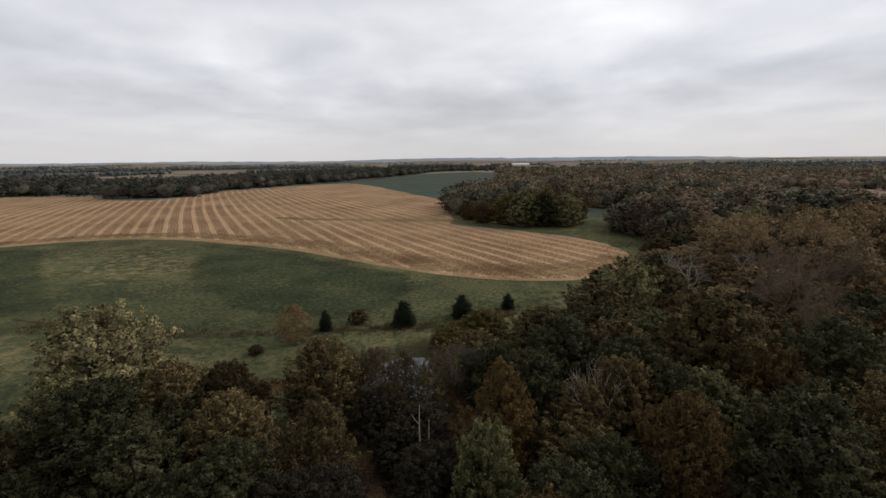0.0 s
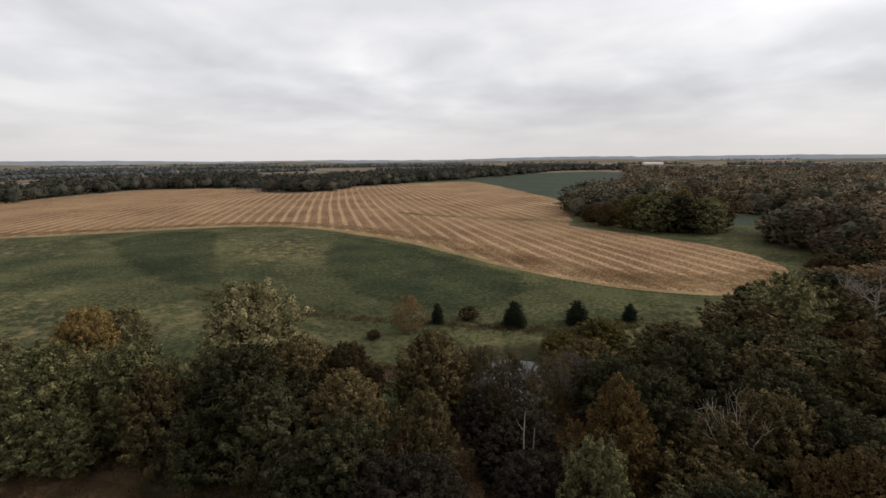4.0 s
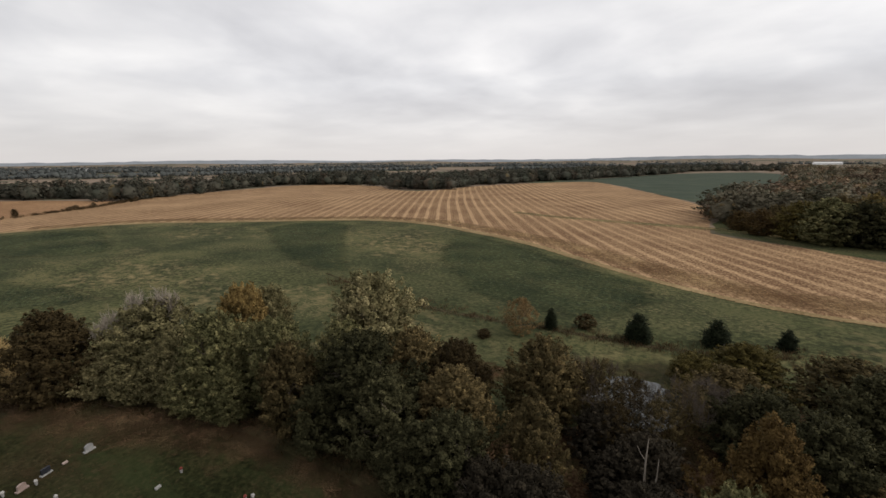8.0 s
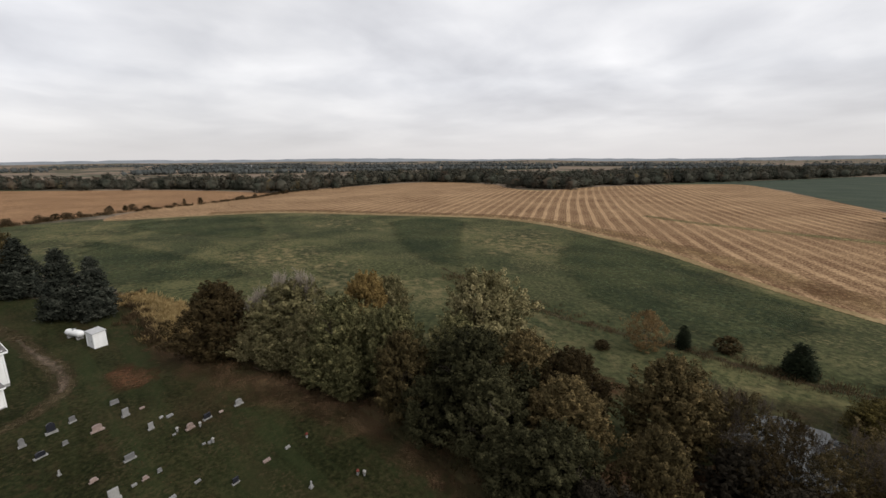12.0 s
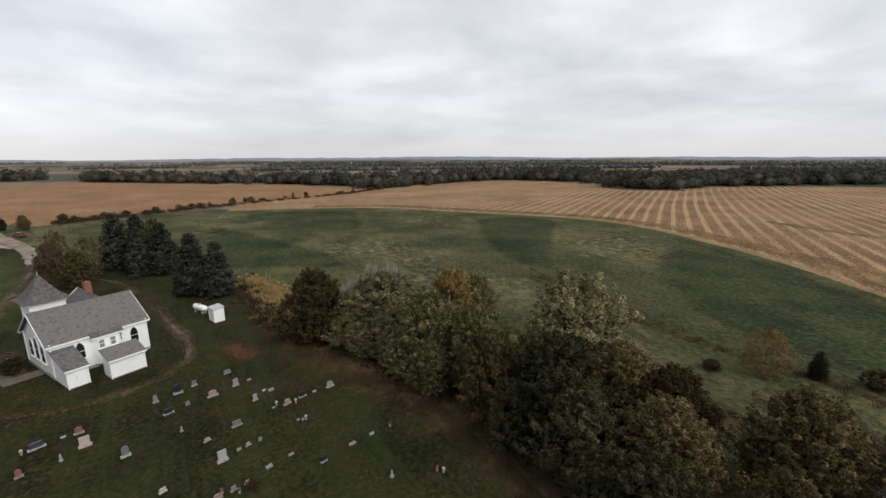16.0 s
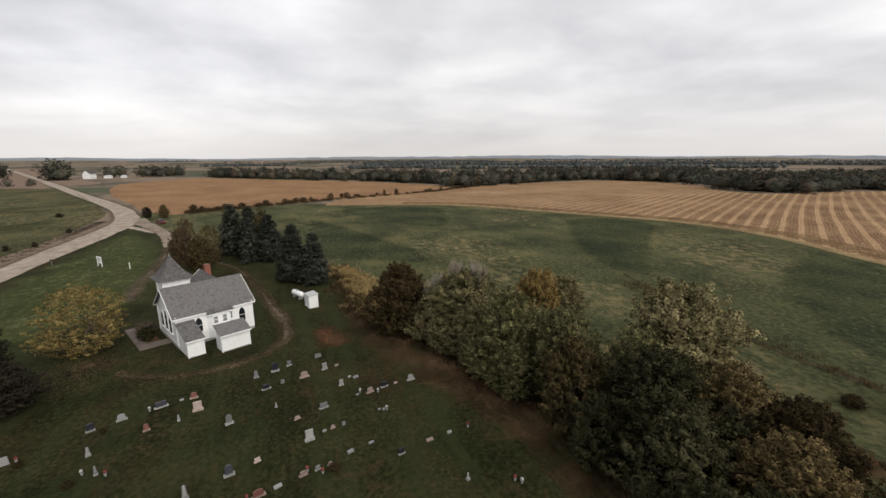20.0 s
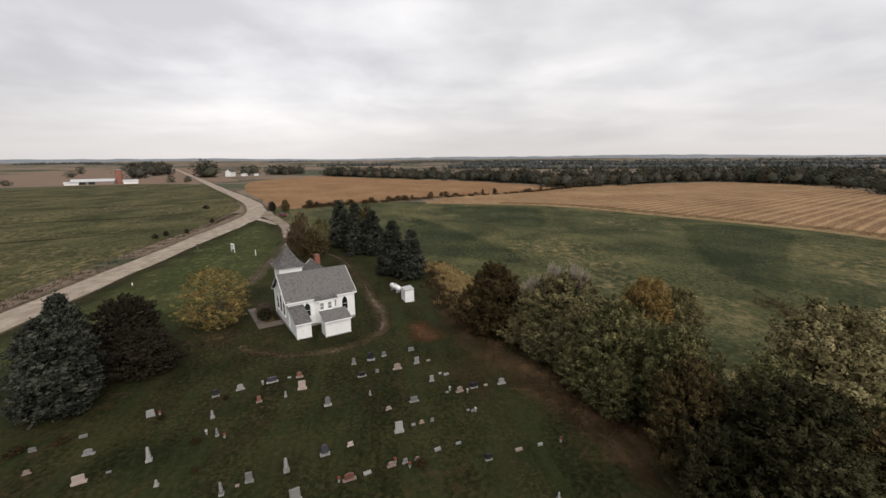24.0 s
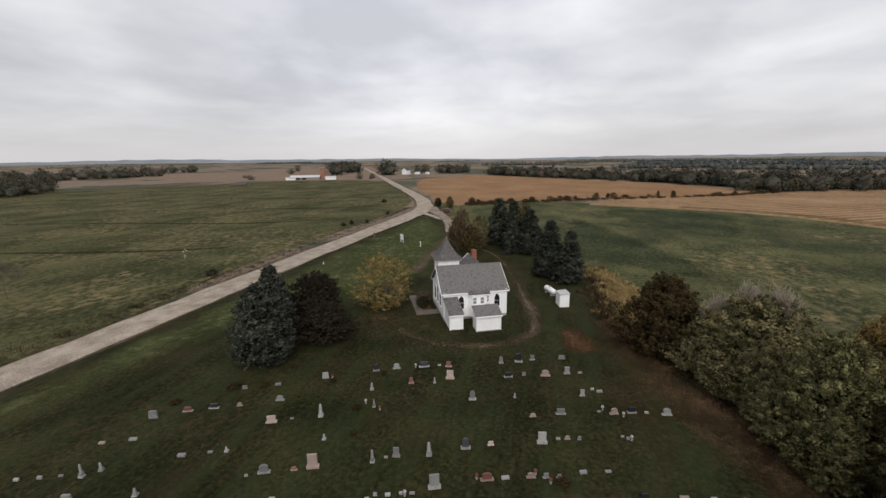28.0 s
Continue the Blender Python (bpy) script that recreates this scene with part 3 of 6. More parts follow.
def inside(p, poly):
    x, y = p[:, 0], p[:, 1]
    c = np.zeros(len(p), bool)
    q = np.roll(poly, 1, axis=0)
    for (x1, y1), (x2, y2) in zip(poly, q):
        with np.errstate(divide="ignore", invalid="ignore"):
            c ^= ((y1 > y) != (y2 > y)) & (x < (x2 - x1) * (y - y1) / (y2 - y1) + x1)
    return c


def fringe(line, amount, rng, closed=True):
    """Breaks a smooth outline into an uneven one."""
    d = np.gradient(line, axis=0)
    nrm = np.stack([-d[:, 1], d[:, 0]], -1)
    nrm /= np.linalg.norm(nrm, axis=1)[:, None] + 1e-9
    return line + nrm * rng.normal(0, amount, (len(line), 1))


def zone(name, outline, mat, z, label, per=8, ragged=0.3, seed=1, cell=0, relief=None):
    """A flat piece of ground cover with an uneven edge, laid over the ground sheet."""
    rng = np.random.default_rng(seed)
    ring = fringe(smooth_line(outline, per, True), ragged, rng)
    pts = [Vector(p) for p in ring]
    if cell:
        lo, hi = ring.min(0), ring.max(0)
        gx, gy = np.meshgrid(np.arange(lo[0], hi[0], cell), np.arange(lo[1], hi[1], cell))
        g = np.stack([gx.ravel(), gy.ravel()], -1)
        pts += [Vector(p) for p in g[inside(g, ring)]]
    n = len(ring)
    v, _, f, *_ = delaunay_2d_cdt(pts, [(i, (i + 1) % n) for i in range(n)], [], 1, 1e-4)
    me = bpy.data.meshes.new(name)
    me.from_pydata([(p.x, p.y, z + (relief(p.x, p.y) if relief else 0)) for p in v], [], f)
    if cell:
        edge = np.array([min(1.0, np.min(np.hypot(*(ring - (p.x, p.y)).T)) / (2.5 * cell)) for p in v]) if len(v) < 4000 else np.ones(len(v))
        me.attributes.new("fade", "FLOAT", "POINT").data.foreach_set("value", edge.astype(np.float32))
    ob = part(name, me, mat)
    return tagged(ob, label, "ground", kind="structure")


def ribbon(name, pts, width, mat, z, label, per=8, ragged=0.15, seed=2, crown=0.0, category="road"):
    """A strip of ground cover along a line; width may change along it."""
    rng = np.random.default_rng(seed)
    line = smooth_line(pts, per)
    w = np.interp(np.linspace(0, 1, len(line)), np.linspace(0, 1, len(width)), width) if isinstance(width, (list, tuple)) else np.full(len(line), width)
    d = np.gradient(line, axis=0)
    nrm = np.stack([-d[:, 1], d[:, 0]], -1)
    nrm /= np.linalg.norm(nrm, axis=1)[:, None]
    cols = []
    for k, s in enumerate((-0.5, -0.25, 0, 0.25, 0.5)):
        off = s * w + (rng.normal(0, ragged, len(line)) if k in (0, 4) else 0)
        p = line + nrm * off[:, None]
        cols.append(np.column_stack([p, np.full(len(p), z + crown * (1 - abs(s) * 2))]))
    v = np.stack(cols, 1).reshape(-1, 3)
    i = np.arange(len(line) - 1)[:, None] * 5
    j = np.arange(4)[None]
    f = np.stack([i + j, i + 5 + j, i + 6 + j, i + 1 + j], -1).reshape(-1, 4)
    me = mesh_of(name, v, f)
    me.attributes.new("fade", "FLOAT", "POINT").data.foreach_set("value", np.tile(np.array([0, 0.75, 1, 0.75, 0], np.float32), len(line)))
    ob = part(name, me, mat)
    return tagged(ob, label, category, kind="structure")


# ---- ground ----
def ground_sheet():
    rad = np.concatenate([[0.0], np.geomspace(20, 4800, 40)])
    a = np.linspace(0, 2 * np.pi, 129)[:-1]
    x = rad[:, None] * np.cos(a) - 40
    y = rad[:, None] * np.sin(a) + 20
    hills = np.clip((rad - 900) / 1500, 0, 1)[:, None]
    z = hills * (5 + 6 * np.sin(x / 410 + 1) * np.cos(y / 530) + 4 * np.sin(x / 190 + y / 260))
    z = np.maximum(z, 0)
    v = np.stack([x, y, z], -1).reshape(-1, 3)
    i = np.arange(len(rad) - 1)[:, None] * 128
    j = np.arange(128)[None]
    k = (j + 1) % 128
    f = np.stack([i + j, i + 128 + j, i + 128 + k, i + k], -1).reshape(-1, 4)
    ob = part("ground", mesh_of("ground", v, f, True), FARMLAND)
    tagged(ob, "rolling farmland of faded grass and harvested fields to the horizon", "ground", kind="structure")


ground_sheet()
zone("ground_pasture", [(60, -62), (-80, -61), (-185, -63), (-240, -78), (-330, -118), (-400, -160), (-425, -205), (-400, -262), (-300, -330), (-120, -420), (80, -300)],
     PASTURE, 0.03, "grazed pasture with tan tufts and low terraces", ragged=0.6)
zone("ground_hay_field", [(-212, 34), (-198, 66), (-160, 112), (-112, 135), (-75, 142), (-38, 128), (-14, 108), (8, 88), (18, 84), (40, 88), (52, 70), (48, 30), (10, 14), (-30, 16), (-62, 11), (-84, 10), (-110, 2), (-135, -10), (-165, -22), (-200, -34), (-215, -10)],
     HAY, 0.02, "dark green hay field with patches of dry tan grass", per=16, ragged=0.4)
zone("ground_lawn", [(40, -49.5), (-40, -49.5), (-90, -49.5), (-140, -49.5), (-165, -47), (-168, -44), (-150, -32), (-120, -18), (-100, -5), (-84, 8), (-64, 10.5), (-46, 14), (-30, 18), (0, 17), (40, 12)],
     LAWN, 0.035, "dark green mown lawn of a country churchyard", ragged=0.2)
zone("ground_stubble_field", [(40, 82), (31, 75.5), (17, 76), (5.5, 80.5), (-5.5, 87), (-18, 96.5), (-35, 109), (-55, 119), (-79, 128), (-107, 126), (-148, 101), (-180, 80), (-196, 52), (-208, 20), (-240, 42), (-270, 101), (-304, 150),
      (-318, 225), (-318, 285), (-290, 308), (-237, 302), (-200, 272), (-165, 272), (-152, 345), (-106, 418), (-74, 432), (-45, 375), (-20, 317), (3, 258), (12, 216), (10, 158), (12, 146), (29, 134), (43, 120), (53, 104), (49, 92)],
     STUBBLE, 0.06, "harvested maize stubble field with pale straw windrows", per=30, ragged=0.1)
for k, (outline, cell) in enumerate([
        ([(-104, 117), (-91, 102.5), (-78, 88), (-66, 74.7), (-56, 63.5), (-66, 58), (-86, 66), (-108, 80), (-126, 94), (-124, 112)], 1.9),
        ([(-62, 117), (-45, 112), (-30, 103), (-14, 91), (0, 81), (-2, 62), (-14, 56), (-30, 60), (-40, 70), (-52, 86)], 1.8),
        ([(-188.0, 22.0), (-193.0, 46.0), (-179.0, 67.0), (-149.0, 61.0), (-126.0, 50.0), (-131.0, 39.0), (-154.0, 27.0)], 2.0),
        ([(-163.0, 9.0), (-140.0, 20.0), (-112.0, 29.0), (-90.0, 33.0), (-82.0, 27.0), (-89.0, 16.0), (-100.0, 4.0)], 2.0)]):
    zone("ground_hay_regrowth", outline, HAY_DARK, 0.029 + 0.001 * k, "darker regrown grass between mown swaths of hay", ragged=0.25, seed=50 + k, cell=cell)
ribbon("ground_straw_edge", [(40, 82), (31, 75.5), (17, 76), (5.5, 80.5), (-5.5, 87), (-18, 96.5), (-35, 109), (-55, 119), (-79, 128), (-107, 126), (-148, 101), (-180, 80), (-196, 52), (-208, 20)],
       [1.6, 1.8, 2, 2.6, 3.6, 4.2, 4, 4], STRAW_EDGE, 0.09, "pale straw headland along the stubble", per=60, ragged=0.1, category="ground")
ribbon("ground_headland", [(48, 92), (34, 83.5), (19, 83), (8.5, 87), (-1.5, 93.5), (-14, 103), (-31.5, 115.5), (-53, 126), (-79, 135), (-110, 132), (-152, 107), (-186, 85), (-203, 56)],
       [17, 17, 16, 15, 13, 12, 12, 12], HEADLAND, 0.075, "trampled straw headland where machines turned", per=30, ragged=0.8, category="ground")
zone("ground_roadside_lawn", [(45, -49.2), (-60, -49.2), (-140, -49.2), (-164, -47), (-166, -44), (-150, -36), (-128, -27), (-105, -21), (-88, -18), (-74, -19), (-64, -25), (-50, -35), (-30, -40), (0, -42), (45, -41)], LAWN_THIN, 0.045,
     "brighter green mown lawn along the road", ragged=0.3, cell=2.5)
ribbon("ground_waterway", [(-62, 174), (-40, 166), (-10, 161), (14, 158), (30, 150)], [7, 9, 11, 13], GRASSWAY, 0.10, "grassed waterway across the stubble", per=24, ragged=0.8, category="ground")
zone("ground_stubble_field", [(-197, -42), (-202, -31), (-231, 22), (-262, 92), (-292, 124), (-382, 84), (-460, 10), (-545, -75), (-500, -112), (-440, -128), (-330, -101), (-255, -71), (-218, -56)],
     STUBBLE_FAR, 0.07, "tan harvested field with faint rows", ragged=0.5)
zone("ground_green_crop", [(-111, 445), (-60, 560), (0, 700), (100, 760), (120, 520), (48, 360), (18, 250), (-4, 280), (-20, 320), (-60, 410)],
     WINTER_WHEAT, 0.05, "smooth green winter crop on a rise", ragged=0.8)
zone("ground_green_crop", [(50, 150), (62, 178), (80, 190), (92, 170), (70, 148)], WINTER_WHEAT, 0.055, "green crop between the woods", ragged=0.8)
zone("ground_bare_crop", [(218, 196), (262, 150), (420, 230), (380, 330), (290, 300)], BARE_FIELD, 0.066, "pale tan clearing in the wooded valley", ragged=0.6)
zone("ground_rough_strip", [(44, 84), (51, 98), (46, 118), (32, 133), (40, 144), (56, 142), (80, 134), (78, 112), (60, 84)], HAY, 0.064, "rough green strip between stubble and wood", ragged=0.6)
zone("ground_corner_grass", [(-146, -29), (-166, -43), (-184, -49.5), (-203, -52), (-206, -46), (-203, -33), (-165, -18), (-120, -4), (-98, -3), (-118, -16)], HAY, 0.028, "rough grass round the driveway corner", ragged=0.4)
zone("ground_grove_floor", [(11, 156), (15, 147), (30, 134), (46, 122), (62, 126), (72, 150), (58, 168), (40, 178), (16, 184)], HAY, 0.057, "rough grass under the grove", ragged=0.5)
zone("ground_pond_bank", [(-14, 42.5), (-8, 47), (0, 51), (9, 52), (13, 47), (5, 43), (-5, 41.5)], VERGE_THIN, 0.045, "faded tan grass round the pond", ragged=0.4, cell=1.3)
zone("ground_bare_crop", [(-430, -208), (-470, -150), (-620, -225), (-905, -340), (-1500, -610), (-2600, -1150), (-2500, -2300), (-1500, -1750), (-900, -1050), (-560, -640), (-460, -545), (-400, -370)],
     BARE_FIELD, 0.05, "pale pinkish brown harvested plain beyond the barn", ragged=1)
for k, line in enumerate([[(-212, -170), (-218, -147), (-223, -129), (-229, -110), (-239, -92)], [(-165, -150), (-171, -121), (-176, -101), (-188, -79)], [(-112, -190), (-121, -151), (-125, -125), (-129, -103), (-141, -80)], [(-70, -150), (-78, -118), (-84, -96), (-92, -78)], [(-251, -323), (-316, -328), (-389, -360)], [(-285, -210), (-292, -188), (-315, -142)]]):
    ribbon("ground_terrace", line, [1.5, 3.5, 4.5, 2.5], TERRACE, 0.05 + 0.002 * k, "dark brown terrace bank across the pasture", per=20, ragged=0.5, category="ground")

# ---- roads ----
ROAD = [(70, -55), (0, -54), (-40, -53.2), (-80, -52.9), (-120, -52), (-152, -51), (-180, -52), (-205, -59), (-240, -73), (-370, -136), (-620, -257), (-905, -396), (-1500, -687)]
ribbon("road_verge", ROAD, 15.5, VERGE_THIN, 0.05, "rough verge of weeds and faded grass", ragged=0.4, category="verge")
ribbon("road", ROAD, [6.2, 6.2, 6.2, 6.4, 7.5, 8, 7.5, 7, 7, 7, 7], GRAVEL, 0.07, "pale crushed limestone gravel road", crown=0.12, ragged=0.15)
ribbon("road_driveway", [(-190, -52), (-172, -45), (-155, -37), (-139, -31), (-124, -27.5), (-105, -25.5), (-88, -25), (-78, -24)], [7, 6, 4.6, 4.4, 4.2, 4], DIRT_THIN, 0.09, "dirt and gravel driveway to the church", ragged=0.25)
ribbon("road_driveway", [(-188, -51), (-172, -44.5), (-155, -36.5), (-139, -31), (-124, -27.5)], [6, 4.6, 3.6, 3.2, 2.6], DRIVE, 0.095, "pale packed dirt end of the driveway", per=20, ragged=0.15)
ribbon("road_driveway", [(-168, -49.5), (-160, -43), (-150, -36)], [3, 2.5, 2.5], GRAVEL, 0.085, "gravel fork of the driveway", ragged=0.25)
TRACK = [(-112, -19), (-103.5, -15.5), (-95.5, -10.4), (-83.5, -6.6), (-75, -4.4), (-67.5, -2.9), (-61.5, -1.4), (-57.2, -1.0), (-54, -1.5), (-52, -2.5), (-50.4, -4.0), (-49.2, -6.5), (-48.7, -9), (-48.5, -11.6), (-49.6, -14.8), (-52, -18)]
ribbon("track", TRACK, [1.6, 2.4, 2.8, 3.2, 3.4, 3.6, 3.8, 3.6, 3.0, 2.8, 2.6, 2.6, 2.4, 2.0], WORN_THIN, 0.06, "band of worn brown grass where cars drive", ragged=0.3, seed=30, per=20, category="track")
ribbon("track", TRACK[4:9], [0.6, 1.0, 1.7, 1.6, 0.8], DIRT_THIN, 0.066, "pale bare dirt in the bend of a wheel track", ragged=0.25, seed=31, per=20, category="track")
ribbon("track", TRACK[:4], [0.9, 0.8, 0.6, 0.3], DIRT_THIN, 0.066, "thin dirt track past the spruces", ragged=0.15, seed=32, per=20, category="track")
ribbon("ground_leafy_strip", [(-63, 9), (-54, 10), (-45.5, 13), (-34, 17.5), (-24, 20), (0, 19), (30, 15)], [6, 11, 14, 13, 14, 16], LEAFY_THIN, 0.05, "brown leaf litter along the trees", ragged=0.6, category="ground")
zone("ground_rust_patch", [(-59, 3), (-55, 7), (-49.5, 7.5), (-47.5, 3.2), (-53, 0.5)], RUST_THIN, 0.058, "rust brown patch of dead grass", ragged=0.3, cell=0.9)
zone("ground_wood_floor", [(-14, 20), (-2, 36), (8, 43), (16, 49), (24, 57), (32, 65), (42, 77), (53, 93), (58, 112), (80, 124), (110, 130), (170, 148), (190, 60), (170, -30), (70, -20), (28, 6), (10, 14)],
     LEAFY, 0.055, "shaded leaf litter under the wood", ragged=0.6)
zone("ground_tan_patch", [(-22, 38), (-16, 41), (-11.5, 39), (-13, 35), (-18, 34)], RUST_THIN, 0.04, "bare reddish tan patch of ground", ragged=0.3, cell=0.9)
zone("water_pond", [(-5.6, 38), (-5.2, 41.6), (-2.4, 43.6), (1.0, 43.2), (3.0, 40.6), (2.6, 37), (0.4, 34.6), (-3.6, 34.6)], POND, 0.07, "still grey pond behind the trees", ragged=0.15)
zone("water_pond", [(-118, -250), (-136, -246), (-139, -242), (-130, -238), (-112, -240)], POND, 0.06, "pale pond in the pasture", ragged=0.4)
ribbon("ground_ditch", [(-62, 60), (-45, 55), (-30, 52), (-15, 52.5), (0, 53), (14, 57)], [1, 2.2, 2.6, 2.2, 1.2], VERGE_THIN, 0.04, "shallow weedy ditch across the hay field", ragged=0.25, category="ditch")


# ---- trees ----
def leaves(rng, centres, radii, n, size, squash=1.0, shell=0.35, wild=0.8):
    """Leaves over a set of lobes: small pointed triangles that face more or less outwards."""
    w = radii ** 2
    k = rng.choice(len(radii), n, p=w / w.sum())
    d = rng.normal(size=(n, 3))
    d /= np.linalg.norm(d, axis=1)[:, None]
    d[:, 2] = np.where(d[:, 2] < -0.5, -d[:, 2], d[:, 2])
    r = radii[k] * (shell + (1.08 - shell) * rng.random(n) ** 0.6)
    p = centres[k] + d * r[:, None] * [1, 1, squash]
    nrm = d * (1.4 - wild) + rng.normal(0, wild, (n, 3))
    nrm /= np.linalg.norm(nrm, axis=1)[:, None]
    nrm *= np.where((nrm * d).sum(1) < 0, -1, 1)[:, None]
    a = np.cross(nrm, rng.normal(size=(n, 3)))
    a /= np.linalg.norm(a, axis=1)[:, None]
    b = np.cross(nrm, a)
    s = size * (0.6 + 0.8 * rng.random(n))[:, None]
    a, b = a * s, b * s * 0.62
    v = np.stack([p - a * 0.8 - b, p + a * 1.1 - b * 0.2, p - a * 0.3 + b * 1.2], 1).reshape(-1, 3)
    return v, np.arange(3 * n).reshape(-1, 3)


def tufted(rng, lobes, radii, tufts, per, size, reach=0.3):
    """Leaves gathered in small tufts that stand out of the upper and outer sides of the lobes."""
    w = radii ** 2
    k = rng.choice(len(radii), tufts, p=w / w.sum())
    d = rng.normal(size=(tufts, 3)) + [0, 0, 0.35]
    out = lobes[k] * [1, 1, 0]
    d += 0.7 * out / (np.linalg.norm(out, axis=1)[:, None] + 0.5)
    d /= np.linalg.norm(d, axis=1)[:, None]
    c = lobes[k] + d * (radii[k] * rng.uniform(0.7, 1.1, tufts))[:, None]
    tall = rng.uniform(0.6, 1.3, tufts) * reach
    c = np.repeat(c, per, axis=0)
    d = np.repeat(d, per, axis=0)
    tall = np.repeat(tall, per)
    n = len(c)
    axis = d + np.array([0, 0, 0.6])
    axis /= np.linalg.norm(axis, axis=1)[:, None]
    up = rng.random(n)
    q = rng.normal(size=(n, 3))
    q /= np.linalg.norm(q, axis=1)[:, None]
    p = c + axis * (tall * (up * 1.9 - 0.5))[:, None] + q * (tall * (0.9 - 0.66 * up) * rng.random(n) ** 0.5)[:, None]
    face = q * 0.5 + axis * 0.5 + rng.normal(0, 0.5, (n, 3))
    face /= np.linalg.norm(face, axis=1)[:, None]
    a = np.cross(face, rng.normal(size=(n, 3)))
    a /= np.linalg.norm(a, axis=1)[:, None]
    b = np.cross(face, a)
    s = size * (0.55 + 0.9 * rng.random(n))[:, None]
    a, b = a * s, b * s * 0.66
    v = np.stack([p - a * 0.8 - b, p + a * 1.1 - b * 0.2, p - a * 0.3 + b * 1.2], 1).reshape(-1, 3)
    return v, np.arange(3 * n).reshape(-1, 3)


def soft_normals(v, middle, wide, turn=0.45):
    """Normals of a leafy crown: outwards from its middle, with each leaf a little off."""
    c = v.reshape(-1, 3, 3)
    face = np.cross(c[:, 1] - c[:, 0], c[:, 2] - c[:, 0])
    face /= np.linalg.norm(face, axis=1)[:, None] + 1e-9
    out = (c.mean(1) - middle) / wide
    out /= np.linalg.norm(out, axis=1)[:, None] + 1e-9
    flip = (face * out).sum(1) < 0
    c[flip] = c[flip][:, ::-1]
    face[flip] *= -1
    n = out * (1 - turn) + face * turn
    n /= np.linalg.norm(n, axis=1)[:, None] + 1e-9
    return np.repeat(n, 3, axis=0)


def leafy(name, pieces, middle, wide, turn=0.45):
    v, f = join(pieces)
    v = np.array(v)
    n = soft_normals(v, np.asarray(middle, float), np.asarray(wide, float), turn)
    return mesh_of(name, v, f, normals=n)


def crown_shape(rng, form):
    """How far a domed crown reaches at a height (0 to 1) and bearing: a few large boughs over a rounded dome."""
    n = 15 + form % 4
    bearing, level = rng.random(n) * 2 * np.pi, rng.uniform(0.15, 0.95, n)
    gain = rng.uniform(0.10, 0.46, n)
    wide = 0.36 + 0.08 * (form % 3)

    def reach(t, a):
        up = np.clip((t - wide) / (1 - wide), 0, 1)
        down = np.clip((wide - t) / wide, 0, 1)
        w = np.clip(1 - up ** 1.9, 0.0, 1) ** 0.56 * (1 - 0.42 * down ** 1.6)
        k = 0.70 + sum(g * np.exp(-(((t - b) / 0.15) ** 2 + (np.angle(np.exp(1j * (a - c))) / 0.42) ** 2)) for c, b, g in zip(bearing, level, gain))
        return w * k

    return reach


def clusters(rng, reach, n, per, size, inner=0.0, rad=(0.34, 0.78), h=9.7, r=4.0, calm=0.0):
    """Leaves in rounded sprays that sit on the dome: triangles and their normals."""
    t = 1 - rng.random(n) ** 1.15 * 0.97
    a = rng.random(n) * 2 * np.pi
    w = reach(t, a)
    q = r * w * (rng.uniform(0.74, 1.06, n) - inner)
    lift = reach(np.minimum(t + 0.04, 1), a) - reach(np.maximum(t - 0.04, 0), a)
    out = np.stack([np.cos(a), np.sin(a), np.clip(-lift * 6, -0.25, 3.0)], -1)
    out /= np.linalg.norm(out, axis=1)[:, None]
    big = rng.uniform(rad[0], rad[1], n)
    c = np.stack([q * np.cos(a), q * np.sin(a), np.maximum(h * t * (1 - 0.5 * inner) * rng.uniform(0.93, 1.05, n) - 0.25 * big, 0.3)], -1)
    top = out * 0.9 + [0, 0, 0.55]
    c, top, out, big = (np.repeat(v, per, axis=0) for v in (c, top, out, big))
    m = len(c)
    top /= np.linalg.norm(top, axis=1)[:, None]
    along = rng.random(m) ** 0.8
    side = rng.normal(size=(m, 3))
    side -= top * (side * top).sum(1)[:, None] * 0.8
    side /= np.linalg.norm(side, axis=1)[:, None]
    p = c + top * (big * (along * 1.7 - 0.6))[:, None] + side * (big * (0.86 - 0.66 * along) * rng.random(m) ** 0.4)[:, None]
    d = side * (0.95 - 0.5 * along)[:, None] + top * (0.35 + 0.5 * along)[:, None]
    d /= np.linalg.norm(d, axis=1)[:, None]
    p[:, 2] = np.maximum(p[:, 2], 0.08)
    face = d * 0.7 + rng.normal(0, 0.55, (m, 3))
    face /= np.linalg.norm(face, axis=1)[:, None]
    u = np.cross(face, rng.normal(size=(m, 3)))
    u /= np.linalg.norm(u, axis=1)[:, None]
    b = np.cross(face, u)
    s = size * (0.6 + 0.8 * rng.random(m))[:, None]
    u, b = u * s, b * s * 0.66
    v = np.stack([p - u * 0.8 - b, p + u * 1.1 - b * 0.2, p - u * 0.3 + b * 1.2], 1).reshape(-1, 3)
    nrm = d * (0.56 - 0.2 * calm) + out * (0.10 + 0.45 * calm) + face * (0.34 - 0.25 * calm)
    nrm /= np.linalg.norm(nrm, axis=1)[:, None]
    return v, np.repeat(nrm, 3, axis=0)


def crown_mesh(pieces):
    v = np.concatenate([p[0] for p in pieces])
    return mesh_of("crown", v, np.arange(len(v)).reshape(-1, 3), normals=np.concatenate([p[1] for p in pieces]))


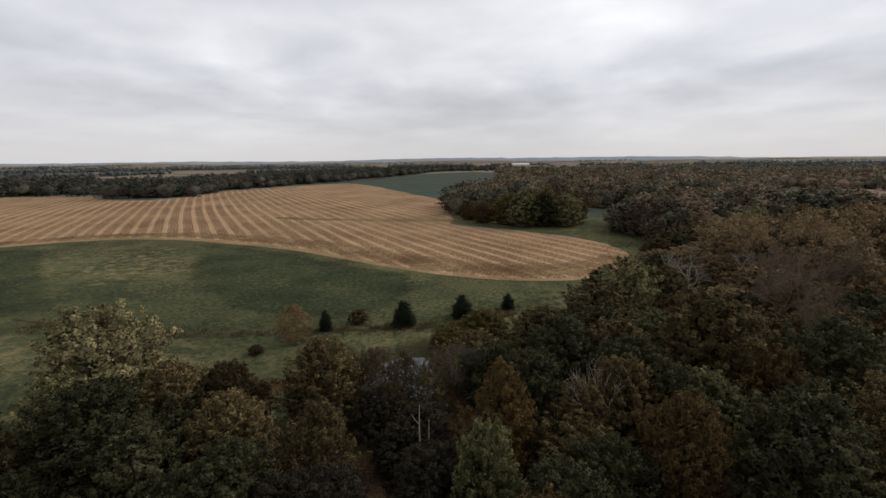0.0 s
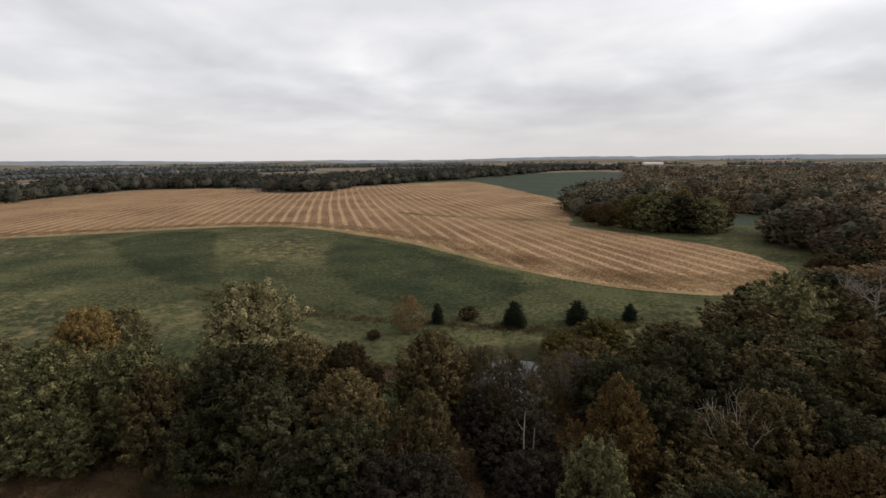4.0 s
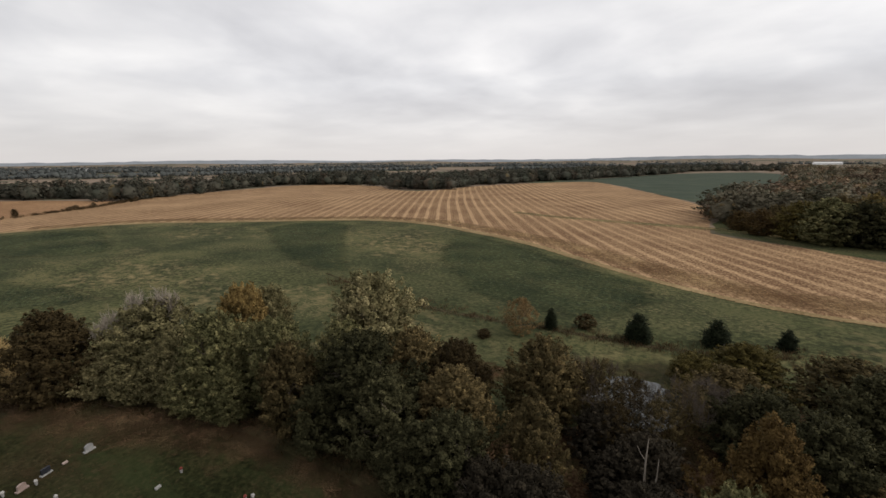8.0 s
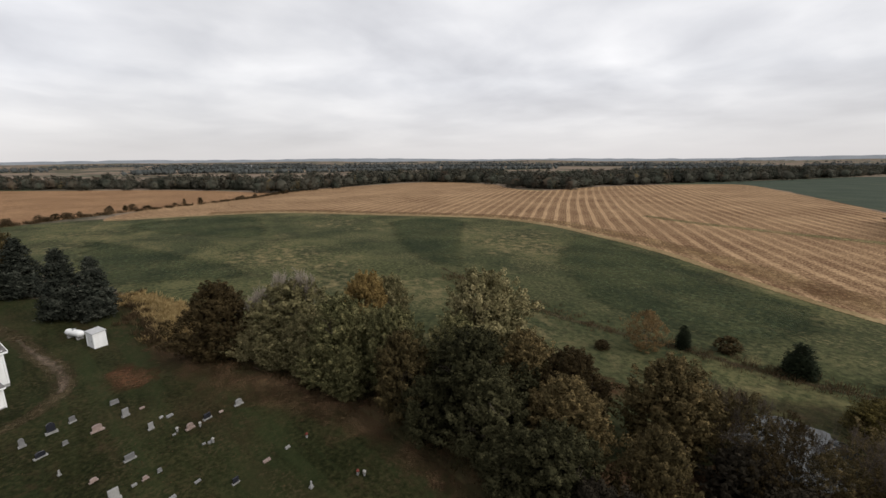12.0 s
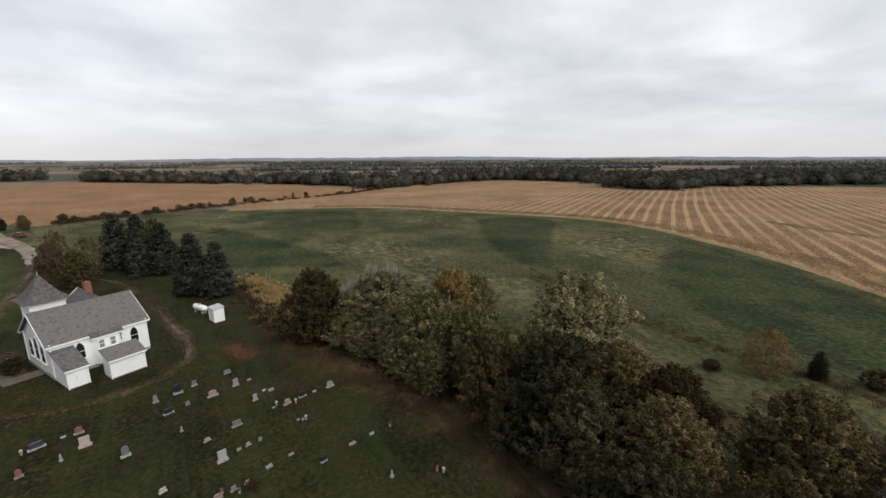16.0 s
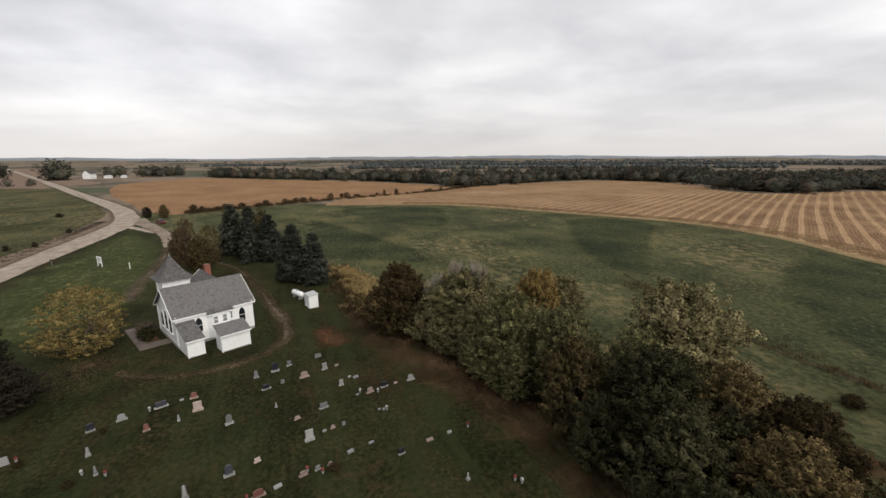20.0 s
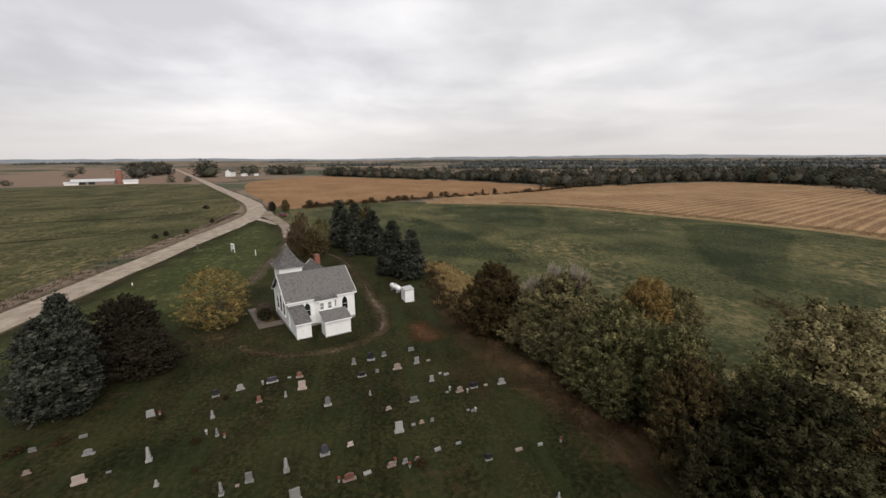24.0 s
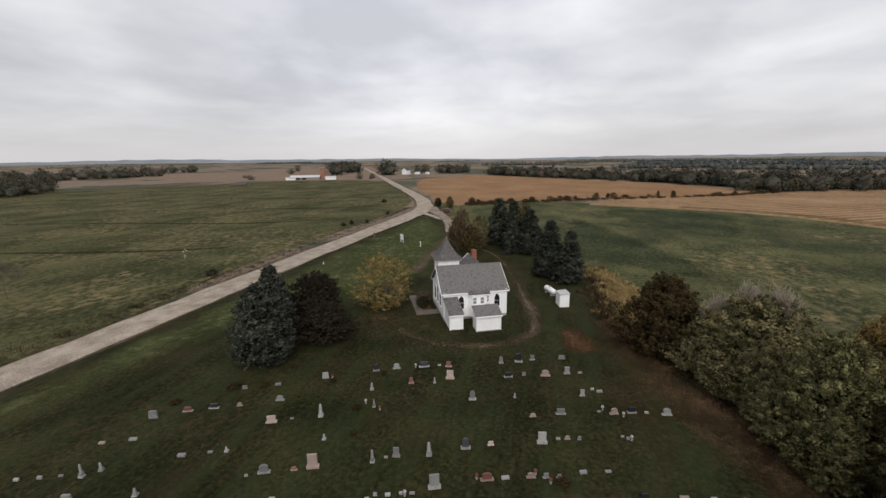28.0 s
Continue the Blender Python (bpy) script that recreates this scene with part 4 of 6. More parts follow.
def branches(rng, h, r, levels=3, spread=0.9, trunk=0.5, split=3, girth=0.028, sides=6, tips=None, thick=0.0016):
    """A trunk and its limbs as tapered tubes."""
    out = []

    def grow(p, d, length, rad, lev):
        n = 5
        pts = [p]
        for _ in range(n - 1):
            d = d + rng.normal(0, 0.13, 3) + np.array([0, 0, 0.04])
            d = d / np.linalg.norm(d)
            pts.append(pts[-1] + d * length / (n - 1))
        pts = np.array(pts)
        out.append(tube(pts, np.linspace(rad, rad * 0.55, n), sides if lev > 1 else 4))
        if lev <= 0:
            if tips is not None:
                tips.append((pts[-1], d))
                tips.append((pts[2], d))
            return
        for i in range(split):
            at = pts[-1] if i == 0 else pts[2 + (i % 3)]
            e = d + rng.normal(0, spread, 3) * [1, 1, 0.5]
            e[2] = max(e[2], 0.1)
            e /= np.linalg.norm(e)
            grow(at, e, length * (0.62 + 0.2 * rng.random()), rad * 0.55, lev - 1)

    grow(np.zeros(3) - [0, 0, 0.1], np.array([0.0, 0, 1]), h * trunk, h * girth, levels)
    if tips is not None:
        out.append(twig_fans(rng, tips, h, thick))
    v, f = join(out)
    s = np.maximum(np.hypot(v[:, 0], v[:, 1]).max() / (r * 0.9), 1e-3)
    v = v * [1 / max(s, 0.6), 1 / max(s, 0.6), 1]
    v[:, 2] *= min(1, h * 0.95 / v[:, 2].max())
    return v, f


def twig_fans(rng, tips, h, thick):
    """Fine twigs at the ends of the limbs."""
    p = np.repeat(np.array([t[0] for t in tips]), 4, axis=0)
    d = np.repeat(np.array([t[1] for t in tips]), 4, axis=0) + rng.normal(0, 0.55, (len(p), 3)) + [0, 0, 0.25]
    d *= (h * rng.uniform(0.04, 0.11, len(p)) / np.linalg.norm(d, axis=1))[:, None]
    side = np.cross(d, rng.normal(size=d.shape))
    side *= (thick * h / np.linalg.norm(side, axis=1))[:, None]
    v = np.stack([p - side, p + side, p + d + side * 0.3, p + d - side * 0.3], 1).reshape(-1, 3)
    return v, np.arange(len(v)).reshape(-1, 4)


TREE_MESH = {}


def broadleaf_mesh(form, detail):
    """Shared meshes of one broadleaf tree, 10 m high and 4 m in radius."""
    key = (form, detail)
    if key not in TREE_MESH:
        rng = np.random.default_rng(40 + form)
        reach = crown_shape(rng, form)
        count, per, size, rad = {"near": (330, 84, 0.094, (0.30, 0.92)), "mid": (210, 40, 0.15, (0.36, 0.95)), "low": (110, 20, 0.25, (0.45, 1.0))}[detail]
        crown = crown_mesh([clusters(rng, reach, count, per, size, 0.0, rad), clusters(rng, reach, count // 3, per // 2, size * 1.7, 0.28, (0.7, 1.2)), clusters(rng, reach, count // 5, per // 3, size * 2.4, 0.5, (0.8, 1.3))])
        trunk = mesh_of("trunk", *branches(rng, 9, 3.2, {"near": 3, "mid": 2, "low": 1}[detail]), smooth=True)
        TREE_MESH[key] = crown, trunk
    return TREE_MESH[key]


def airy_mesh(form):
    """A thin autumn crown: small loose sprays with gaps that show the limbs."""
    key = (form, "airy")
    if key not in TREE_MESH:
        rng = np.random.default_rng(60 + form)
        reach = crown_shape(rng, form)
        crown = crown_mesh([clusters(rng, reach, 300, 40, 0.085, 0.0, (0.26, 0.85)), clusters(rng, reach, 100, 30, 0.09, 0.35, (0.4, 0.9))])
        TREE_MESH[key] = crown, mesh_of("trunk", *branches(rng, 9, 3.4, 4), smooth=True)
    return TREE_MESH[key]


def broadleaf(x, y, h, r, mat, label, form=0, detail="near", turn=0.0, name="tree", group=""):
    crown, trunk = airy_mesh(form) if detail == "airy" else broadleaf_mesh(form, detail)
    t = thing(name, Matrix.Translation((x, y, 0)) @ Matrix.Rotation(radians(turn), 4, "Z") @ Matrix.Diagonal((r / 4, r / 4, h / 10, 1)), label, "tree", group)
    part("trunk", trunk, BARK, t)
    part("crown", crown, mat, t)
    return t


def bare_tree(x, y, h, r, mat, label, seed=1, levels=4, split=3, name="bare_tree", group="", lean=0.0, twigs=True, girth=0.016, thick=0.0016):
    rng = np.random.default_rng(seed)
    key = ("bare", seed, levels, split, twigs, girth, thick)
    if key not in TREE_MESH:
        TREE_MESH[key] = mesh_of("bare_crown", *branches(rng, 10, 4, levels, 0.75, 0.34, split, girth, 4, [] if twigs else None, thick), smooth=True)
    t = thing(name, pose(x, y, 0, lean, 0, seed * 57) @ Matrix.Diagonal((r / 4, r / 4, h / 10, 1)), label, "tree", group)
    part("bare_crown", TREE_MESH[key], mat, t)
    return t


def conifer_mesh(form):
    """A dense tufted evergreen, broad at the skirt, 10 m high and 2.6 m in radius."""
    key = ("conifer", form)
    if key not in TREE_MESH:
        rng = np.random.default_rng(90 + form)
        n = {3: 300, 4: 210}.get(form, 110)
        t = rng.random(n) ** (1.0 if form == 3 else 1.25)
        edge = 2.6 * (1 - t) ** {3: 0.46, 4: 0.74}.get(form, 0.5) * ({3: 0.66}.get(form, 0.8) + {3: 0.40}.get(form, 0.2) * np.minimum(t / 0.36, 1))
        a = rng.random(n) * 2 * np.pi
        q = edge * (0.72 + 0.28 * rng.random(n)) - 0.2
        c = np.stack([q * np.cos(a), q * np.sin(a), 0.35 + 9.2 * t], -1)
        rad = (0.30 + 0.22 * rng.random(n)) * {3: 1.0, 4: 1.1}.get(form, 1.3)
        many = {3: 26000, 4: 16000}.get(form, 8000)
        inner = np.stack([0 * t, 0 * t, 0.5 + 8.2 * t], -1)
        crown = leafy("crown", [tufted(rng, c, rad * 0.75, many // 12, 12, 0.085, 0.22), leaves(rng, inner, edge * 0.78, 2600, 0.24)], (0, 0, 2.0), (2.6, 2.6, 5), 0.55)
        trunk = mesh_of("trunk", *tube([(0, 0, -0.1), (0, 0, 3), (0, 0, 6), (0, 0, 9.4)], [0.19, 0.15, 0.09, 0.02]), smooth=True)
        TREE_MESH[key] = crown, trunk
    return TREE_MESH[key]


def spruce(x, y, h, r, mat, label, form=0, turn=0.0, name="spruce", group=""):
    crown, trunk = conifer_mesh(form)
    t = thing(name, Matrix.Translation((x, y, 0)) @ Matrix.Rotation(radians(turn), 4, "Z") @ Matrix.Diagonal((r / 2.6, r / 2.6, h / 10, 1)), label, "tree", group)
    part("trunk", trunk, BARK, t)
    part("crown", crown, mat, t)
    return t


HEDGE = "trees between the churchyard and the field"
for i, (x, y, h, r, mat, what) in enumerate([
        (-51.9, 12.9, 8.8, 4.6, RUSSET, "rounded tree with dull russet brown leaves"),
        (-45.6, 19.4, 8.9, 5.0, GREY_GREEN, "broad pale grey-green tree thinning at the top"),
        (-36.3, 19.8, 9.0, 3.7, WOOD_GREEN, "leafy green tree with pale tips beside the lawn"),
        (-40.6, 18.0, 6.4, 2.9, GREY_GREEN, "low grey-green tree hanging over the lawn edge"),
        (-42.2, 27.2, 9.0, 3.3, OCHRE, "narrow tree with pale ochre orange leaves"),
        (-42.0, 30.8, 7.9, 3.2, GREY_GREEN, "rounded grey-green tree beside the hay field"),
        (-38.6, 25.6, 5.6, 2.9, WOOD_GREEN, "green tree between larger ones"),
        (-26.2, 31.0, 11.5, 5.2, GREY_GREEN, "tall grey-green maple with silvery leaf tops"),
        (-31.2, 22.8, 8.4, 3.3, WOOD_GREEN, "dense dull green tree at the lawn edge"),
        (-27.0, 20.6, 7.7, 2.9, OLIVE, "olive tree turning yellow over the lawn"),
        (-21.4, 23.6, 8.6, 4.4, GREEN, "dense dark green tree at the lawn edge"),
        (-25.6, 25.8, 8.2, 3.6, WOOD_GREEN, "dull green tree below a tall maple"),
        (-17.6, 21.6, 7.0, 3.5, GREEN, "dark green tree over the lawn"),
        (-19.8, 28.8, 7.4, 3.4, OLIVE, "olive tree turning brown"),
        (-15.6, 30.0, 6.6, 3.3, RUSSET, "brown tree thinning towards the field"),
        (-13.4, 25.0, 6.9, 3.4, OLIVE, "olive brown tree in the hedge line"),
        (-11.4, 20.4, 6.2, 3.2, GREEN, "dark green tree over the lawn"),
        (-7.9, 30.8, 8.2, 3.6, OLIVE, "olive green tree beside the pond"),
        (-6.6, 23.6, 6.9, 2.6, OLIVE, "olive tree with yellowing leaves"),
        (-5.2, 18.6, 5.6, 3.0, DARK_BROWN, "dark brown shrubby tree over the lawn"),
        (1.0, 20.5, 5.4, 2.8, DARK_BROWN, "dark brown half-bare tree"),
        (6.4, 24.6, 8.7, 2.7, ORANGE, "oak with dull orange brown leaves"),
        (4.6, 20.2, 7.2, 2.3, WOOD_GREEN, "green tree at the wood's edge"),
        (7.4, 33.5, 6.2, 3.4, GREEN, "rounded dark green tree behind an oak"),
        (8.0, 46.8, 4.5, 3.8, OCHRE_GREEN, "low spreading olive yellow tree at the field"),
        (3.6, 44.6, 3.4, 2.8, OCHRE_GREEN, "low spreading olive yellow shrub tree"),
        (17.0, 19.6, 8.8, 2.7, BRONZE, "tree with bronze brown autumn leaves"),
        (14.8, 37.0, 7.5, 3.8, GREEN, "dark green tree in the wood"),
        (10.0, 29.5, 7.2, 3.6, GREEN, "dark green tree in the wood"),
        (27.7, 33.6, 10.7, 5.4, OLIVE, "broad olive tree in the wood"),
        (24.2, 19.0, 9.7, 4.0, GREEN, "large dark green tree in the wood"),
        (34.5, 28.0, 10.2, 4.4, GREEN, "large dark green tree in the wood"),
        (29.0, 61.0, 5.8, 3.0, GREEN, "dark green tree at the stubble's corner"),
        (-0.5, 15.6, 5.2, 2.8, GREEN, "dark green tree at the wood's edge"),
        (12.2, 19.4, 6.2, 3.2, GREEN, "dark green tree under a dead one"),
        (19.6, 26.0, 7.6, 3.6, GREEN, "dark green tree in the wood"),
        (12.8, 25.6, 6.6, 3.2, OLIVE, "olive tree behind a dead one"),
        (8.6, 16.6, 7.0, 3.2, GREEN, "dark green tree at the wood's edge")]):
    broadleaf(x, y, h, r * 1.04, mat, what, i % 6, "near", i * 77, group=HEDGE)


def wood_edge(x):
    """Far edge of the wood, as y over x."""
    return float(np.interp(x, [-2, 8, 16, 24, 32, 42, 52, 70, 110, 170], [36, 43, 48, 54, 60, 72, 88, 114, 130, 152]))


def near_wood():
    rng = np.random.default_rng(5)
    kinds = [(GREEN, "dark green woodland tree"), (OLIVE, "olive brown woodland tree"), (GREEN, "dark green woodland tree"), (WOOD_GREEN, "dull green woodland tree"), (BRONZE, "bronze brown woodland tree"), (OLIVE, "olive brown woodland tree")]
    done = [(27.7, 33.6), (10, 29.5), (17, 19.6), (14.8, 37), (8, 46.8), (6.6, 33.5), (6.4, 24.6), (24.2, 19), (34.5, 28), (28.8, 61), (8.6, 16.6)]
    tries = 0
    while len(done) < 155 and tries < 9000:
        tries += 1
        x, y = (rng.uniform(6, 62), rng.uniform(8, 80)) if tries < 5000 else (rng.uniform(40, 150), rng.uniform(0, 140))
        if x > 1.2 * y + 14 or y > wood_edge(x) or (y < 10 and x < 25) or min(math.hypot(x - a, y - b) for a, b in done) < 5.6:
            continue
        done.append((x, y))
        d = math.hypot(x, y)
        mat, what = kinds[int(rng.integers(len(kinds)))]
        low = 0.55 if x > 36 and y > wood_edge(x) - 18 or x < 16 and y > 35 else 1.0
        if math.hypot(x - 35, y - 48) < 6.5 or math.hypot(x - 48, y - 57) < 5:
            low = 0.6
        if x > 45 and y > 40 and rng.random() < 0.5:
            mat, what = WOOD_BROWN, "half-bare brown woodland tree"
        broadleaf(x, y, low * (rng.uniform(5.2, 10.0) + (1.2 if d > 80 else 0)), rng.uniform(3.3, 4.6) + (0.8 if d > 52 else 0), mat, what, int(rng.integers(6)), "near" if d < 40 else "mid" if d < 115 else "low", rng.uniform(0, 360), group="trees of the wood")


near_wood()
for i, (x, y, h, r, mat) in enumerate([(-48.4, 15.0, 4.6, 2.4, GREY_GREEN), (-44.0, 16.2, 4.2, 2.4, GREY_GREEN), (-37.6, 17.6, 4.4, 2.4, WOOD_GREEN), (-33.2, 18.6, 5.0, 2.5, WOOD_GREEN),
                                       (-23.2, 20.0, 5.2, 2.6, GREEN), (-14.4, 20.0, 4.8, 2.6, GREEN), (-8.4, 19.4, 4.4, 2.6, DARK_BROWN)]):
    broadleaf(x, y, h, r, mat, "low leafy shrub tree hanging over the lawn edge", i % 6, "near", i * 81, group=HEDGE)
for i, (x, y, h, r, mat) in enumerate([(22, 152, 9, 4.5, BRONZE), (30, 147, 12.5, 6, OCHRE_GREEN), (18, 160, 7, 4, BRONZE), (45, 150, 15, 5, YELLOW), (35, 143, 14, 7.5, WOOD_GREEN), (42, 142, 13.5, 7, GREEN), (49, 141, 13, 6.5, WOOD_GREEN), (54, 146, 12.5, 6, OLIVE), (27, 158, 10, 5, OLIVE), (40, 152, 14, 7, OLIVE)]):
    broadleaf(x, y, h * 0.86, r, mat, "large tree of a grove beside the stubble", i % 5, "mid", i * 63, group="grove beside the stubble")

SPRUCES = "spruces behind the church"
for i, (x, y, h, r, mat) in enumerate([(-110.0, -11.4, 11.8, 4.4, NEEDLES_DARK), (-107.0, -7.6, 11.4, 4.2, NEEDLES_DARK), (-101.0, -7.0, 9.6, 3.7, NEEDLES_DARK), (-99.5, -3.4, 10.4, 4.4, NEEDLES), (-81.0, 0.9, 10.6, 4.1, NEEDLES), (-77.8, 4.2, 9.4, 3.7, NEEDLES)]):
    spruce(x, y, h, r, mat, "tall dark blue-green spruce in a row", 4, i * 50, group=SPRUCES)
broadleaf(-105.0, -4.6, 10.6, 2.6, OLIVE, "slim olive green tree among spruces", 1, "mid", 40)
spruce(-40.2, -29.4, 8.9, 3.9, NEEDLES, "broad dense blue-green spruce by the graves", 3, 20)
spruce(-43.4, -30.0, 10.0, 2.9, NEEDLES, "slim blue-green spruce behind a broad one", 3, 80)
broadleaf(-50.2, -28.6, 7.2, 3.9, DARK_BROWN, "dark purple-brown rounded tree on the lawn", 2, "near", 10)
broadleaf(-47.2, -25.6, 4.6, 3.9, DARK_BROWN, "low dark brown shrub tree beside a spruce", 0, "near", 60)
broadleaf(-59.6, -23.2, 7.7, 5.0, YELLOW, "golden yellow autumn tree on the churchyard lawn", 2, "airy", 100)
for i, (x, y, h, r, mat) in enumerate([(-100.5, -19.2, 10.0, 2.9, WEEDS), (-102.6, -15.3, 8.0, 2.9, OLIVE), (-96.5, -16.6, 6.6, 2.4, OLIVE), (-106.5, -21.5, 6.8, 2.8, WEEDS)]):
    broadleaf(x, y, h, r, mat, "thinning olive brown tree by the driveway", i, "airy" if i < 2 else "mid", i * 70)
for i, (x, y, h, r) in enumerate([(-2.4, 54.3, 3.6, 2.2), (6.2, 57.0, 3.4, 2.2), (-13.2, 53.0, 3.0, 1.2), (13.6, 59.6, 2.6, 1.4)]):
    spruce(x, y, h, r, CEDAR, "small dark cedar standing in the hay field", 2, i * 40, name="cedar", group="cedars in the hay field")


# ---- far woods ----
def round_blob(level):
    """A low round mesh for the solid inside of distant crowns."""
    bm = bmesh.new()
    bmesh.ops.create_icosphere(bm, subdivisions=level, radius=1)
    bm.verts.index_update()
    v = np.array([p.co for p in bm.verts])
    f = np.array([[p.index for p in q.verts] for q in bm.faces])
    bm.free()
    return v, f


BLOBS = round_blob(1)


def far_forms(rng, sprays, per, leaf):
    """Six distant crowns, 10 m high: leaf sprays over an uneven solid inside."""
    forms = []
    for k in range(6):
        reach = crown_shape(rng, k)
        s, m = clusters(rng, reach, sprays, per, leaf, 0.0, (0.6, 1.35), 9.4, 4.4, 0.8)
        v, f = BLOBS
        a, t = np.arctan2(v[:, 1], v[:, 0]), np.clip(0.46 + 0.42 * v[:, 2] + rng.normal(0, 0.03, len(v)), 0.02, 0.97)
        q = 4.6 * 0.62 * reach(t, a) * np.minimum(1, np.hypot(v[:, 0], v[:, 1]) * 1.6) * rng.uniform(0.85, 1.1, len(v))
        core = np.stack([q * np.cos(a), q * np.sin(a), 8.3 * t], -1)
        n = v + rng.normal(0, 0.12, v.shape) + [0, 0, 0.35]
        forms.append((np.concatenate([core, s]), np.concatenate([f, np.arange(len(s)).reshape(-1, 3) + len(core)]), np.concatenate([n / np.linalg.norm(n, axis=1)[:, None], m])))
    return forms


def far_trees(name, spots, mat, label, seed=3, sprays=66, per=9, leaf=0.37):
    """Distant woodland: uneven crowns with leafy outlines, joined into one mesh."""
    rng = np.random.default_rng(seed)
    forms = far_forms(rng, sprays, per, leaf)
    vs, ns, fs, count = [], [], [], 0
    for i, (x, y, h, z) in enumerate(spots):
        v, f, m = forms[i % 6]
        a = rng.random() * 6.28
        c, s = math.cos(a), math.sin(a)
        w = h / 10 * rng.uniform(1.25, 1.95)
        vs.append(np.stack([(v[:, 0] * c - v[:, 1] * s) * w + x, (v[:, 0] * s + v[:, 1] * c) * w + y, v[:, 2] * h / 10 + z], -1))
        ns.append(np.stack([m[:, 0] * c - m[:, 1] * s, m[:, 0] * s + m[:, 1] * c, m[:, 2]], -1))
        fs.append(f + count)
        count += len(v)
    ob = part(name, mesh_of(name, np.concatenate(vs), np.concatenate(fs), normals=np.concatenate(ns)), mat)
    return tagged(ob, label, "woodland", kind="stuff")


def along(line, spacing, depth, hmin, hmax, seed, z=0.0):
    """Tree spots along a line, some metres deep."""
    rng = np.random.default_rng(seed)
    p = smooth_line(line, 12)
    s = np.concatenate([[0], np.cumsum(np.linalg.norm(np.diff(p, axis=0), axis=1))])
    out = []
    for d in np.arange(0, s[-1], spacing):
        x, y = np.interp(d, s, p[:, 0]), np.interp(d, s, p[:, 1])
        out.append((x + rng.normal(0, depth), y + rng.normal(0, depth), rng.uniform(hmin, hmax), z))
    return out


far_trees("tree_belt", along([(-300, 128), (-325, 180), (-348, 250), (-350, 320), (-300, 345), (-240, 335), (-195, 300), (-178, 292), (-175, 330), (-165, 385), (-120, 470), (-70, 590), (-10, 760)], 1.7, 9, 6, 14, 11),
          BELT, "belt of mixed autumn trees behind the stubble")
far_trees("tree_belt", along([(-330, 300), (-260, 350), (-180, 420), (-130, 560), (-60, 720), (40, 860), (160, 900)], 2.2, 14, 8, 13, 12), BELT, "second belt of dark trees behind the stubble")
far_trees("tree_belt", along([(-320, 142), (-395, 100), (-480, 25), (-545, -45), (-590, -70)], 1.8, 7, 4, 13, 13), BELT, "belt of trees behind the tan field")


def valley():
    rng = np.random.default_rng(21)
    a, b, near_a, near_b = [], [], [], []
    while len(a) + len(b) + len(near_a) + len(near_b) < 2000:
        az, d = radians(rng.uniform(4, 56)), 110 * (8.5 ** rng.random())
        x, y = d * math.sin(az), d * math.cos(az)
        if (d < 175 and x < 66) or (x < 120 and y > 210 and x < 0.18 * y) or y < wood_edge(x) - 5 and x < 150:
            continue
        if 48 < x < 95 and 140 < y < 195 or (0.6 < x / y < 1.9 and 215 < d < 400 and 0.82 < x / y < 1.75):
            continue
        mixed = rng.random() < 0.55
        close = d < 330
        ((near_a if mixed else near_b) if close else (a if mixed else b)).append((x, y, rng.uniform(7, 12.5) + (1.5 if close else 0), -1.0))
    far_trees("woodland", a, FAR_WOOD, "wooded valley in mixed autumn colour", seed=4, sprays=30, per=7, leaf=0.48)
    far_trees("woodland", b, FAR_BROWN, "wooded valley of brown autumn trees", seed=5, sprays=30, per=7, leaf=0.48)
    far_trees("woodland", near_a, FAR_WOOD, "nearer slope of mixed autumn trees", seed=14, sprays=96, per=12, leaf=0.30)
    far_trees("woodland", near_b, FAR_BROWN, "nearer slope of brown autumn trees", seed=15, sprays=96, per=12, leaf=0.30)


valley()


def horizon_trees():
    rng = np.random.default_rng(31)
    spots = []
    for i in range(64):
        az, d = rng.uniform(-60, 160), 820 * 4.2 ** rng.random()
        a = radians(az)
        cx, cy = -d * math.sin(a), d * math.cos(a)
        if 100 < az < 141 and d < 2000 or az >= 141 and d < 900:
            continue
        if abs((cy + 367) - 0.46 * (cx + 905)) < 160 and cx < -500:
            continue
        t = a + rng.normal(0, 0.35)
        n = int(rng.uniform(50, 170))
        tall = rng.uniform(8, 13)
        for k in range(n):
            s = (k - n / 2) * 3.4
            spots.append((cx + s * math.cos(t) + rng.normal(0, 5), cy + s * math.sin(t) + rng.normal(0, 5), tall * rng.uniform(0.65, 1.2), 0.0))
    far_trees("hedgerow", spots, HORIZON_WOOD, "distant rows of trees between farm fields, paled by haze in their colour", seed=6, sprays=8, per=4, leaf=0.8)


horizon_trees()


def far_ridge():
    """The last wooded rise before the sky, with haze painted into its grey-blue."""
    a = np.linspace(0, 2 * np.pi, 361)[:-1]
    r = 3900 + 250 * np.sin(3 * a)
    top = 27 + 7 * np.sin(5 * a + 1) + 4 * np.sin(13 * a) + np.random.default_rng(8).normal(0, 1.6, 360)
    rows = [np.stack([k * r * np.cos(a), k * r * np.sin(a), z], -1) for k, z in ((0.97, 0 * a - 2), (1.0, top), (1.05, 0 * a - 2))]
    v = np.concatenate(rows)
    j = np.arange(360)
    k = (j + 1) % 360
    f = np.concatenate([np.stack([o + j, o + k, o + 360 + k, o + 360 + j], -1) for o in (0, 360)])
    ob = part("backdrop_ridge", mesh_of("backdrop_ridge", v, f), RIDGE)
    tagged(ob, "wooded rise along the horizon, coloured grey-blue to imitate haze", "ridge", kind="structure")


far_ridge()


